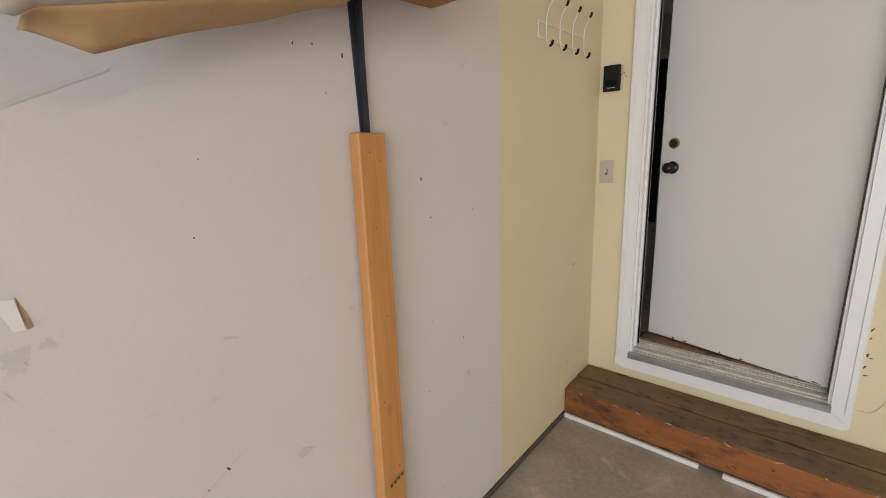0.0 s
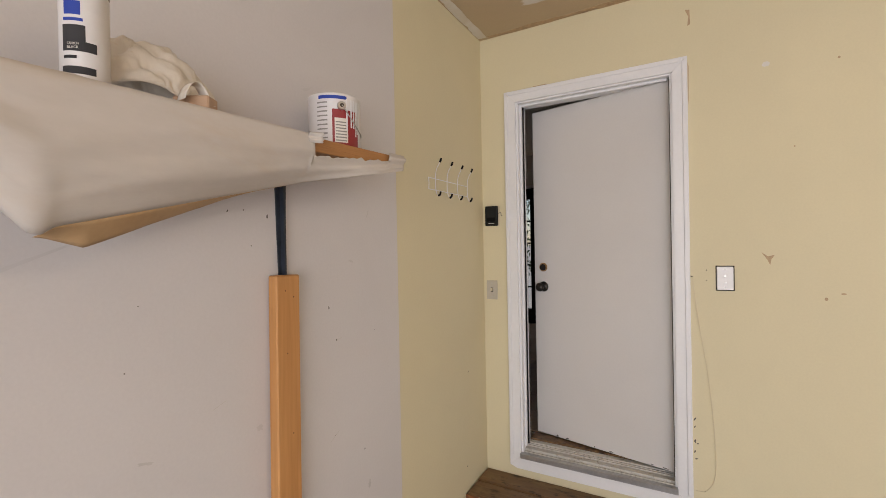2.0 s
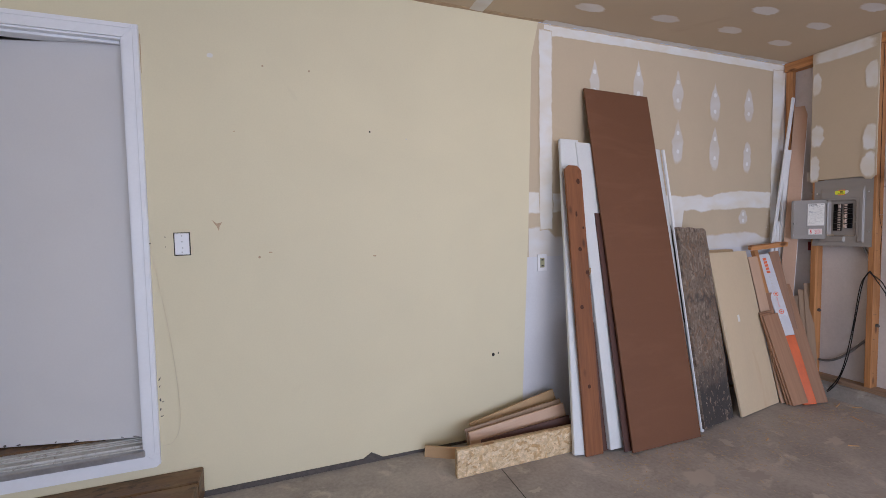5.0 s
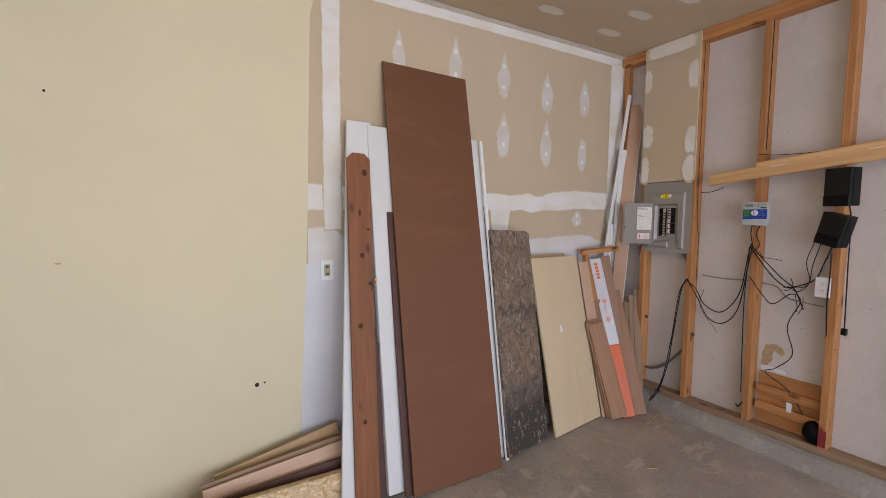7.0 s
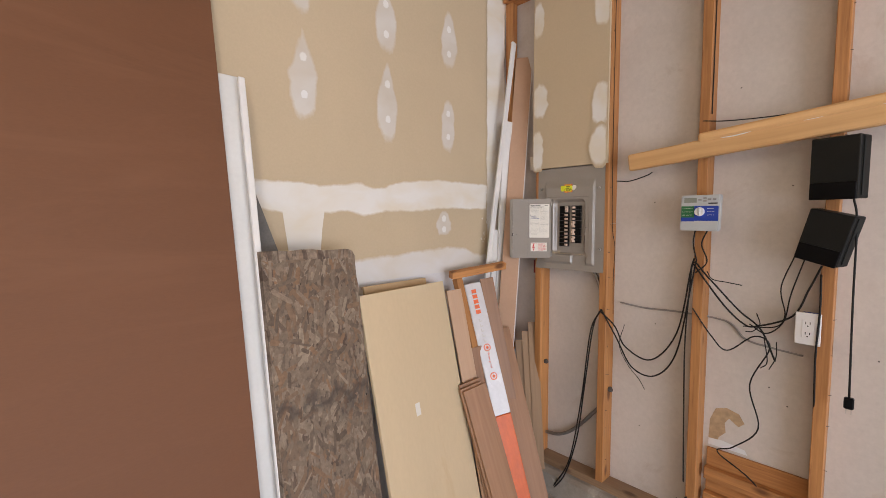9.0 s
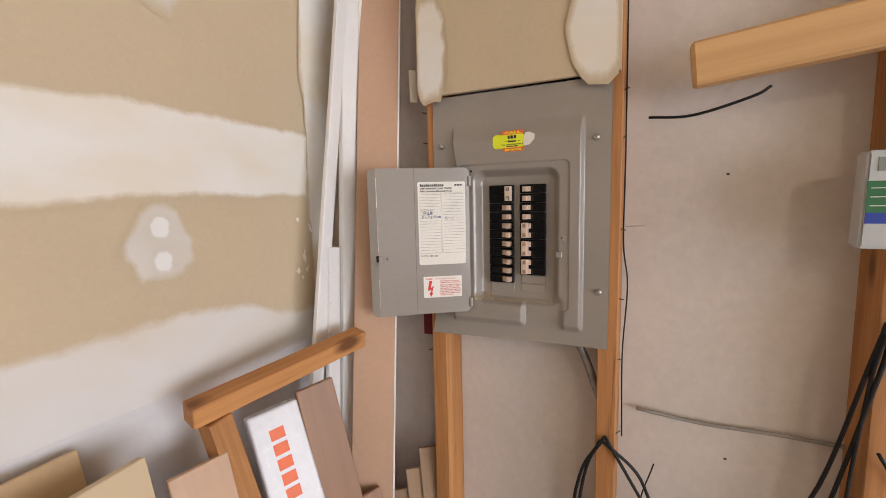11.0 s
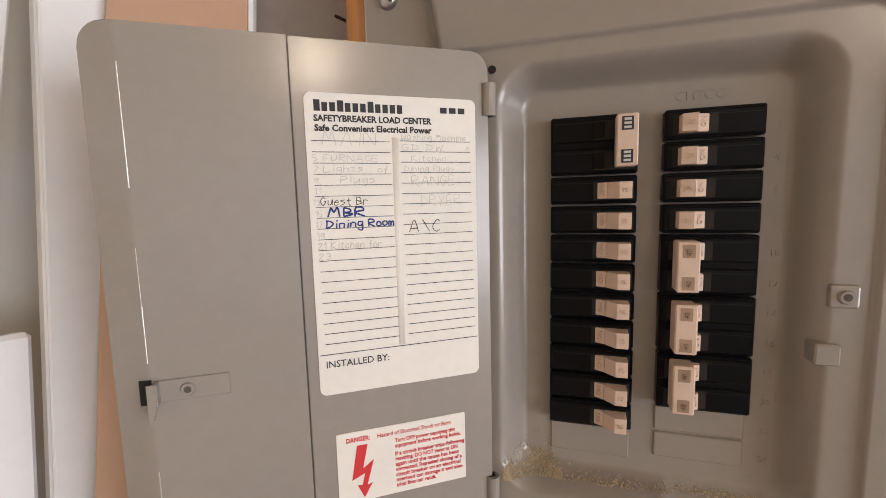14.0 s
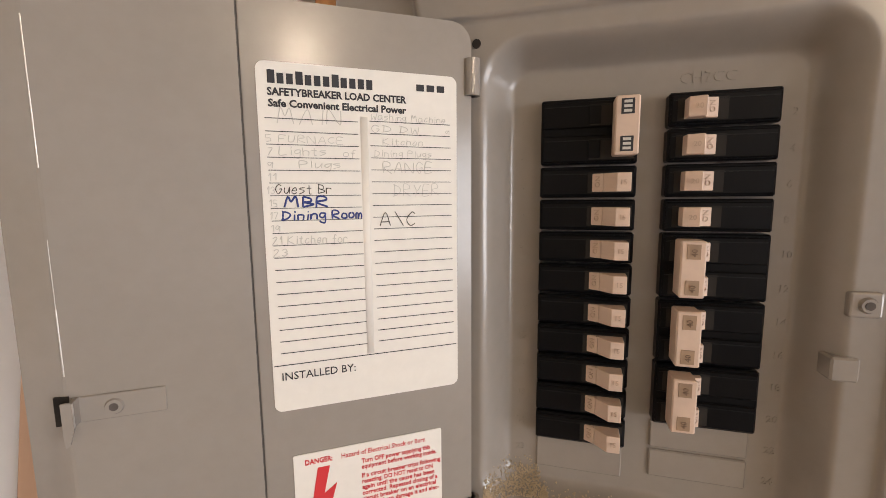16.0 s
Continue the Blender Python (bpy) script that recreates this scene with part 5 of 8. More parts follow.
def breaker(y0, y1, top, poles, side, rating):
    h = PITCH * poles - 0.0009
    c = P((y0 + y1) / 2, top, 0)
    b = part("breaker", box_bm((FACE, c.y - 0.0268, c.z - h), (0.0165, c.y + 0.0268, c.z - 0.0004), 0.0009), M_BLACK, EP, "black circuit breaker")
    for p in range(poles):
        z1 = c.z - PITCH * p - 0.0004
        part("face", box_bm((FACE - 0.0014, c.y - 0.0258, z1 - PITCH + 0.0026), (FACE - 0.0001, c.y + 0.0258, z1 - 0.0016), 0.0007), M_BLACK, b)
        part("groove", box_bm((FACE - 0.0018, c.y - 0.0248, z1 - 0.0046), (FACE - 0.0013, c.y + 0.0248, z1 - 0.0041)), M_MATTE, b)
    text = lambda y, z, x, size, word, ink, m2=None: letters("rating", word, size, axes((x, y, z), (0, -1, 0), (0, 0, 1), (-1, 0, 0)), ink, b)
    for p in range(poles):
        zc = c.z - PITCH * (p + 0.5) - 0.0002
        yc = c.y - 0.0126 if side == "l" else c.y + 0.0105
        part("slot", box_bm((FACE - 0.0017, yc - 0.0122, zc - 0.0060), (FACE - 0.0012, yc + 0.0122, zc + 0.0058)), M_HOLE_SHADE, b)
        if poles == 2 and rating == "100":
            part("test_window", box_bm((FACE - 0.0022, c.y - 0.0065, zc - 0.0052), (FACE - 0.0016, c.y + 0.0000, zc + 0.0050), 0.0003), M_BLACK, b)
            continue
        # leaning toggle: a low ramp and a tall tab
        if side == "l":
            ramp = [(c.y - 0.0016, FACE), (c.y - 0.0024, FACE - 0.0014), (c.y - 0.0086, FACE - 0.0054), (c.y - 0.0086, FACE)]
            tab = [(c.y - 0.0087, FACE), (c.y - 0.0087, FACE - 0.0055), (c.y - 0.0152, FACE - 0.0124), (c.y - 0.0226, FACE - 0.0124), (c.y - 0.0230, FACE)]
            yt, xt = c.y - 0.0166, FACE - 0.0126
        elif poles == 1:
            ramp = [(c.y + 0.0103, FACE), (c.y + 0.0103, FACE - 0.0060), (c.y + 0.0040, FACE - 0.0044), (c.y + 0.0034, FACE)]
            tab = [(c.y + 0.0195, FACE), (c.y + 0.0192, FACE - 0.0098), (c.y + 0.0110, FACE - 0.0118), (c.y + 0.0104, FACE)]
            yt, xt = c.y + 0.0168, FACE - 0.0121
        else:
            ramp = [(c.y + 0.0085, FACE), (c.y + 0.0085, FACE - 0.0072), (c.y + 0.0036, FACE - 0.0054), (c.y + 0.0030, FACE)]
            tab, yt, xt = None, 0, 0
        for nm, pts in (("toggle_ramp", ramp), ("toggle", tab)):
            if pts:
                bm = bmesh.new()
                bm_prism(bm, pts, 0.0104, axes((0, 0, zc - 0.0053), (0, 1, 0), (1, 0, 0), (0, 0, 1)))
                bmesh.ops.bevel(bm, geom=list(bm.edges), offset=0.0003, segments=1, affect="EDGES")
                part(nm, bm, M_TAN, b, "tan toggle handle")
        if tab:
            text(yt, zc - 0.0015, xt, 0.0040, rating, M_TANINK)
        # ON, turned on its side along the ramp
        (ya, xa), (yb, xb) = ramp[1], ramp[2]
        along = Vector((xb - xa, yb - ya, 0)).normalized()
        out = Vector((0, 0, 1)).cross(along) if side != "l" else along.cross(Vector((0, 0, 1)))
        out = out if out.x < 0 else -out
        up = Vector((0, 0, 1))
        mid = Vector(((xa + xb) / 2, (ya + yb) / 2, zc)) + out * 0.00025
        letters("on_mark", "ON", 0.0042, axes(mid - up * 0.003 + along * 0.0016, up, out.cross(up), out), M_TANINK, b)
    if poles == 2:
        yb = c.y - 0.0188 if side == "l" else c.y + 0.0142
        bm = box_bm((FACE - 0.0158, yb - 0.0062, c.z - h + 0.0036), (FACE - 0.0016, yb + 0.0062, c.z - 0.0030), 0.0008)
        tie = part("handle_tie", bm, M_TAN, b, "tan joined double handle")
        for zz in (c.z - 0.0088, c.z - h + 0.0094):
            part("tie_window", box_bm((FACE - 0.0161, yb - 0.0033, zz - 0.0040), (FACE - 0.0157, yb + 0.0033, zz + 0.0040)), M_TANWIN if rating != "100" else M_INK, b)
            if rating == "100":
                for k in (-1, 0, 1):
                    part("window_print", box_bm((FACE - 0.0164, yb - 0.002, zz + 0.0024 * k - 0.0007), (FACE - 0.0161, yb + 0.002, zz + 0.0024 * k + 0.0007)), M_PENCIL, b)
            else:
                letters("window_print", "40", 0.0042, axes((FACE - 0.0163, yb - 0.0016, zz - 0.0026), (0, 0, 1), (0, 1, 0), (-1, 0, 0)), M_TANSHADE, b)


LY0, LY1, RY0, RY1 = -0.393, -0.447, -0.4615, -0.5155
breaker(LY0, LY1, ZT, 2, "l", "100")
for i in range(2, 11):
    breaker(LY0, LY1, ZT - PITCH * i, 1, "l", "15")
for i in range(4):
    breaker(RY0, RY1, ZT - PITCH * i, 1, "r", "20")
for i in (4, 6, 8):
    breaker(RY0, RY1, ZT - PITCH * i, 2, "r", "40")
for i in (10, 11):
    c = P((RY0 + RY1) / 2, ZT - PITCH * i)
    part("blank_plate", box_bm((0.0098, c.y - 0.0265, c.z - PITCH + 0.0008), (0.0165, c.y + 0.0265, c.z - 0.0008), 0.0008), M_GREY, EP)
c = P((LY0 + LY1) / 2, ZT - PITCH * 11)
part("blank_plate", box_bm((0.0100, c.y - 0.0265, c.z - PITCH * 1.2), (0.0165, c.y + 0.0265, c.z - 0.0008), 0.0008), M_GREY, EP)
for i in range(12):
    for y, nn in ((-0.380, 2 * i + 1), (-0.5235, 2 * i + 2)):
        q = P(y, ZT - PITCH * (i + 0.72), 0.0113)
        letters("embossed_number", str(nn), 0.0058, axes(q, (0, -1, 0), (0, 0, 1), (-1, 0, 0)), M_GREY, EP)
letters("embossed_code", "CH7CC", 0.0085, axes(P(-0.468, 1.5485, 0.0113), (0, -1, 0), (0, 0, 1), (-1, 0, 0)), M_GREY, EP)
# cover screws
for y, z in ((-0.613, 1.6265), (-0.622, 1.324), (-0.281, 1.632), (-0.281, 1.315)):
    bm = bmesh.new()
    q = P(y, z, 0)
    bm_cyl(bm, q, q + Vector((-0.004, 0, 0)), 0.0066, 0.0052, 18)
    s = part("screw", bm, M_STEEL, EP, "slotted zinc screw", True)
    bm = bmesh.new()
    bm_box(bm, (-0.0045, -0.005, -0.0007), (-0.0039, 0.005, 0.0007), 0, Matrix.Translation(q) @ pose(0, 0, 0, 35))
    part("slot", bm, M_SCUFF_SHADE, s)
# catch tab, ear and the hinge hole
q = P(-0.5455, 1.3985, 0)
part("catch", box_bm((-0.0125, q.y - 0.0062, q.z - 0.0065), (0.010, q.y + 0.0062, q.z + 0.006), 0.001), M_GREY, EP)
q = P(-0.5520, 1.432, -0.0085)
ear = part("catch_ear", box_bm((q.x - 0.0035, q.y - 0.0065, q.z - 0.0065), (q.x + 0.002, q.y + 0.0075, q.z + 0.0065), 0.0012, 2), M_GREY, EP)
part("rivet", cyl_bm(q + Vector((-0.0034, 0, 0)), q + Vector((-0.0052, 0, 0)), 0.0042, 0.0034, 18), M_GREY, ear)
part("rivet_hole", cyl_bm(q + Vector((-0.0050, 0, 0)), q + Vector((-0.0055, 0, 0)), 0.0021, n=12), M_SCUFF_SHADE, ear)
q = P(-0.3565, 1.574, -panel_height(0.0945, 0.366) + 0.0004)
part("pin_hole", cyl_bm(q, q + Vector((-0.0012, 0, 0)), 0.0026, n=12), M_HOLE_SHADE, EP)

# open panel door: x from the free edge to the hinge, y up, z to the viewer
DZ0, DZ1 = 1.259, 1.582
R = Vector((0.5715, -0.8206, 0)).normalized()
NV = Vector((-0.8206, -0.5715, 0)).normalized()
DM = axes((5.718, -0.1885, DZ0), R, (0, 0, 1), NV)
PD = thing("panel_door", "grey steel panel door standing open", "panel door", DM)
DW, DH = 0.2020, DZ1 - DZ0


def round_rect(x0, x1, y0, y1, r, n=6):
    pts = []
    for cx, cy, a0 in ((x1 - r, y0 + r, -90), (x1 - r, y1 - r, 0), (x0 + r, y1 - r, 90), (x0 + r, y0 + r, 180)):
        for i in range(n + 1):
            a = radians(a0 + 90 * i / n)
            pts.append((cx + r * math.cos(a), cy + r * math.sin(a)))
    return pts


DB = 0.0065     # lower edge
SEAM = 0.0832
bm = bmesh.new()
pts = [p for p in round_rect(SEAM, DW, DB, DH, 0.011) if p[0] > SEAM + 0.012]
bm_prism(bm, [(SEAM, DB)] + pts + [(SEAM, DH)], 0.0016, Matrix.Identity(4))
bmesh.ops.bevel(bm, geom=list(bm.edges), offset=0.0004, segments=2, affect="EDGES")
part("hinge_leaf", bm, M_GREY, PD)
# outer leaf: flat, then rolled back over the bend into a narrow lip with rounded corners
BEND, LIP = 0.0030, -0.0150
cols = [SEAM - 0.0008, 0.06, 0.03, 0.012] + [BEND + 0.0045 - 0.0015 * k for k in range(7)] + [-0.006, -0.009, -0.0115, -0.0132, -0.0143, LIP]
bm = bmesh.new()
grid = []
for x in cols:
    d = max(0, BEND - x)
    z = 0.0024 - 0.30 * (math.hypot(d, 0.0016) - 0.0016)
    cut = 0.013 - math.sqrt(max(0, 0.013 ** 2 - max(0, LIP + 0.013 - x) ** 2))
    grid.append([bm.verts.new((x, y, zz)) for y, zz in ((DB - 0.001 + cut, z), (DH - cut, z), (DH - cut, z - 0.0022), (DB - 0.001 + cut, z - 0.0022))])
for p, q in zip(grid, grid[1:]):
    for k in range(4):
        bm.faces.new((p[k], p[(k + 1) % 4], q[(k + 1) % 4], q[k]))
bm.faces.new(grid[0]), bm.faces.new(grid[-1])
part("outer_leaf", bm, M_GREY, PD)
part("seam", box_bm((SEAM - 0.0009, DB + 0.0005, -0.001), (SEAM + 0.0002, DH - 0.0005, 0.0006)), M_SEAM, PD, "dark seam between the door leaves")
# highlight along the bend, put in as a broken row of bright beads
bm = bmesh.new()
for k in range(9):
    za, zb = DB + 0.018 + 0.031 * k, DB + 0.018 + 0.031 * (k + 1)
    if k != 3:
        r = 0.00034 + 0.00018 * math.sin(k * 1.9)
        bm_cyl(bm, (BEND - 0.0006, za, 0.00205), (BEND - 0.0006, zb, 0.00205), max(0.0002, r), n=10)
part("bend_wear", bm, M_EDGE, PD, "bright beads drawn as the highlight along the bend")
la = part("latch", box_bm((0.0035, 0.1262, 0.0023), (0.0415, 0.1384, 0.0034), 0.0004), M_GREY, PD)
bm = bmesh.new()
bm_prism(bm, [(0.0028, 0.1385), (0.0072, 0.1385), (0.0072, 0.1270), (0.0050, 0.1190), (0.0032, 0.1175), (0.0028, 0.1240)], 0.0012, Matrix.Translation((0, 0, 0.0085)))
bm_box(bm, (0.0060, 0.1270, 0.0030), (0.0072, 0.1384, 0.0086))
part("latch_tongue", bm, M_GREY, la)
part("tongue_edge", box_bm((0.0070, 0.1268, 0.0092), (0.0075, 0.1384, 0.0099), 0.0002), M_EDGE, la, "thin bright strip along the tongue's edge")
# the tongue's cast shadow on its left, made as a dark plate
part("latch_slot", box_bm((-0.0025, 0.1255, 0.0016), (0.0034, 0.1392, 0.0027)), M_HOLE_SHADE, la, "dark plate drawn as the tongue's shadow")
part("latch_rivet", cyl_bm((0.0205, 0.1320, 0.0033), (0.0205, 0.1320, 0.0046), 0.0040, 0.0034, 18), M_GREY, la)
part("rivet_hole", cyl_bm((0.0205, 0.1320, 0.0045), (0.0205, 0.1320, 0.0048), 0.0019, n=12), M_SCUFF_SHADE, la)
for y in (0.018, DH - 0.039):
    bm = bmesh.new()
    bm_cyl(bm, (DW + 0.0005, y, 0.0016), (DW + 0.0005, y + 0.020, 0.0016), 0.0046, n=18)
    bm_box(bm, (DW - 0.0035, y, -0.003), (DW + 0.0035, y + 0.020, 0.0040), 0.0008)
    part("hinge", bm, M_GREY, PD, "", False)

# circuit directory label on the door
LM = DM @ Matrix.Translation((0.0897, 0.1152, 0.0017))
DL = thing("circuit_directory_label", "white ruled circuit directory label with handwriting", "label", LM)
LW, LH = 0.1032, 0.1783
bm = bmesh.new()
bm_prism(bm, round_rect(0, LW, 0, LH, 0.004), 0.0004, Matrix.Identity(4))
part("label_paper", bm, M_LABEL, DL)
T = lambda x, down: Matrix.Translation((x, LH - down, 0.0005))


def bar(name, x, down, w, h, material, parent, label=""):
    return part(name, box_bm((x, LH - down - h, 0.0004), (x + w, LH - down, 0.00075)), material, parent, label)


TALL = (0, 3, 7)
for i in range(12):
    tall = i in TALL
    bar("maker_bar", 0.0052 + 0.00435 * i, 0.0040 if tall else 0.0053, 0.0034 if tall else 0.0031, 0.0062 if tall else 0.0049, M_INK, DL, "plain dark printed block")
for i in range(3):
    bar("maker_mark", 0.0800 + 0.0058 * i, 0.0056, 0.0042, 0.0034, M_INK, DL, "small plain dark block")
letters("printed_line", "SAFETYBREAKER LOAD CENTER", 0.0050, T(0.0048, 0.0158), M_INK, DL, 0.0695, bold=0.00016)
letters("printed_line", "Safe Convenient Electrical Power", 0.0050, T(0.0050, 0.0212), M_INK, DL, 0.0692, bold=0.00016)
for i in range(20):
    d = 0.0266 + 0.00630 * i
    bar("ruled_line", 0.0030 + 0.00008 * i, d, 0.0450, 0.00032, M_INK, DL)
    bar("ruled_line", 0.0542 + 0.00008 * i, d - 0.0007, 0.0450, 0.00032, M_INK, DL)
bm = bmesh.new()
bm_cyl(bm, (0, 0, 0), (0, 0.128, 0), 1.0, n=24)
bmesh.ops.transform(bm, matrix=Matrix.Translation((0.0512, LH - 0.152, 0.0002)) @ Matrix.Diagonal((0.0021, 1, 0.0007, 1)), verts=bm.verts)
part("crease", bm, M_LABEL, DL, "long crease down the middle", True)
bar("long_line", 0.0008, 0.1528, 0.1015, 0.00035, M_INK, DL)
letters("printed_line", "INSTALLED BY:", 0.0060, T(0.0045, 0.1612), M_INK, DL, 0.038)

# strokes of a hand on a grid nine high: the line at 2, capitals to 8
STROKES = {
    "A": "02 38 62|14 54", "B": "02 08|08 47 45 05|05 54 53 02", "C": "57 38 05 13 32 53", "D": "12 18|08 47 65 43 02", "E": "58 08 02 52|05 45", "F": "58 08 02|05 45",
    "G": "57 28 05 22 43 55 35", "I": "28 22", "K": "08 02|58 05 62", "L": "08 02 52", "M": "02 18 35 58 72", "N": "02 08 62 68", "P": "02 08 48 56 05", "R": "02 08 48 56 05 62",
    "U": "08 03 22 43 58", "W": "08 12 36 52 68", "Y": "08 35 68|35 22", "a": "46 16 03 22 44 46 52", "c": "45 26 03 22 43", "e": "04 44 36 15 03 22 43", "f": "47 38 27 20|05 45",
    "g": "46 16 04 23 45 46 40 10 01", "h": "08 02 05 26 45 42", "i": "16 12|17 18", "l": "18 12", "m": "06 02 05 16 25 22 35 46 55 52", "n": "06 02 05 26 45 42",
    "o": "26 05 03 22 43 45 26", "r": "06 02 05 26 45", "s": "46 16 05 44 33 02", "t": "28 23 32 42|06 46", "u": "06 03 12 33 46 42", "\\": "08 52", "/": "02 58",
    "1": "06 28 22", "2": "07 28 47 02 52", "3": "07 28 46 25 44 22 03", "5": "48 08 05 35 43 22 02", "7": "08 48 12", "9": "46 17 05 24 47 42"}


def handwritten(text, x, down, width, high, pen, material, seed):
    """A word drawn with a pen on the label: its letters joined into one mesh."""
    rnd = random.Random(seed)
    adv, at = 0.0, []
    for ch in text:
        if ch == " ":
            adv += 4.0
            continue
        at.append((ch, adv))
        adv += max(int(k[0]) for st in STROKES[ch].split("|") for k in st.split()) + 2.2
    kx, ky = width / max(1, adv - 2.2), high / 6
    bm = bmesh.new()
    for ch, a in at:
        lift, lean_x = rnd.uniform(-0.35, 0.35), rnd.uniform(0.0, 0.12)
        for st in STROKES[ch].split("|"):
            pts = [(x + (a + int(k[0]) + rnd.uniform(-0.3, 0.3) + lean_x * (int(k[1]) - 2)) * kx, LH - down + (int(k[1]) - 2 + lift + rnd.uniform(-0.25, 0.25)) * ky, 0.0005) for k in st.split()]
            tube_bm(pts, pen, 6, 4, bm)
    return part("handwriting", bm, material, DL)


ROW = lambda k: 0.0262 + 0.00630 * k
for n, (text, x, row, w, high, pen, mm) in enumerate((
        ("MAIN", 0.009, 0.45, 0.030, 0.0074, 0.00016, M_PENCIL), ("FURNACE", 0.009, 1.9, 0.031, 0.0034, 0.00013, M_PENCIL), ("Lights", 0.009, 2.9, 0.022, 0.0040, 0.00015, M_PENCIL), ("of", 0.040, 2.9, 0.006, 0.0034, 0.00015, M_PENCIL), ("Plugs", 0.018, 3.9, 0.020, 0.0036, 0.00015, M_PENCIL),
        ("Washing Machine", 0.055, -0.15, 0.041, 0.0032, 0.00013, M_PENCIL), ("GD DW", 0.055, 0.85, 0.026, 0.0036, 0.00014, M_PENCIL), ("Kitchen", 0.061, 1.85, 0.022, 0.0032, 0.00012, M_PENCIL), ("Dining Plugs", 0.056, 2.85, 0.032, 0.0032, 0.00012, M_PENCIL), ("RANGE", 0.061, 4.2, 0.027, 0.0058, 0.00015, M_PENCIL),
        ("DRYER", 0.066, 6.2, 0.026, 0.0062, 0.00012, M_PENCIL), ("Guest Br", 0.0062, 5.95, 0.027, 0.0046, 0.00022, M_SCUFF_SHADE), ("MBR", 0.0102, 7.0, 0.0208, 0.0052, 0.00052, M_BLUEINK), ("Dining", 0.0082, 8.05, 0.0215, 0.0046, 0.00044, M_BLUEINK), ("Room", 0.0335, 8.0, 0.0150, 0.0042, 0.00044, M_BLUEINK), ("A\\C", 0.0585, 8.75, 0.0195, 0.0076, 0.00026, M_SCUFF_SHADE),
        ("21 Kitchen for", 0.0035, 10.0, 0.037, 0.0040, 0.00016, M_PENCIL), ("23", 0.0035, 11.0, 0.0065, 0.0038, 0.00016, M_PENCIL), ("5", 0.0032, 1.9, 0.0022, 0.0034, 0.00013, M_PENCIL), ("7", 0.0032, 2.9, 0.0022, 0.0034, 0.00013, M_PENCIL), ("9", 0.0032, 3.9, 0.0022, 0.0034, 0.00013, M_PENCIL), ("11", 0.0030, 4.9, 0.0035, 0.0034, 0.00013, M_PENCIL),
        ("13", 0.0022, 5.95, 0.0035, 0.0034, 0.00013, M_PENCIL), ("15", 0.0030, 6.95, 0.0035, 0.0034, 0.00013, M_PENCIL), ("17", 0.0030, 7.95, 0.0035, 0.0034, 0.00013, M_PENCIL), ("19", 0.0032, 8.95, 0.0040, 0.0034, 0.00013, M_PENCIL), ("9", 0.0965, 0.85, 0.0020, 0.0030, 0.00012, M_PENCIL))):
    handwritten(text, x, ROW(row), w, high, pen * (1.35 if mm is M_PENCIL else 1.0), mm, 300 + n)

# danger label
KM = DM @ Matrix.Translation((0.0972, 0.0420, 0.0017))
KL = thing("danger_label", "white warning label with red print and lightning sign", "label", KM)
KW, KH = 0.0848, 0.0468
bm = bmesh.new()
bm_prism(bm, round_rect(0, KW, 0, KH, 0.001), 0.0004, Matrix.Identity(4))
part("label_paper", bm, M_LABEL, KL)
Q = lambda x, y: Matrix.Translation((x, y, 0.0005))
letters("printed_line", "DANGER:", 0.0042, Q(0.006, KH - 0.0065), M_RED, KL, 0.0145, bold=0.0001)
letters("printed_line", "Hazard of Electrical Shock or Burn", 0.004, Q(0.0255, KH - 0.0065), M_RED, KL, 0.049)
for i, s in enumerate(("Turn OFF power supplying this", "equipment before working inside.", "If a circuit breaker trips following", "resetting, DO NOT reset to ON", "again until the cause has been", "corrected. Repeated closing of a", "circuit breaker on an electrical", "overload can damage it and elec-", "trical fires can result.")):
    letters("printed_line", s, 0.0037, Q(0.0365, KH - 0.0118 - 0.00362 * i - (0.0018 if i > 1 else 0)), M_RED, KL, (0.041, 0.045, 0.0475, 0.0425, 0.0435, 0.0455, 0.0445, 0.0465, 0.027)[i], bold=0.00006)
bm = bmesh.new()
bm_prism(bm, [(0.0125, 0.0375), (0.0190, 0.0375), (0.0155, 0.0215), (0.0225, 0.0265), (0.0178, 0.0100), (0.0212, 0.0110), (0.0158, 0.0020), (0.0118, 0.0110), (0.0148, 0.0105), (0.0168, 0.0185), (0.0085, 0.0150)], 0.0004, Matrix.Translation((0, 0, 0.0003)))
part("lightning_sign", bm, M_RED, KL)

# service sticker
SM = axes((PX - 0.0132, -0.4085, 1.6085), (0, -1, 0), (0, 0, 1), (-1, 0, 0)) @ pose(0, 0, 0, 0, 0, 1.0)
SK = thing("service_sticker", "fluorescent yellow and orange service sticker, half torn", "sticker", SM)
bm = bmesh.new()
bm_prism(bm, round_rect(0, 0.068, 0.0075, 0.0365, 0.009), 0.0003, Matrix.Identity(4))
part("yellow_field", bm, M_FLUO, SK)
bm = bmesh.new()
bm_prism(bm, [(0.067, 0.010), (0.078, 0.0115), (0.088, 0.022), (0.089, 0.031), (0.079, 0.0365), (0.070, 0.0365), (0.0665, 0.027)], 0.0004, Matrix.Identity(4))
part("torn_backing", bm, M_LABEL, SK, "torn pale sticker backing")
for y0, y1, s in ((0.0345, 0.0425, "CALL"), (0.0005, 0.0085, "for service")):
    bm = bmesh.new()
    bm_prism(bm, [(0.022, y0), (0.066, y0), (0.067, y1), (0.021, y1)], 0.0006, Matrix.Identity(4))
    pp = part("orange_band", bm, M_ORANGE, SK)
    letters("printed_word", s, 0.0066, Matrix.Translation((0.0265, y0 + 0.0018, 0.0007)), M_FLUO, pp, 0.034, bold=0.0002)
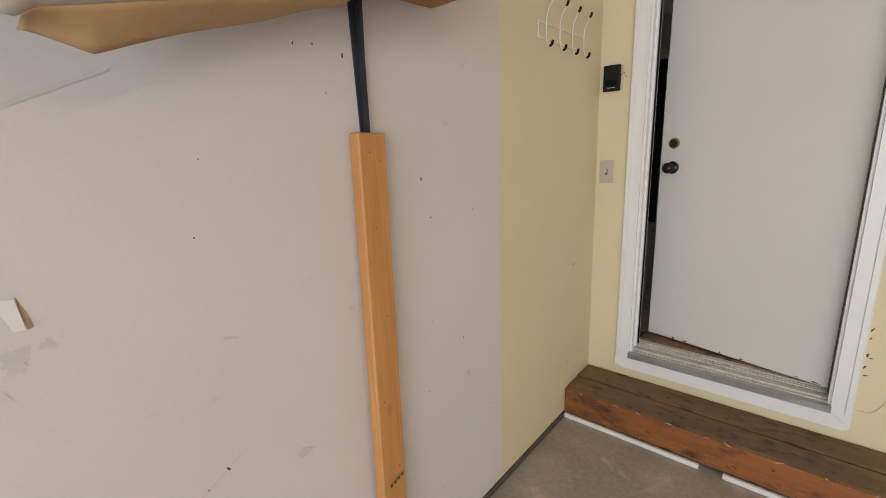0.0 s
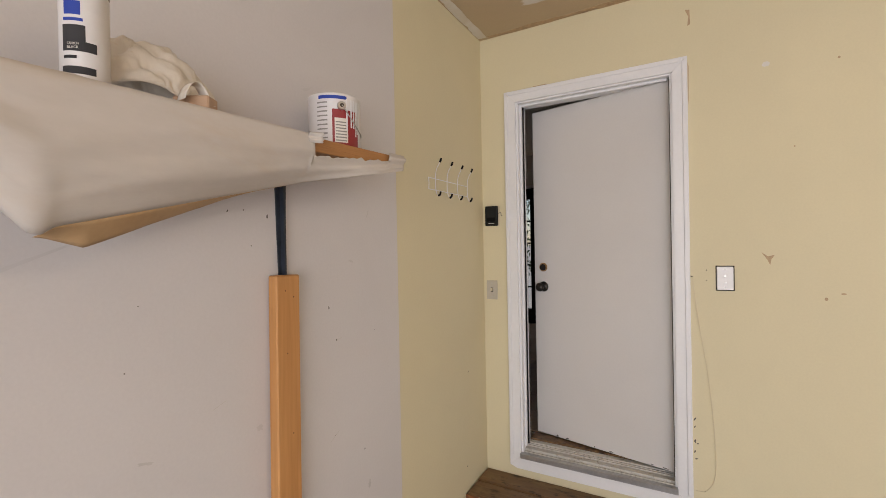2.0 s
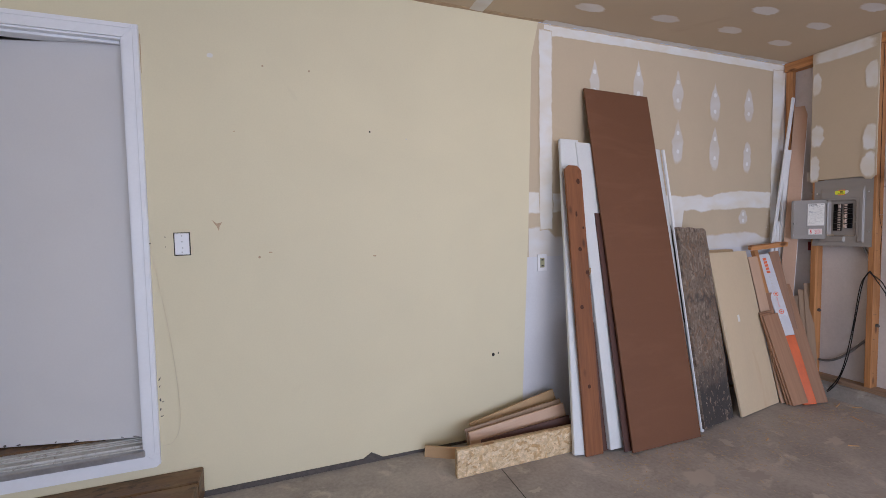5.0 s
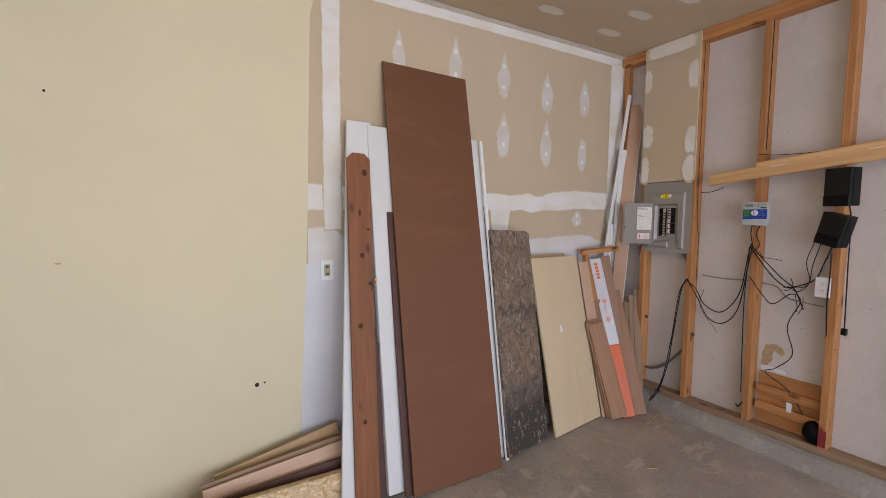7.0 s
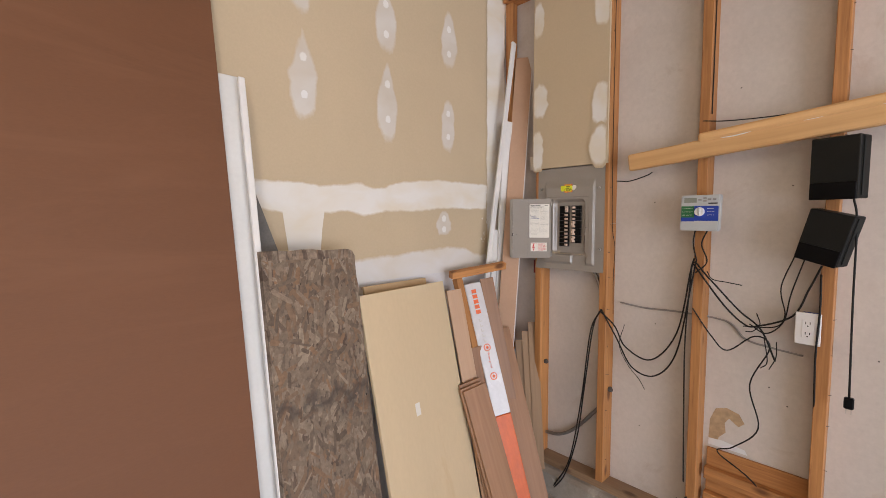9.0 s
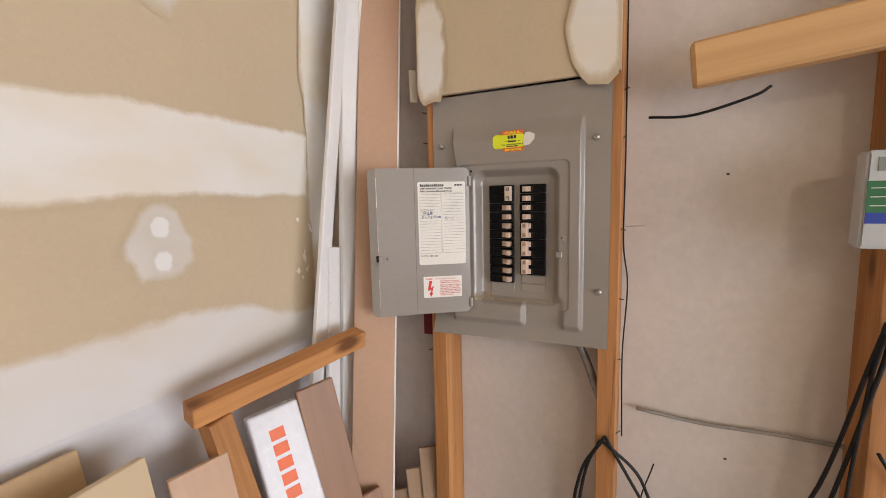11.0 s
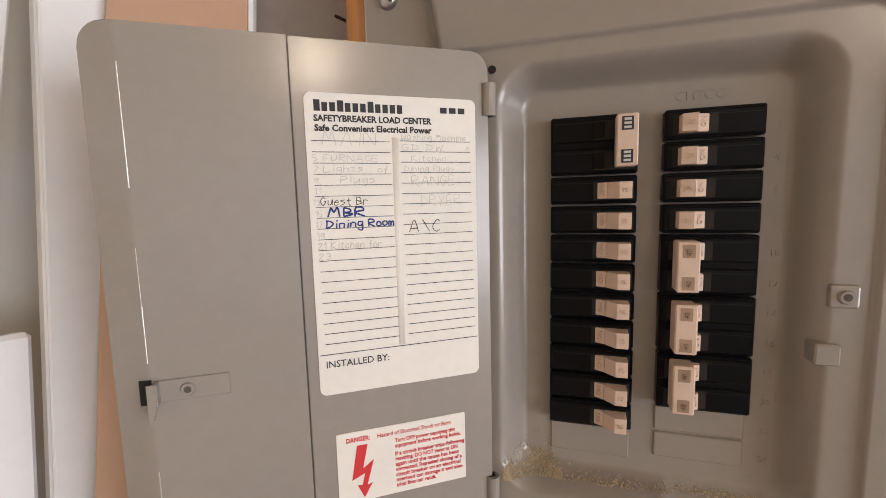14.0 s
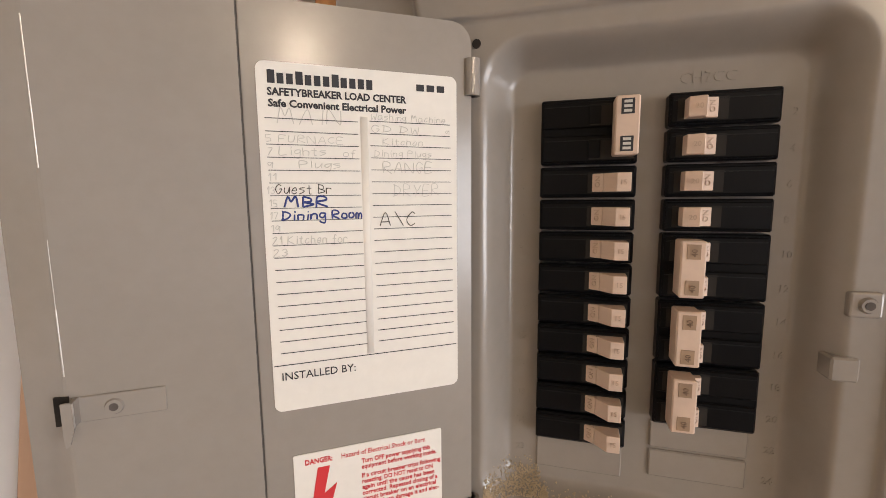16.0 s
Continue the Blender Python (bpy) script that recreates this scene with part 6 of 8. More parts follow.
for x, y, w, h in ((0.0325, 0.0265, 0.0045, 0.0065), (0.0385, 0.0265, 0.0055, 0.0065), (0.0455, 0.0265, 0.0050, 0.0065), (0.0330, 0.0195, 0.0040, 0.0040), (0.0380, 0.0195, 0.0120, 0.0028), (0.0260, 0.0208, 0.0040, 0.0010), (0.0540, 0.0208, 0.0040, 0.0010), (0.0305, 0.0100, 0.0065, 0.0020), (0.0378, 0.0100, 0.0065, 0.0020), (0.0451, 0.0100, 0.0085, 0.0020)):
    part("print_bar", box_bm((x, y, 0.0002), (x + w, y + h, 0.0006)), M_INK, SK)
letters("printed_line", "Your Quality Connection, In", 0.0040, Matrix.Translation((0.0195, 0.0138, 0.0005)), M_INK, SK, 0.046, 0.25, 0.00008)
for y0, y1 in ((0.0090, 0.0094), (0.0346, 0.0350)):
    part("border_line", box_bm((0.008, y0, 0.0002), (0.0205, y1, 0.0005)), M_ORANGE, SK, "thin orange border")

# sawdust lying on the lower lip of the panel
bm = bmesh.new()
rnd = random.Random(8)
for i in range(1500):
    s = 0.1 + (0.04 * rnd.random() if rnd.random() < 0.62 else 0.17 * rnd.random())
    z = 0.083 + abs(rnd.gauss(0, 0.0042)) * (1.6 if s < 0.135 else 0.45)
    r = rnd.uniform(0.0002, 0.00052)
    bm_box(bm, (-r, -r, -r), (r, r, r), 0, Matrix.Translation((PX - panel_height(s, z) - r * 0.6, PY0 - s, PZ0 + z)) @ pose(0, 0, 0, rnd.uniform(0, 90), rnd.uniform(0, 90), 0))
tagged(part("sawdust_on_panel", bm, M_DUST), "pale sawdust caught on the panel's lower edge", "sawdust", kind="stuff")

# ---- shelf, post and things on the side wall ----
SH = thing("wall_shelf", "wooden wall shelf covered in torn masking paper", "shelf", (0, 0, 0))
plank("shelf_board", (0.136, -2.75, 1.803 - 0.049), (0.136, -1.246, 1.803), 0.265, 0.036, M_SHELF, SH, (0, 0, 1), 0.002)
rnd = random.Random(3)


def sheet(name, rows, cols, place, material, parent, label=""):
    """A bent sheet of paper: place(u, v) gives its points."""
    bm = bmesh.new()
    g = [[bm.verts.new(place(i / cols, j / rows)) for i in range(cols + 1)] for j in range(rows + 1)]
    for j in range(rows):
        for i in range(cols):
            bm.faces.new((g[j][i], g[j][i + 1], g[j + 1][i + 1], g[j + 1][i]))
    ob = part(name, bm, material, parent, label, True)
    so = ob.modifiers.new("thickness", "SOLIDIFY")
    so.thickness = 0.0006
    return ob


def hang(y):
    """How low the paper hangs at y."""
    ks = ((-2.75, 1.70), (-2.30, 1.675), (-2.20, 1.610), (-2.155, 1.560), (-2.12, 1.556), (-2.068, 1.540), (-1.96, 1.583), (-1.82, 1.632), (-1.70, 1.677), (-1.60, 1.705), (-1.40, 1.745), (-1.246, 1.778))
    for (a, za), (b, zb) in zip(ks, ks[1:]):
        if y <= b:
            return za + (zb - za) * (y - a) / (b - a)
    return ks[-1][1]


def sag(y):
    """The shelf drops a little towards its far end."""
    return -0.031 * (-1.246 - y) / 0.95


def crease(y):
    """Height of the straight fold over the lower edge of the paper."""
    if not -2.14 < y < -1.64:
        return hang(y)
    return max(hang(y), hang(-2.14) + 0.008 * soft(y, -2.14, -2.12) + (hang(-1.64) - hang(-2.14) - 0.008) * (y + 2.14) / 0.5)


def pull(y):
    """How far the hem swings back towards the wall."""
    return 0.105 * soft(y, -2.6, -2.1) + 0.075 * soft(y, -2.05, -1.75) - 0.15 * soft(y, -1.66, -1.40)


def bulge(y, v):
    """How far the paper stands off the shelf front."""
    w = 0.014 * noise.noise((y * 2.2, v * 2.5, 1.0)) + 0.006 * noise.noise((y * 1.6 - v * 1.2, v * 4.5, 12.0)) + 0.0035 * noise.noise((y * 6 + v * 5, v * 9, 4.0)) + 0.0016 * abs(noise.noise((y * 22 - v * 9, v * 15, 7.0)))
    return 0.2755 + 0.006 * v + w * min(1, v * 3) - 0.55 * pull(y) * v ** 3


def front(u, v):
    y = -2.75 + 1.504 * u
    top, low = 1.826 + sag(y), crease(y)
    if -1.63 < y < -1.33:      # torn away at the end, the wood shows
        f = 0.45 + 0.10 * noise.noise((y * 40, 0, 2))
        v2 = f + (1 - f) * v
        return (bulge(y, v2) + 0.003 * (1 - v), y, top + (low - top) * v2)
    return (bulge(y, v), y, top + (low - top) * v)


sheet("paper_front", 22, 190, front, M_MASK, SH, "pale creased masking paper hanging down")


def fold(u, v):
    y = -2.135 + 0.495 * u
    c = crease(y)
    return (bulge(y, 1.0) + 0.0004 - 0.45 * pull(y) * v, y, c + 0.0005 + (hang(y) - c - 0.0015) * v)


sheet("paper_fold", 6, 60, fold, M_KRAFT, SH, "tan folded underside of the paper")


def curl(u, v):
    """The ragged end of the paper, curling off the wood."""
    y = -1.655 + 0.032 * u + 0.010 * noise.noise((v * 14, 0, 3)) * u
    return (0.279 + 0.016 * u * u + 0.003 * math.sin(v * 11), y, 1.829 + sag(y) - 0.026 * v)


sheet("paper_curl", 12, 6, curl, M_MASK, SH, "torn curled paper edge")
sheet("paper_top", 6, 60, lambda u, v: (0.004 + 0.271 * v, -2.75 + 1.09 * u, 1.8235 + sag(-2.75 + 1.09 * u) + 0.0025 * (1 + noise.noise((u * 25, v * 5, 7)))), M_MASK, SH)
BK = thing("shelf_bracket", "blue-black tapered steel shelf bracket", "bracket")
bm = bmesh.new()
bm_prism(bm, [(1.534, 1.784), (1.491, 1.784), (1.507, 1.20), (1.519, 1.20)], 0.004, YZW(0.0))
part("wall_leg", bm, M_BRACKET, BK)
bm = bmesh.new()
bm_prism(bm, [(1.5165, 1.784), (1.5085, 1.784), (1.5105, 1.20), (1.5145, 1.20)], 0.016, YZW(0.004))
part("stiffening_rib", bm, M_BRACKET, BK)
bm = bmesh.new()
bm_prism(bm, [(0.0, 1.5335), (0.23, 1.521), (0.23, 1.506), (0.0, 1.4915)], 0.004, axes((0.004, 0, 1.7845), (1, 0, 0), (0, -1, 0), (0, 0, -1)))
part("shelf_arm", bm, M_BRACKET, BK)
tagged(plank("timber_post", (0.040, -1.553, 0.001), (0.0225, -1.522, 1.452), 0.087, 0.037, M_POST, None, (1, 0, 0.0), 0.004), "orange pine timber standing upright against the wall", "timber")
for x, z in ((0.012, 1.405), (-0.018, 1.385), (0.006, 1.22), (-0.012, 0.98), (0.02, 0.74), (-0.02, 0.52)):
    part("nail_hole", cyl_bm((x, 0.0180, z), (x, 0.0189, z), 0.0019, n=10), M_HOLE_SHADE, bpy.data.objects["timber_post"])
WH = tagged(part("wire_hook", tube_bm([(0.002, -1.692, 2.30), (0.008, -1.690, 2.267), (0.012, -1.684, 2.235), (0.014, -1.670, 2.209), (0.014, -1.660, 2.222), (0.013, -1.657, 2.254)], 0.0022, 7, 5), M_CASING, None, "", True), "small white wire hook high on the wall", "hook")
GP = thing("grade_stamp", "small dark grading stamp on timber", "stamp")
for i in range(4):
    bm = box_bm((0.0582 - 0.0003 * i, -1.565 + 0.014 * i, 0.475 + 0.004 * i), (0.0588 - 0.0003 * i, -1.556 + 0.014 * i, 0.485 + 0.004 * i))
    part("stamp_mark", bm, M_SCUFF_SHADE, GP)


def lathe(bm, prof, n=36):
    """A turned body: prof of (radius, height)."""
    rings = [[bm.verts.new((r * math.cos(6.2832 * k / n), r * math.sin(6.2832 * k / n), z)) for k in range(n)] for r, z in prof]
    for a, b in zip(rings, rings[1:]):
        for k in range(n):
            bm.faces.new((a[k], a[(k + 1) % n], b[(k + 1) % n], b[k]))
    bm.faces.new(rings[0][::-1])
    bm.faces.new(rings[-1])


def wrap(r, a0, a1, z0, z1, n=14):
    """A label bent round a can from angle a0 to a1."""
    bm = bmesh.new()
    A = [(bm.verts.new((r * math.cos(radians(a0 + (a1 - a0) * k / n)), r * math.sin(radians(a0 + (a1 - a0) * k / n)), z0)), bm.verts.new((r * math.cos(radians(a0 + (a1 - a0) * k / n)), r * math.sin(radians(a0 + (a1 - a0) * k / n)), z1))) for k in range(n + 1)]
    for a, b in zip(A, A[1:]):
        bm.faces.new((a[0], b[0], b[1], a[1]))
    return bm


# the cans face the room at about -45 degrees
SC = thing("spray_can", "white and black spray paint can with a dark cap", "spray can", (0.205, -2.072, 1.802))
bm = bmesh.new()
lathe(bm, [(0.030, 0), (0.0335, 0.004), (0.0335, 0.152), (0.031, 0.160)])
part("can_body", bm, M_PAINTCAN, SC, "", True)
bm = bmesh.new()
lathe(bm, [(0.034, 0.158), (0.0335, 0.166), (0.024, 0.178), (0.017, 0.181)])
part("shoulder", bm, M_GREY, SC, "grey metal shoulder", True)
bm = bmesh.new()
lathe(bm, [(0.009, 0.181), (0.009, 0.196), (0.007, 0.199)], 18)
part("nozzle", bm, M_WPLAST, SC, "white spray nozzle")
part("label_block", wrap(0.0338, -78, 2, 0.014, 0.026), M_INK, SC)
part("label_block", wrap(0.0338, -75, 5, 0.05, 0.066), M_INK, SC)
bm = wrap(0.0338, -75, -20, 0.066, 0.092)
part("label_block", bm, M_INK, SC)
part("label_block", wrap(0.0338, -70, -30, 0.108, 0.130), M_BLUE, SC)
part("label_bar", wrap(0.0339, -72, -25, 0.136, 0.141), M_INK, SC)
part("label_bar", wrap(0.0339, -72, -25, 0.145, 0.151), M_INK, SC)
part("label_bar", wrap(0.0339, -72, -25, 0.098, 0.103), M_BLUE, SC)
part("label_bar", wrap(0.0339, -72, -40, 0.038, 0.043), M_INK, SC)
for text, z in (("CANYON", 0.0595), ("BLACK", 0.0535)):
    letters("printed_word", text, 0.006, axes((0.0343 * math.cos(radians(-62)), 0.0343 * math.sin(radians(-62)), z), (-math.sin(radians(-55)), math.cos(radians(-55)), 0), (0, 0, 1), (math.cos(radians(-55)), math.sin(radians(-55)), 0)), M_LABEL, SC, 0.017)
letters("printed_word", "SATIN", 0.006, axes((0.0345 * math.cos(radians(-62)), 0.0345 * math.sin(radians(-62)), 0.038), (-math.sin(radians(-55)), math.cos(radians(-55)), 0), (0, 0, 1), (math.cos(radians(-55)), math.sin(radians(-55)), 0)), M_INK, SC, 0.014)

PC = thing("paint_can", "used paint can with white drips over a red label", "paint can", (0.125, -1.402, 1.8225))
bm = bmesh.new()
lathe(bm, [(0.076, 0), (0.079, 0.003), (0.078, 0.006), (0.078, 0.158), (0.080, 0.162), (0.078, 0.166), (0.072, 0.166), (0.071, 0.160)], 44)
part("can_body", bm, M_PAINTCAN, PC, "", True)
part("red_label", wrap(0.0786, -52, 12, 0.004, 0.118, 20), M_DRIP, PC, "dark red label")
part("white_label", wrap(0.0790, -47, -18, 0.02, 0.092, 10), M_LABEL, PC, "small white text panel")
for i in range(7):
    part("label_bar", wrap(0.0794, -45, -21, 0.078 - 0.009 * i, 0.0815 - 0.009 * i, 6), M_GCABLE, PC)
part("blue_band", wrap(0.0788, -82, -20, 0.148, 0.158, 16), M_BLUE, PC, "blue stripe")
for i in range(9):
    part("label_bar", wrap(0.0788, -86, -62, 0.135 - 0.013 * i, 0.139 - 0.013 * i, 6), M_GCABLE, PC)
rnd = random.Random(5)
for i, a in enumerate((-20, -9, -2, 4, 9, 16)):
    bm = wrap(0.0796, a - 1.6 - rnd.random(), a + 1.6, 0.02 + 0.05 * rnd.random(), 0.15, 3)
    part("paint_drip", bm, M_CASING, PC, "dried white paint run")
a = radians(-32)
d = Vector((math.cos(a), math.sin(a), 0))
part("handle_ear", cyl_bm(d * 0.078 + Vector((0, 0, 0.128)), d * 0.086 + Vector((0, 0, 0.128)), 0.0135, 0.012, 20), M_STEEL, PC)
part("ear_core", cyl_bm(d * 0.086 + Vector((0, 0, 0.128)), d * 0.0875 + Vector((0, 0, 0.128)), 0.006, n=14), M_SCUFF_SHADE, PC)
part("wire_handle", tube_bm([d * 0.087 + Vector((0, 0, 0.128)), Vector((0.088 * math.cos(radians(-10)), 0.088 * math.sin(radians(-10)), 0.085)), Vector((0.086 * math.cos(radians(14)), 0.086 * math.sin(radians(14)), 0.055)), Vector((0.083 * math.cos(radians(60)), 0.083 * math.sin(radians(60)), 0.06))], 0.0018, 6), M_STEEL, PC, "bent wire handle")

def heap(u, v):
    """A crushed sheet arched along the shelf, with long folds and an open front."""
    a = 0.12 + v * 2.75
    swell = 0.60 + 0.42 * math.sin(3.14159 * min(1, u * 0.94 + 0.05)) ** 0.6 + 0.10 * noise.noise((u * 3.1, 0, 8))
    fold = 0.20 * abs(noise.noise((u * 1.6 + v * 0.8, v * 5.5, 3.0))) + 0.14 * noise.noise((u * 4.5, v * 9.0, 5.0)) + 0.07 * abs(noise.noise((u * 11 + v * 6, v * 19, 9.0)))
    r = swell * (0.86 + fold)
    z = 0.150 * r * math.sin(a) + 0.012 * math.sin(u * 5.0) * (v > 0.5)
    return (0.122 - 0.080 * r * math.cos(a), -2.030 + 0.222 * u + 0.012 * noise.noise((v * 7, u * 5, 2.0)), 1.8255 + sag(-1.92) + max(0.002, z - 0.010 * u))


heap_ob = sheet("crumpled_paper", 64, 90, heap, M_CRUMP, None)
tagged(heap_ob, "crumpled pale masking paper heap on the shelf", "paper")
tagged(plank("wood_block", (0.17, -1.905, 1.8265), (0.233, -1.868, 1.8265), 0.038, 0.032, M_LAMP, None, (0, 0, 1), 0.003), "small brown wood block under crumpled paper", "wood block")
loop = sheet("paper_loop", 4, 24, lambda u, v: (0.205 + 0.028 * v, -1.925 + 0.062 * u, 1.826 + 0.040 * math.sin(3.14159 * min(1, u * 1.15)) ** 0.7 + 0.003 * noise.noise((u * 6, v * 4, 2))), M_CRUMP, None)
tagged(loop, "loop of pale paper over a wood block", "paper")

# coat hook rack
HR = thing("hook_rack", "white wire coat rack with black hook tips", "hook rack")
for z in (1.862, 1.806):
    part("rail", tube_bm([(0.006, -0.645, z), (0.006, -0.4, z), (0.006, -0.235, z)], 0.0024, 6, 3), M_CASING, HR)
part("end_loop", tube_bm([(0.006, -0.645, 1.862), (0.012, -0.652, 1.834), (0.006, -0.645, 1.806)], 0.0024, 6, 4), M_CASING, HR)
for i in range(4):
    y = -0.585 + 0.118 * i
    h = part("hook_wire", tube_bm([(0.034, y + 0.012, 1.955), (0.028, y + 0.012, 1.942), (0.010, y + 0.006, 1.90), (0.009, y, 1.84), (0.012, y, 1.80), (0.024, y, 1.778), (0.036, y, 1.79)], 0.0023, 6, 5), M_CASING, HR)
    part("hook_tip", tube_bm([(0.028, y + 0.012, 1.943), (0.034, y + 0.012, 1.951), (0.037, y + 0.012, 1.962)], 0.0052, 8, 3), M_BLACK, h, "black rubber tip")
    part("hook_tip", tube_bm([(0.025, y, 1.777), (0.034, y, 1.783), (0.038, y, 1.797)], 0.0052, 8, 3), M_BLACK, h, "black rubber tip")

# door opener button, switch, blank plate
OB = thing("wall_control", "black wall control on the yellow wall", "wall control", (0.067, 0, 1.704))
part("backplate", box_bm((-0.042, -0.006, -0.060), (0.045, 0, 0.056), 0.001), M_IVORY, OB)
part("housing", box_bm((-0.043, -0.026, -0.059), (0.037, -0.006, 0.060), 0.005, 2), M_MATTE, OB)
part("push_bar", box_bm((-0.032, -0.029, -0.034), (0.026, -0.026, -0.008), 0.002), M_BLACK, OB)
part("print_line", box_bm((-0.02, -0.0266, -0.045), (0.018, -0.026, -0.0425)), M_PENCIL, OB)
part("wire", tube_bm([(0.037, -0.01, 0.012), (0.052, -0.012, 0.02), (0.056, -0.006, 0.0), (0.06, -0.003, 0.004)], 0.0012, 5), M_SCUFF_SHADE, OB)
SW = thing("light_switch", "ivory light switch plate on the yellow wall", "light switch", (0.0535, 0, 1.259))
part("plate", box_bm((-0.035, -0.006, -0.057), (0.035, 0, 0.057), 0.003, 2), M_SWITCH, SW)
part("toggle", box_bm((-0.005, -0.018, -0.006), (0.005, -0.006, 0.012), 0.002), M_IVORY, SW)
part("slot", box_bm((-0.007, -0.0068, -0.014), (0.007, -0.006, 0.014)), M_SCUFF_SHADE, SW)
for z in (-0.042, 0.042):
    part("screw", cyl_bm((0, -0.006, z), (0, -0.0075, z), 0.003, n=10), M_STEEL, SW)
BP = thing("blank_wall_plate", "white blank wall plate in a dark outline", "wall plate", (1.2365, 0, 1.3525))
part("gasket", box_bm((-0.0375, -0.002, -0.0595), (0.0375, 0, 0.0595), 0.001), M_HOLE_SHADE, BP)
part("plate", box_bm((-0.033, -0.0065, -0.055), (0.033, -0.002, 0.055), 0.002), M_WPLAST, BP)
for x, z in ((0, 0.042), (0, -0.042), (0, 0.012), (0.002, -0.02)):
    part("screw", cyl_bm((x, -0.0065, z), (x, -0.008, z), 0.0038, n=10), M_STEEL, BP)
GF = thing("wall_outlet_1", "white outlet plate with a yellowed socket", "outlet", (3.392, 0.0018, 1.158))
part("plate", box_bm((-0.036, -0.007, -0.058), (0.036, 0, 0.058), 0.002), M_WPLAST, GF)
part("socket", box_bm((-0.0165, -0.010, -0.033), (0.0165, -0.007, 0.033), 0.001), M_OLIVE, GF, "yellowed socket face")
for z in (-0.02, 0.02):
    part("slots", box_bm((-0.008, -0.0106, z - 0.005), (0.008, -0.01, z + 0.005)), M_SCUFF_SHADE, GF)

# nail, string, holes and scuffs of the walls
tagged(part("wall_nail", cyl_bm((1.098, 0, 1.358), (1.103, -0.04, 1.362), 0.002, n=8), M_SCUFF_SHADE), "bent rusty nail in the yellow wall", "nail")
tagged(part("hanging_string", tube_bm([(1.102, -0.035, 1.36), (1.125, -0.006, 1.15), (1.165, -0.004, 0.85), (1.188, -0.004, 0.55), (1.185, -0.004, 0.40), (1.15, -0.004, 0.325), (1.105, -0.004, 0.315)], 0.0011, 5), M_IVORY), "thin pale string hanging from a nail", "string")
rnd = random.Random(21)
for y, z in ((-1.686, 1.636), (-1.638, 1.641), (-1.56, 1.627), (-1.615, 1.541), (-1.937, 1.264), (-1.907, 1.407), (-1.317, 1.325), (-1.283, 1.207), (-1.073, 1.205), (-1.143, 0.764), (-1.298, 0.875), (-1.327, 0.643), (-0.977, 0.423), (-1.281, 0.241), (-1.991, 0.745), (-1.948, 0.768), (-0.245, 0.818), (-0.277, 0.299)):
    big = rnd.random()
    bm = bmesh.new()
    w, h = 0.0013 + 0.0013 * big, 0.0016 + 0.0018 * big
    bm_prism(bm, drop_outline(0, 0, w * 2, h * 2, int(-y * 1000), 0.2), 0.0006, YZW(0) @ Matrix.Translation((-y, z, 0)) @ pose(0, 0, 0, 0, 0, rnd.uniform(-60, 60)) @ Matrix.Diagonal((1, rnd.choice((0.6, 1, 2.0)), 1, 1)))
    structure("wall_mark", bm, M_SCUFF_SHADE, "small dark scuff on the wall", "scuff")
for y, z, l, a in ((-1.27, 1.208, 0.03, 80), (-1.30, 0.873, 0.05, 60), (-1.96, 0.762, 0.12, 60), (-1.72, 1.122, 0.04, 70), (-1.10, 1.66, 0.03, 20)):
    bm = box_bm((-0.0007, -l / 2, 0), (0.0007, l / 2, 0.0004))
    bmesh.ops.transform(bm, matrix=YZW(0) @ Matrix.Translation((-y, z, 0)) @ pose(0, 0, 0, 0, 0, a), verts=bm.verts)
    structure("wall_scratch", bm, M_PENCIL, "thin grey scratch on the wall", "scratch")
bm = bmesh.new()
for k in range(6):
    f, g = k / 6, (k + 1) / 6
    lift = lambda e: 0.001 + 0.007 * e ** 2
    q = [bm.verts.new((lift(e), -y + 0.0, z)) for e, y, z in ((f, 2.212 - 0.014 * f, 1.221 - 0.049 * f), (f, 2.188 - 0.003 * f, 1.219 - 0.047 * f), (g, 2.188 - 0.003 * g, 1.219 - 0.047 * g), (g, 2.212 - 0.014 * g, 1.221 - 0.049 * g))]
    bm.faces.new(q)
ob = structure("paper_tear", bm, M_CASING, "small white torn flap curling off the wall", "torn paper")
ob.modifiers.new("thickness", "SOLIDIFY").thickness = 0.0008
# shadow to the right of the flap, put in as a brown sliver
bm = bmesh.new()
bm_prism(bm, [(2.187, 1.222), (2.179, 1.195), (2.176, 1.171), (2.183, 1.169), (2.185, 1.19)], 0.0006, YZW(0))
structure("tear_edge", bm, M_TORN_SHADE, "flap's shadow drawn as a brown sliver", "torn paper")
PAINT = (((0.66, 0.635, 0.635), 0.72), dict(var=0.035, scale=1.6, fine=120, bump=0.05, stain=(0.52, 0.50, 0.495), stain_at=0.74))
M_SMUDGE = feather("dusty_smudge", (0.625, 0.60, 0.598), (0.52, 0.50, 0.49), PAINT)
for i, (y, z, w, h) in enumerate(((-2.203, 1.126, 0.06, 0.06), (-2.24, 1.085, 0.07, 0.05), (-2.165, 1.14, 0.03, 0.03), (-1.951, 0.933, 0.05, 0.022), (-2.06, 0.955, 0.05, 0.012), (-2.10, 1.513, 0.22, 0.014), (-1.90, 1.05, 0.05, 0.012), (-1.60, 1.02, 0.03, 0.03), (-1.12, 0.62, 0.025, 0.05), (-1.20, 1.48, 0.05, 0.012), (-1.78, 0.70, 0.07, 0.03), (-1.40, 2.05, 0.09, 0.012))):
    structure("wall_smudge", smear(splat(-y, z, w, h, 500 + i), 0.004, YZW(0), 0.0006 + 0.0001 * i, True), M_SMUDGE, "grey dusty smudge on white paint", "smudge")
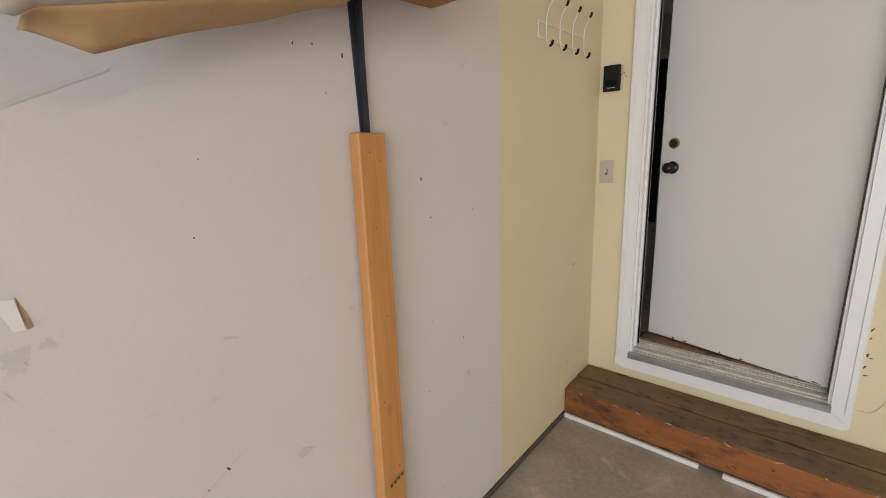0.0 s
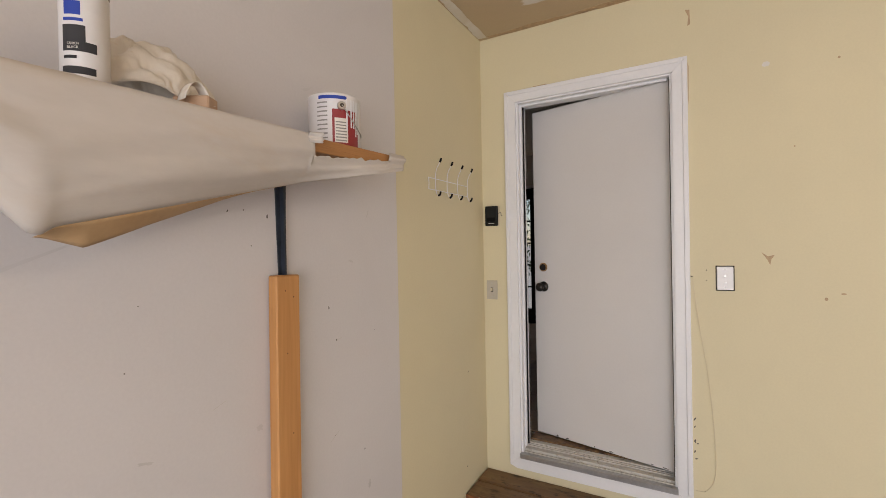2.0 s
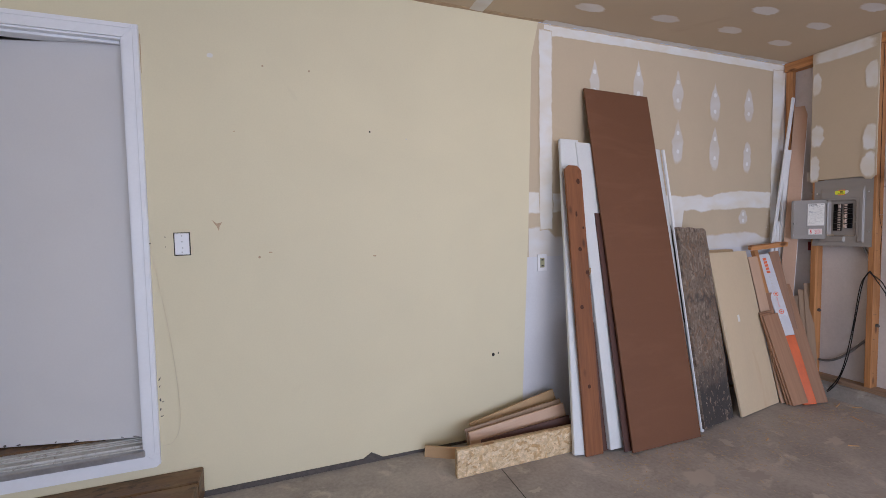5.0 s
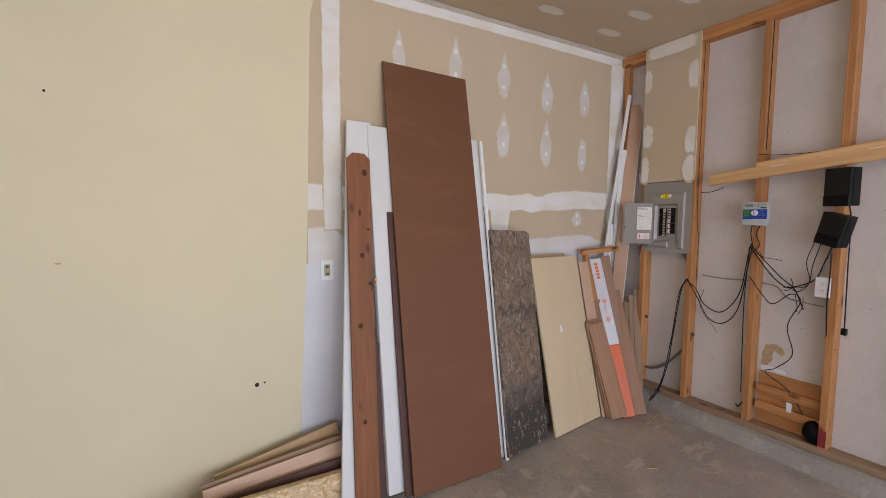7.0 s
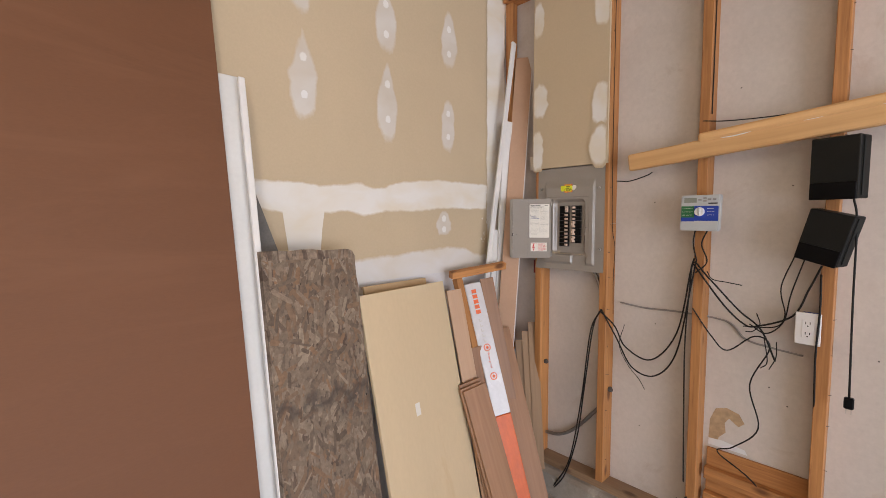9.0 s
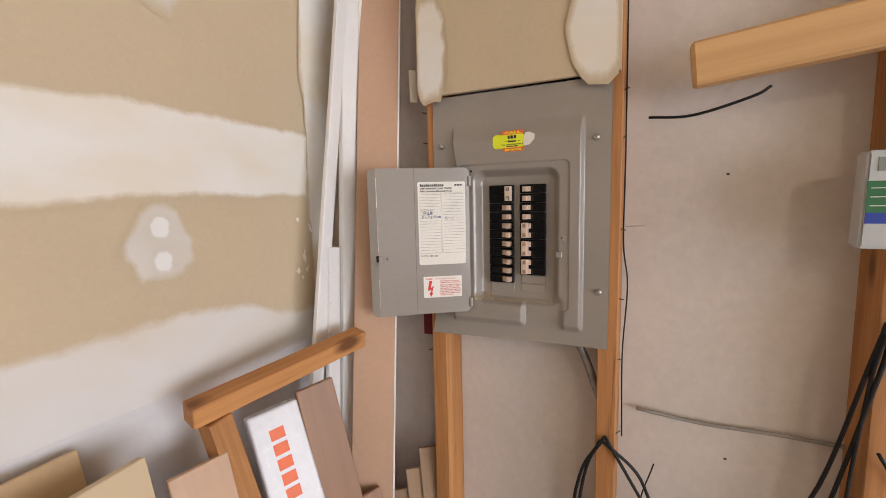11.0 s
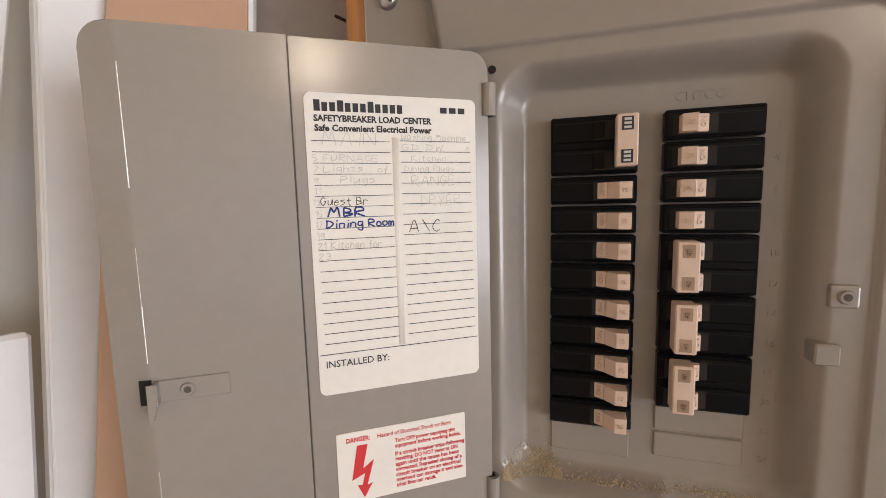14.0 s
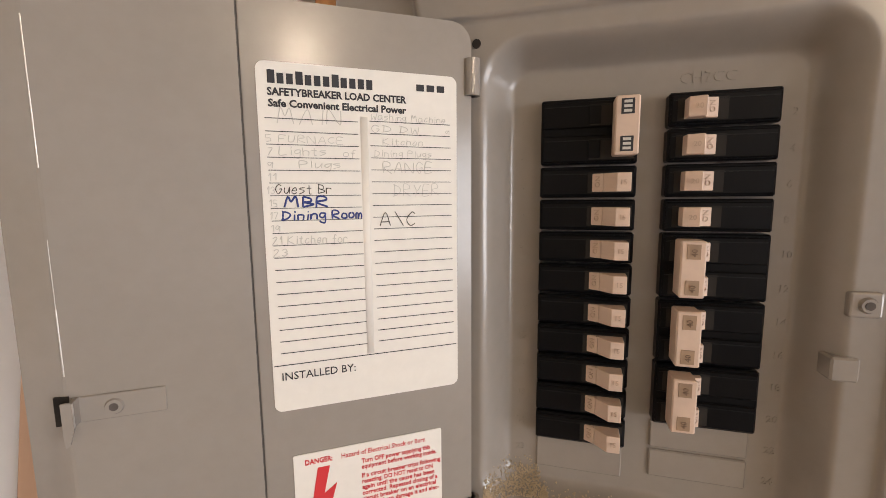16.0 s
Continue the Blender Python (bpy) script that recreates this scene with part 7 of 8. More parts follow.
for i, (x, z, w, h, mm) in enumerate(((2.22, 1.981, 0.010, 0.011, M_HOLE_SHADE), (3.010, 0.560, 0.020, 0.023, M_HOLE_SHADE), (3.048, 0.566, 0.010, 0.011, M_HOLE_SHADE), (1.402, 2.322, 0.028, 0.022, M_MUD), (1.651, 2.296, 0.01, 0.01, M_TORN_SHADE), (1.89, 2.293, 0.01, 0.012, M_TORN_SHADE),
                                      (2.231, 1.252, 0.022, 0.008, M_TORN_SHADE), (1.657, 1.294, 0.018, 0.007, M_TORN_SHADE), (1.600, 1.27, 0.012, 0.014, M_TORN_SHADE), (1.162, 1.39, 0.005, 0.005, M_SCUFF_SHADE), (1.162, 1.34, 0.005, 0.005, M_SCUFF_SHADE), (2.44, 1.95, 0.008, 0.008, M_PENCIL), (1.5, 1.94, 0.007, 0.007, M_TORN_SHADE))):
    bm = bmesh.new()
    bm_prism(bm, drop_outline(x, z, w, h, 400 + i, 0.0), 0.0006, XZ(0))
    structure("wall_mark", bm, mm, "small hole or chip in the yellow wall", "wall mark")
for i, (pts) in enumerate(([(1.375, 1.475), (1.40, 1.455), (1.425, 1.462), (1.412, 1.44), (1.408, 1.415), (1.398, 1.44)], [(1.088, 2.655), (1.108, 2.65), (1.110, 2.58), (1.098, 2.575), (1.102, 2.62)], [(1.37, 2.66), (1.40, 2.69), (1.408, 2.67), (1.39, 2.655)],
                           [(1.0965, 2.40), (1.101, 2.38), (1.099, 2.21), (1.0965, 2.19)], [(0.30, 2.4275), (0.42, 2.4275), (0.40, 2.436), (0.33, 2.434)])):
    bm = bmesh.new()
    bm_prism(bm, pts, 0.0008, XZ(0))
    structure("paint_chip", bm, M_TORN_SHADE, "chipped paint on the yellow wall", "wall mark")
for i, (x, z, w, h) in enumerate(((1.106, 0.665, 0.010, 0.026), (1.104, 0.625, 0.008, 0.018), (1.105, 0.555, 0.014, 0.030), (1.116, 0.545, 0.016, 0.007), (1.103, 0.505, 0.009, 0.020), (1.108, 0.470, 0.018, 0.008))):
    bm = bmesh.new()
    bm_prism(bm, splat(x, z, w, h, 440 + i), 0.0008, XZ(0))
    structure("paint_chip", bm, M_SCUFF_SHADE, "small dark chip in the yellow paint", "wall mark")
bm = bmesh.new()
bm_prism(bm, [(0.98, 0.27), (1.10, 0.255), (1.30, 0.265), (1.50, 0.245), (1.56, 0.235), (1.575, 0.16), (1.52, 0.13), (1.40, 0.215), (1.2, 0.235), (1.02, 0.225)], 0.0012, UP)
structure("ceiling_paper_tear", bm, M_PRIMER, "torn ceiling paper with pale core", "torn paper")

# ---- the stud wall ----
# rail nailed over the studs
SL = (1.849 - 1.761) / (1.62 - 0.766)
RB = thing("rail_board", "pale timber rail nailed slantwise over the studs", "rail")
xr = STUD - 0.021
plank("lower_board", (xr, -0.766, 1.728), (xr, -3.2, 1.728 + SL * 2.434), 0.072, 0.038, M_RAIL, RB, (1, 0, 0), 0.005)
plank("upper_board", (xr - 0.005, -1.048, 1.772 + SL * 0.28), (xr - 0.005, -3.2, 1.772 + SL * 2.434), 0.034, 0.052, M_RAIL, RB, (1, 0, 0), 0.008)
bm = bmesh.new()
rnd = random.Random(2)
pts = [(xr - 0.0205, -1.05 - 0.05 * i, 1.757 + SL * (0.284 + 0.05 * i) + rnd.uniform(-0.005, 0.005)) for i in range(14)]
tube_bm(pts, 0.0022, 5, 4, bm)
part("caulk_line", bm, M_CASING, RB, "white caulk line")

# irrigation timer
IT = thing("irrigation_timer", "light grey irrigation timer with a blue and green face", "timer", axes((5.808, -1.064, 1.499), (0, -1, 0), (0, 0, 1), (-1, 0, 0)))
bm = bmesh.new()
bm_prism(bm, [(-0.070, 0.072), (0.071, 0.073), (0.067, -0.074), (-0.073, -0.072)], 0.040, Matrix.Translation((0, 0, -0.042)))
bmesh.ops.bevel(bm, geom=list(bm.edges), offset=0.004, segments=2, affect="EDGES")
part("case", bm, M_LGREY, IT)
part("green_field", box_bm((-0.068, -0.032, -0.0022), (-0.02, 0.028, -0.0012)), M_GREEN, IT)
part("blue_field", box_bm((-0.0199, -0.032, -0.0022), (0.0665, 0.028, -0.0012)), M_BLUE, IT)
part("blue_strip", box_bm((-0.068, -0.0345, -0.0022), (-0.02, -0.0185, -0.0008)), M_BLUE, IT)
part("display", box_bm((-0.058, 0.042, -0.0022), (-0.012, 0.062, -0.0008)), M_LCD, IT)
dial = part("dial", cyl_bm((0.0, 0.005, -0.002), (0.0, 0.005, 0.009), 0.0185, 0.0165, 28), M_WPLAST, IT, "white rotary dial")
part("dial_grip", box_bm((-0.004, -0.010, 0.009), (0.004, 0.02, 0.0125), 0.001), M_LGREY, dial)
for x, y in ((0.0, 0.0535), (0.018, 0.060), (0.018, 0.049), (0.034, 0.0545), (0.052, 0.0545)):
    part("button", box_bm((x - 0.006, y - 0.0035, -0.0022), (x + 0.006, y + 0.0035, 0.0005), 0.0008), M_GCABLE, IT)
for i in range(3):
    for x0, x1 in ((-0.064, -0.026), (0.026, 0.052)):
        part("print_line", box_bm((x0, 0.017 - 0.013 * i, -0.0009), (x1, 0.0182 - 0.013 * i, -0.0005)), M_LABEL, IT)
part("maker_bar", box_bm((0.03, 0.036, -0.0022), (0.062, 0.041, -0.001)), M_INK, IT)
# two black boxes on the stud
def supply_box(c, turn, w, h):
    m = axes(c, (-0.30, -0.95, 0), (0, 0, 1), (-0.95, 0.30, 0)) @ pose(0, 0, 0, 0, 0, turn)
    ob = thing("power_supply_box", "black plastic power supply box on the stud", "power supply", m, "power supplies")
    bm = box_bm((-w / 2, -h / 2, -0.075), (w / 2, h / 2, 0.0), 0.004, 2)
    part("case", bm, M_MATTE, ob)
    bm = box_bm((-w / 2 + 0.003, -h / 2 - 0.003, -0.002), (w / 2 - 0.003, -h / 2 + 0.055, 0.006), 0.003, 2)
    part("terminal_cover", bm, M_BLACK, ob)
    part("side_rib", box_bm((w / 2 - 0.001, -h / 2 + 0.01, -0.06), (w / 2 + 0.004, h / 2 - 0.006, -0.02), 0.001), M_MATTE, ob)
    return ob


supply_box((5.782, -1.464, 1.645), 0, 0.132, 0.205)
supply_box((5.785, -1.448, 1.412), -14, 0.128, 0.175)
# outlet between the studs
WO = thing("wall_outlet_2", "white double outlet on the stud wall", "outlet", axes((5.842, -1.418, 1.080), (-0.1, -1, 0), (0, 0, 1), (-1, 0.1, 0)))
part("box_body", box_bm((-0.03, -0.048, -0.075), (0.018, 0.048, -0.001)), M_BLUE, WO)
part("plate", box_bm((-0.037, -0.058, -0.001), (0.036, 0.058, 0.005), 0.002), M_WPLAST, WO)
part("insert", box_bm((-0.017, -0.034, 0.005), (0.017, 0.034, 0.007), 0.0015), M_WPLAST, WO)
for z in (-0.019, 0.019):
    for x in (-0.006, 0.006):
        part("slot", box_bm((x - 0.0012, z - 0.002, 0.0068), (x + 0.0012, z + 0.007, 0.0073)), M_HOLE_SHADE, WO)
    part("earth_hole", cyl_bm((0, z - 0.008, 0.0068), (0, z - 0.008, 0.0073), 0.0024, n=10), M_HOLE_SHADE, WO)


def cable(label, pts, r=0.0034, material=None, name="cable"):
    return tagged(part(name, tube_bm(pts, r, 7, 7), material or M_CABLE, None, "", True), label, "cable", "cables on the stud wall")


X = STUD - 0.012
cable("black cable looped between studs", [(X, -0.635, 1.02), (X + 0.02, -0.70, 0.955), (X + 0.03, -0.751, 0.86), (X + 0.03, -0.87, 0.825), (X + 0.03, -0.975, 0.97), (X, -1.03, 1.25), (X, -1.043, 1.31)])
cable("black cable looped low between studs", [(X, -0.64, 1.03), (X + 0.02, -0.709, 0.90), (X + 0.04, -0.78, 0.765), (X + 0.04, -0.884, 0.75), (X + 0.03, -0.975, 0.878), (X, -1.035, 1.20), (X, -1.05, 1.30)])
cable("black cable hanging down to the floor", [(X, -0.640, 1.03), (X, -0.60, 0.93), (X - 0.01, -0.565, 0.62), (X - 0.02, -0.535, 0.35), (X - 0.04, -0.48, 0.13), (X - 0.06, -0.41, 0.012)])
cable("second black cable hanging to the floor", [(X, -0.632, 1.02), (X, -0.585, 0.90), (X - 0.012, -0.55, 0.55), (X - 0.03, -0.50, 0.22), (X - 0.05, -0.43, 0.06), (X - 0.06, -0.40, 0.012)])
cable("black cable draped over the stud", [(X, -1.03, 1.22), (X - 0.012, -1.045, 1.295), (X - 0.01, -1.10, 1.235), (X + 0.03, -1.20, 1.11), (X + 0.03, -1.275, 1.045), (X + 0.03, -1.325, 0.93)])
cable("black cable running to a power supply", [(X - 0.012, -1.043, 1.288), (X, -1.15, 1.135), (X + 0.03, -1.215, 1.06), (X + 0.03, -1.26, 1.055), (X + 0.02, -1.37, 1.115), (X + 0.01, -1.413, 1.22), (X, -1.445, 1.31)])
cable("thin black wire under a power supply", [(X - 0.01, -1.372, 1.345), (X, -1.335, 1.22), (X + 0.02, -1.348, 1.115), (X + 0.02, -1.32, 1.065), (X + 0.02, -1.22, 1.05)], 0.0022)
cable("thin black wire from a power supply", [(X - 0.01, -1.40, 1.335), (X, -1.365, 1.2), (X + 0.02, -1.345, 1.09), (X + 0.02, -1.295, 1.035), (X + 0.02, -1.24, 1.062)], 0.0024)
cable("black wire dropping to the floor box", [(X - 0.008, -1.045, 1.10), (X + 0.02, -1.11, 0.99), (X + 0.04, -1.165, 0.935), (X + 0.04, -1.255, 1.012), (X + 0.04, -1.305, 0.975), (X + 0.05, -1.245, 0.81), (X + 0.05, -1.28, 0.64), (X + 0.05, -1.199, 0.53), (X + 0.05, -1.145, 0.487), (X + 0.055, -1.28, 0.40), (X + 0.06, -1.385, 0.22)], 0.0028)
cable("black cable down along the stud", [(X, -1.034, 1.26), (X + 0.01, -1.016, 0.96), (X + 0.01, -1.022, 0.60), (X + 0.01, -1.03, 0.32)], 0.003)
cable("short black cable end by the stud", [(X + 0.02, -1.0, 0.225), (X + 0.01, -1.02, 0.218), (X, -1.048, 0.262)], 0.004)
PL = thing("plug_cord", "black cord with a two-pin plug hanging free", "cord")
part("cord", tube_bm([(5.80, -1.515, 1.55), (5.80, -1.528, 1.46), (5.80, -1.531, 1.20), (5.795, -1.538, 0.875)], 0.0033, 7), M_CABLE, PL, "", True)
part("plug_body", box_bm((5.784, -1.551, 0.838), (5.806, -1.525, 0.876), 0.004), M_BLACK, PL)
for y in (-1.545, -1.532):
    part("pin", box_bm((5.793, y - 0.0012, 0.82), (5.799, y + 0.0012, 0.839)), M_STEEL, PL)
cable("grey cable stapled along the sheathing", [(BACK - 0.012, -0.695, 1.06), (BACK - 0.008, -0.82, 1.05), (BACK - 0.01, -0.967, 1.055), (BACK - 0.01, -1.145, 1.045), (BACK - 0.01, -1.216, 0.982), (BACK - 0.01, -1.30, 0.965), (BACK - 0.01, -1.40, 0.955)], 0.004, M_GCABLE)
cable("black cable behind the outlet", [(X, -1.445, 1.28), (X - 0.008, -1.448, 1.15), (X - 0.006, -1.443, 0.98), (X + 0.02, -1.446, 0.75), (X + 0.04, -1.447, 0.50)], 0.0034)
cable("thin dark wire running up the stud", [(X + 0.04, -0.662, 2.69), (X + 0.035, -0.664, 2.3), (X + 0.04, -0.662, 1.95), (X + 0.04, -0.664, 1.6), (X + 0.055, -0.663, 1.42), (X + 0.065, -0.672, 1.33), (X + 0.07, -0.665, 1.18), (X + 0.07, -0.668, 1.0)], 0.0015)
cable("short dark wire end by the panel", [(X, -0.703, 1.652), (X - 0.02, -0.77, 1.646), (X - 0.03, -0.85, 1.665), (X - 0.03, -0.874, 1.678)], 0.0024)
cable("thin dark wire strung between studs", [(X, -1.055, 1.872), (X, -1.15, 1.858), (X, -1.32, 1.852), (X, -1.46, 1.864)], 0.0022)
cable("wire pair under the timer", [(5.83, -1.045, 1.43), (5.83, -1.04, 1.37), (X - 0.01, -1.055, 1.30)], 0.003)
cable("wire pair under the timer", [(5.83, -1.09, 1.43), (5.832, -1.07, 1.37), (X - 0.01, -1.092, 1.30), (X, -1.05, 1.25)], 0.003)
cable("thin wire along the upper stud", [(X + 0.03, -1.0785, 2.69), (X + 0.028, -1.080, 2.3), (X + 0.03, -1.0785, 1.9)], 0.0022)
for pts in ([(-1.091, 1.260), (-1.112, 1.229), (-1.167, 1.221), (-1.214, 1.215)], [(-1.265, 1.112), (-1.277, 1.070), (-1.255, 1.04), (-1.232, 1.035)], [(-1.293, 1.016), (-1.305, 0.930), (-1.285, 0.901)], [(-1.330, 1.013), (-1.331, 0.955), (-1.312, 0.903)]):
    cable("loose black wire end", [(X, y, z) for y, z in pts], 0.0019)
cable("thin dark wire curling in the stud bay", [(5.90, -0.731, 0.959), (5.90, -0.708, 0.854), (5.90, -0.750, 0.767), (5.90, -0.807, 0.708), (5.90, -0.835, 0.665)], 0.0015)
cd = cable("grey flexible metal conduit", [(BACK - 0.022, -0.285, 0.245), (BACK - 0.02, -0.37, 0.262), (BACK - 0.02, -0.47, 0.335), (BACK - 0.022, -0.60, 0.49), (BACK - 0.025, -0.65, 0.53)], 0.0095, M_CONDUIT, "conduit")
cable("grey conduit below the panel", [(STUD + 0.03, -0.575, 1.215), (STUD + 0.03, -0.60, 1.16), (STUD + 0.03, -0.635, 1.06), (STUD + 0.04, -0.652, 1.0)], 0.0085, M_CONDUIT, "conduit")

# lower bay: plywood with battens, gnawed hole, black box
LBY = thing("bay_plywood", "orange plywood infill with two battens between studs", "plywood infill")
plank("infill_sheet", (BACK - 0.008, -1.096, 0.31), (BACK - 0.008, -1.452, 0.31), 0.335, 0.012, M_PINE, LBY, (1, 0, 0), 0.001)
for z in (0.375, 0.262):
    plank("cross_batten", (BACK - 0.032, -1.095, z), (BACK - 0.032, -1.453, z - 0.005), 0.052, 0.034, M_PINE, LBY, (1, 0, 0), 0.002)
bm = bmesh.new()
bm_prism(bm, [(1.096, 0.50), (1.10, 0.60), (1.12, 0.655), (1.16, 0.668), (1.205, 0.655), (1.225, 0.62), (1.205, 0.60), (1.17, 0.625), (1.155, 0.60), (1.16, 0.56), (1.135, 0.53), (1.13, 0.50)], 0.001, YZ(BACK))
structure("sheathing_tear", bm, M_TORN_SHADE, "torn tan patch in the painted sheathing", "torn paper")
bm = bmesh.new()
bm_prism(bm, [(1.097, 0.487), (1.24, 0.49), (1.23, 0.508), (1.15, 0.52), (1.097, 0.515)], 0.002, YZ(BACK))
structure("sheathing_torn_lip", bm, M_CASING, "white torn edge of the sheathing", "torn paper")
part("box_tag", box_bm((BACK - 0.052, -1.295, 0.275), (BACK - 0.0495, -1.268, 0.335)), M_WPLAST, LBY, "small white tag")
bm = bmesh.new()
bmesh.ops.create_icosphere(bm, subdivisions=3, radius=1)
for v in bm.verts:
    v.co = Vector((v.co.x * 0.04, v.co.y * 0.048, v.co.z * 0.07)) * (1 + 0.15 * noise.noise(v.co * 2))
tagged(part("black_junction_box", bm, M_BLACK, None, "", True), "glossy black junction box in the stud bay", "junction box").matrix_world = pose(BACK - 0.05, -1.405, 0.205)
part_red = thing("red_stain", "faded red paint mark on the stud foot", "paint mark")
part("mark", box_bm((STUD - 0.0008, -1.4805, 0.15), (STUD, -1.4435, 0.25)), M_REDTAG, part_red)
tagged(part("red_tag", box_bm((BACK - 0.002, -0.215, 1.16), (BACK, -0.175, 1.235)), M_REDTAG), "dark red tag on the sheathing", "tag")
tagged(part("moulding_sticker", box_bm((0, 0, 0), (0.018, 0.0006, 0.075)), M_LABEL), "white price sticker on tan moulding", "sticker").matrix_world = axes((5.8755, -0.1895, 1.745), (0.62, -0.75, 0), (0.75, 0.62, -0.1), (0.075, 0.06, 1)) @ Matrix.Translation((0, -0.001, 0))
# nails along the studs
rnd = random.Random(17)
for y in (-0.6595, -1.4815):
    for i in range(16):
        z = 0.25 + 2.4 * i / 16 + rnd.uniform(-0.04, 0.04)
        tagged(part("stud_nail", cyl_bm((STUD + rnd.uniform(0.004, 0.03), y + 0.001, z), (STUD + rnd.uniform(0.004, 0.03), y - rnd.uniform(0.004, 0.009), z), 0.0012, n=6), M_SCUFF_SHADE), "rusty nail stub in a stud", "nail", "stud nails")
for y, z in ((-0.660, 0.615), (-0.284, 0.668)):
    bm = bmesh.new()
    bmesh.ops.create_icosphere(bm, subdivisions=2, radius=0.014)
    for v in bm.verts:
        v.co *= 1 + 0.35 * noise.noise(v.co * 90)
    tagged(part("foam_blob", bm, M_SCUFF_SHADE), "dark blob of old sealant on a stud", "sealant").matrix_world = pose(STUD + 0.05, y - 0.006, z)
for y, z in ((-0.80, 0.46), (-0.84, 1.55), (-1.30, 0.80), (-1.36, 0.74), (-1.62, 1.52), (-1.66, 1.55), (-0.86, 0.98), (-1.16, 2.0), (-1.34, 1.6), (-1.22, 0.50), (-1.60, 0.98)):
    bm = bmesh.new()
    bm_prism(bm, drop_outline(-y, z, 0.006, 0.005, int(z * 999), 0), 0.0006, YZ(BACK))
    structure("wall_mark", bm, M_SCUFF_SHADE, "small dark chip in the sheathing", "wall mark")
# ply sticker, osb screw holes
tagged(part("plywood_sticker", box_bm((0, -0.0006, 0), (0.028, 0, 0.052)), M_LABEL), "small white price sticker on plywood", "sticker").matrix_world = bpy.data.objects["plywood_sheet"].matrix_world @ Matrix.Translation((0.205, -0.0004, 0.66))
OSM = bpy.data.objects["weathered_osb_sheet"].matrix_world
for x, z in ((0.36, 1.32), (0.39, 1.335), (0.14, 1.27), (0.05, 0.74), (0.385, 0.83), (0.36, 1.06)):
    ob = tagged(part("screw_hole", cyl_bm((0, 0.001, 0), (0, -0.0006, 0), 0.004, n=10), M_HOLE_SHADE), "dark screw hole in strand board", "screw hole", "screw holes")
    ob.matrix_world = OSM @ Matrix.Translation((x, 0, z))

# ---- floor stains and litter ----
SLAB = (((0.40, 0.365, 0.33), 0.62), dict(var=0.22, scale=2.6, fine=48, bump=0.16, stain=(0.56, 0.505, 0.435), stain_at=0.56))
M_PALESTAIN = feather("pale_dust_stain", (0.475, 0.43, 0.375), (0.415, 0.375, 0.335), SLAB)
M_DARKSTAIN = feather("dark_oil_stain", (0.325, 0.295, 0.265), (0.365, 0.33, 0.30), SLAB)
FLAT = axes((0, 0, 0), (1, 0, 0), (0, 1, 0), (0, 0, 1))
rnd = random.Random(52)
for i in range(34):
    x, y = rnd.uniform(2.4, 5.6), -0.58 - abs(rnd.gauss(0, 0.75))
    w, h = rnd.uniform(0.08, 0.42), rnd.uniform(0.04, 0.20)
    dark = i % 3 == 1
    structure("floor_stain", smear(splat(x, y, w, h, 700 + i), 0.01, FLAT, 0.0004 + 0.00006 * i, True), M_DARKSTAIN if dark else M_PALESTAIN, "dark oily stain on concrete" if dark else "pale dusty scuff on concrete", "floor stain")
bm = bmesh.new()
rnd = random.Random(9)
for i in range(900):
    x, y = rnd.uniform(3.4, 5.74), -0.5 - abs(rnd.gauss(0, 0.35))
    if x > 4.9 and rnd.random() < 0.55:
        y = -0.5 - rnd.random() * 0.25
    a, b, c = rnd.uniform(0.002, 0.012), rnd.uniform(0.001, 0.003), rnd.uniform(0.0006, 0.002)
    bm_box(bm, (-a, -b, 0), (a, b, c), 0, pose(x, y, 0.0003, 0, 0, rnd.uniform(0, 180)))
tagged(part("wood_chips", bm, M_DUST), "pale wood chips scattered on concrete", "wood chips", kind="stuff")
for i, (x, y, l, a) in enumerate(((5.60, -0.58, 0.10, 15), (5.48, -0.80, 0.08, 70), (5.0, -0.95, 0.06, -30), (4.6, -0.72, 0.05, 20), (5.70, -0.63, 0.07, -20))):
    tagged(plank("wood_splinter", (x, y, 0.003), (x + l * math.cos(radians(a)), y + l * math.sin(radians(a)), 0.004), 0.006, 0.004, M_PALE, None, (0, 0, 1), 0.0005), "pale wood splinter lying on concrete", "splinter", "floor splinters")
bm = bmesh.new()
pts = [(2.795, -0.02), (2.872, -0.36), (2.862, -0.65), (2.84, -1.4), (2.85, -2.4), (2.83, -6.0)]
bm_prism(bm, [(x - 0.002, y) for x, y in pts] + [(x + 0.002, y) for x, y in reversed(pts)], 0.0006, Matrix.Identity(4))
structure("floor_crack", bm, M_HOLE_SHADE, "thin dark crack in the concrete floor", "crack")

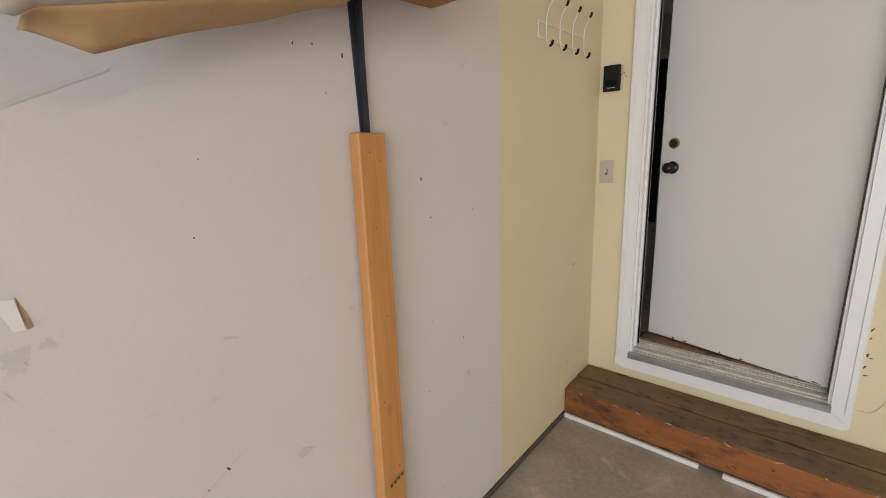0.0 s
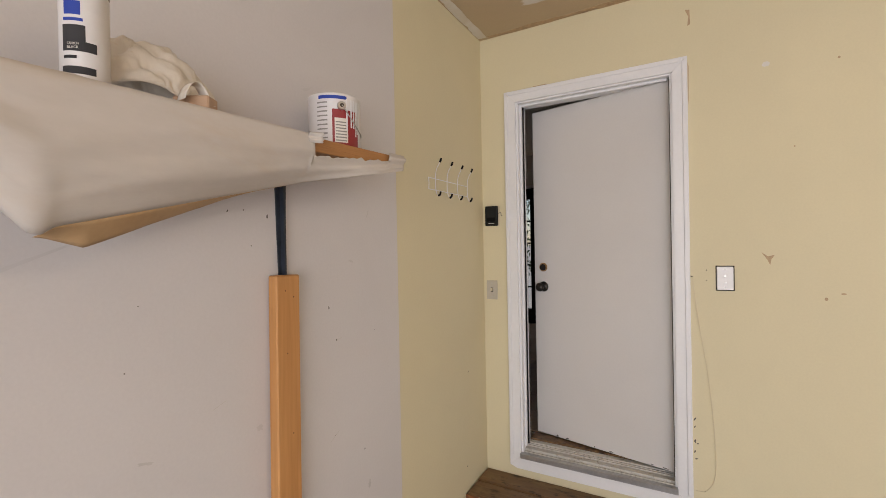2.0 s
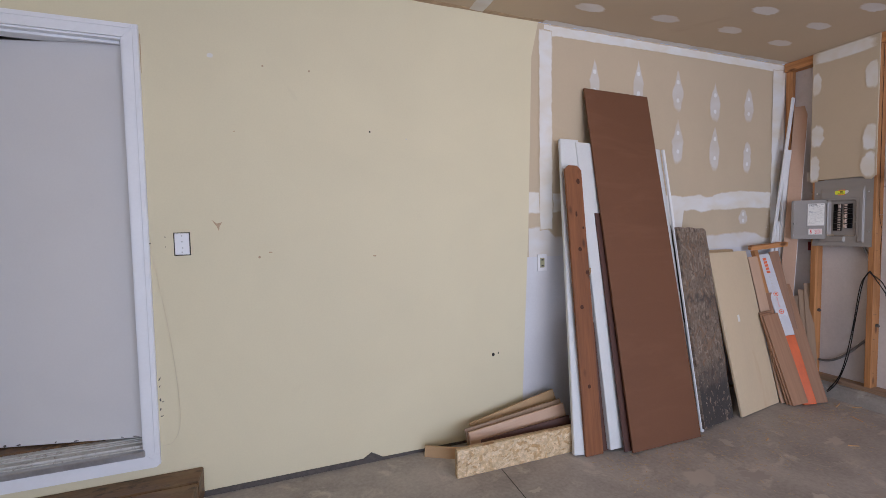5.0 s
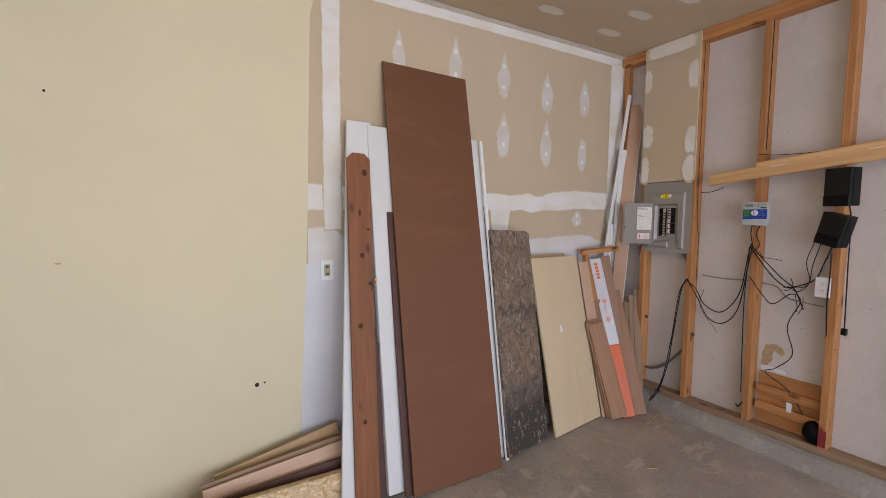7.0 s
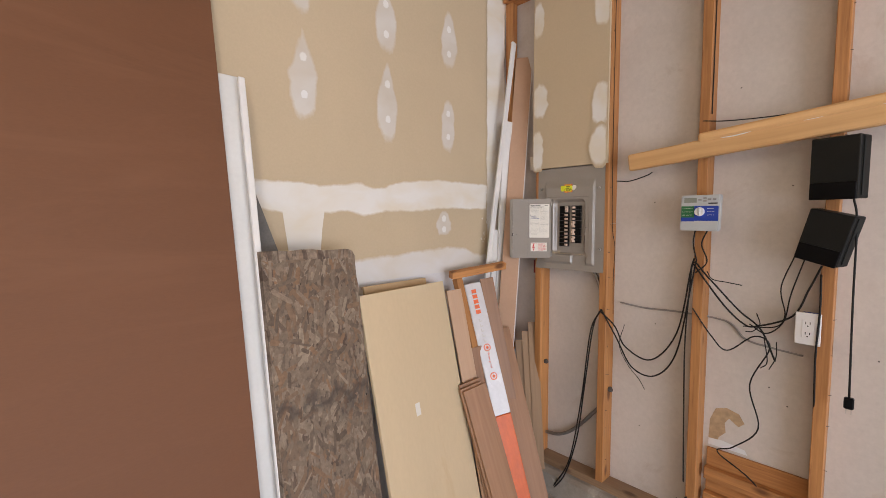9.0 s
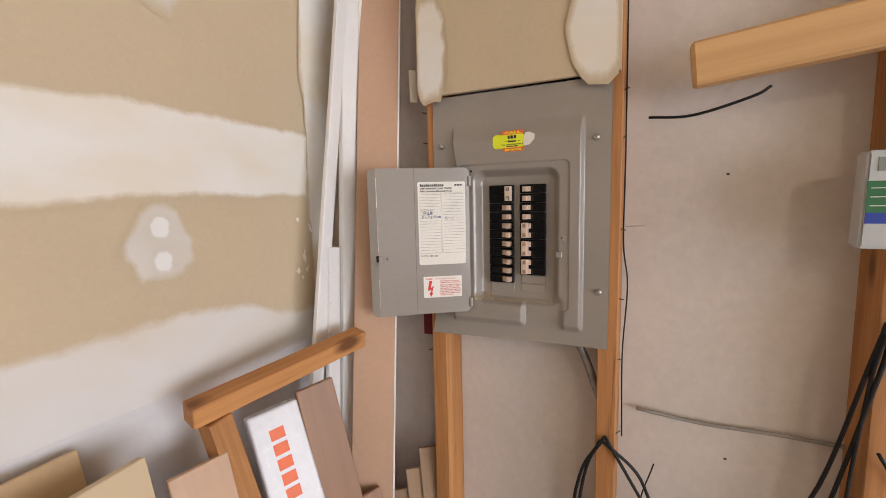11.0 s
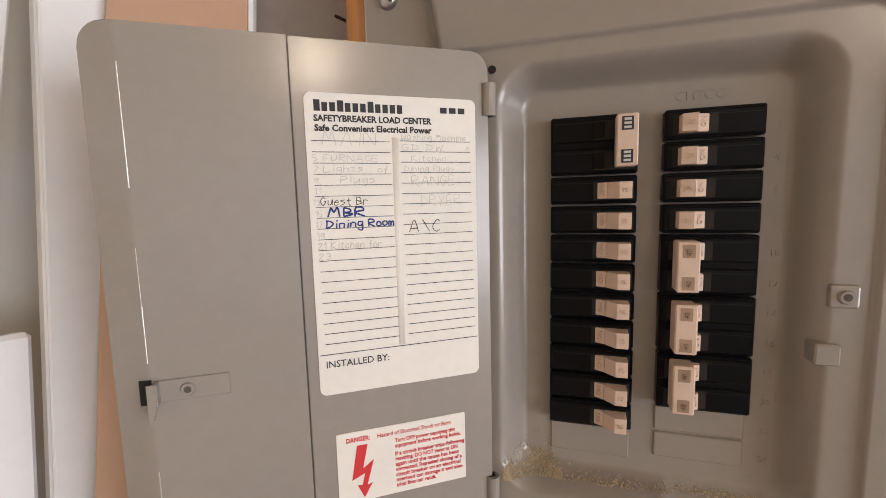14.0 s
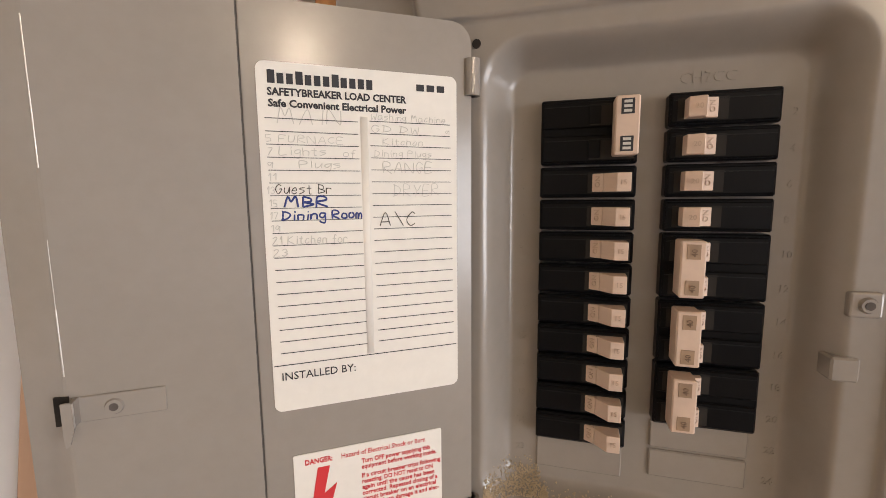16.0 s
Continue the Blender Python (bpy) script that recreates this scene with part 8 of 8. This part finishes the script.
# ---- the view through the glazed door ----
TR = thing("garden_tree", "leafy tree outside the glazed door", "tree", (-3.6, 9.5, -0.12))
bm = bmesh.new()
lathe(bm, [(0.16, 0), (0.11, 0.6), (0.09, 1.4), (0.05, 2.4)], 12)
part("trunk", bm, M_SILLP, TR)
bm = bmesh.new()
rnd = random.Random(14)
for i in range(2600):
    th, ph, r = rnd.uniform(0, 6.28), rnd.uniform(-1, 1), rnd.random() ** 0.5
    c = Vector((1.9 * r * math.cos(th) * math.sqrt(1 - ph * ph), 1.6 * r * math.sin(th) * math.sqrt(1 - ph * ph), 2.1 + 1.5 * r * ph))
    if noise.noise(c * 1.4) < -0.12:
        continue
    m = Matrix.Translation(c) @ pose(0, 0, 0, rnd.uniform(0, 360), rnd.uniform(0, 360), rnd.uniform(0, 360))
    vs = [bm.verts.new(m @ Vector(p)) for p in ((-0.06, 0, 0), (0, -0.025, 0.01), (0.07, 0, 0), (0, 0.025, 0.01))]
    bm.faces.new(vs)
part("crown", bm, M_LEAF, TR, "open crown of small leaves")
# floor tiles of the house, laid apart by their joints
HF = bpy.data.objects["house_floor"]
bm = box_bm((0, 0, 0), (0.324, 0.324, 0.009), 0.0015)
tile_me = bpy.data.meshes.new("floor_tile")
bm.to_mesh(tile_me)
bm.free()
tile_me.materials.append(M_TILE)
for i in range(14):
    for j in range(11):
        ob = new("floor_tile", tile_me)
        ob.location = (-2.6 + 0.33 * i, 0.28 + 0.33 * j, 0.317)
        ob.parent = HF

for z in (1.650, 1.722, 1.13):
    tagged(part("wall_nail", cyl_bm((BACK, -0.222, z), (BACK - 0.038, -0.208, z + 0.002), 0.0014, n=8), M_SCUFF_SHADE), "dark nail sticking out of the sheathing", "nail", "sheathing nails")
tagged(part("stud_nail_long", cyl_bm((STUD + 0.04, -0.658, 1.452), (STUD + 0.038, -0.702, 1.455), 0.0012, n=8), M_EDGE), "long steel nail sticking out of a stud", "nail")
# ceiling lamp
CL = thing("ceiling_lamp", "bare warm bulb in a white ceiling holder", "ceiling lamp", (3.30, -2.13, CEIL))
bm = bmesh.new()
lathe(bm, [(0.055, 0.0), (0.055, -0.012), (0.035, -0.035), (0.024, -0.06)], 24)
part("holder", bm, M_WPLAST, CL)
bm = bmesh.new()
lathe(bm, [(0.013, -0.06), (0.017, -0.085), (0.029, -0.115), (0.030, -0.14), (0.022, -0.160), (0.008, -0.169)], 24)
part("bulb", bm, M_BULB, CL, "lit warm glass bulb", True)
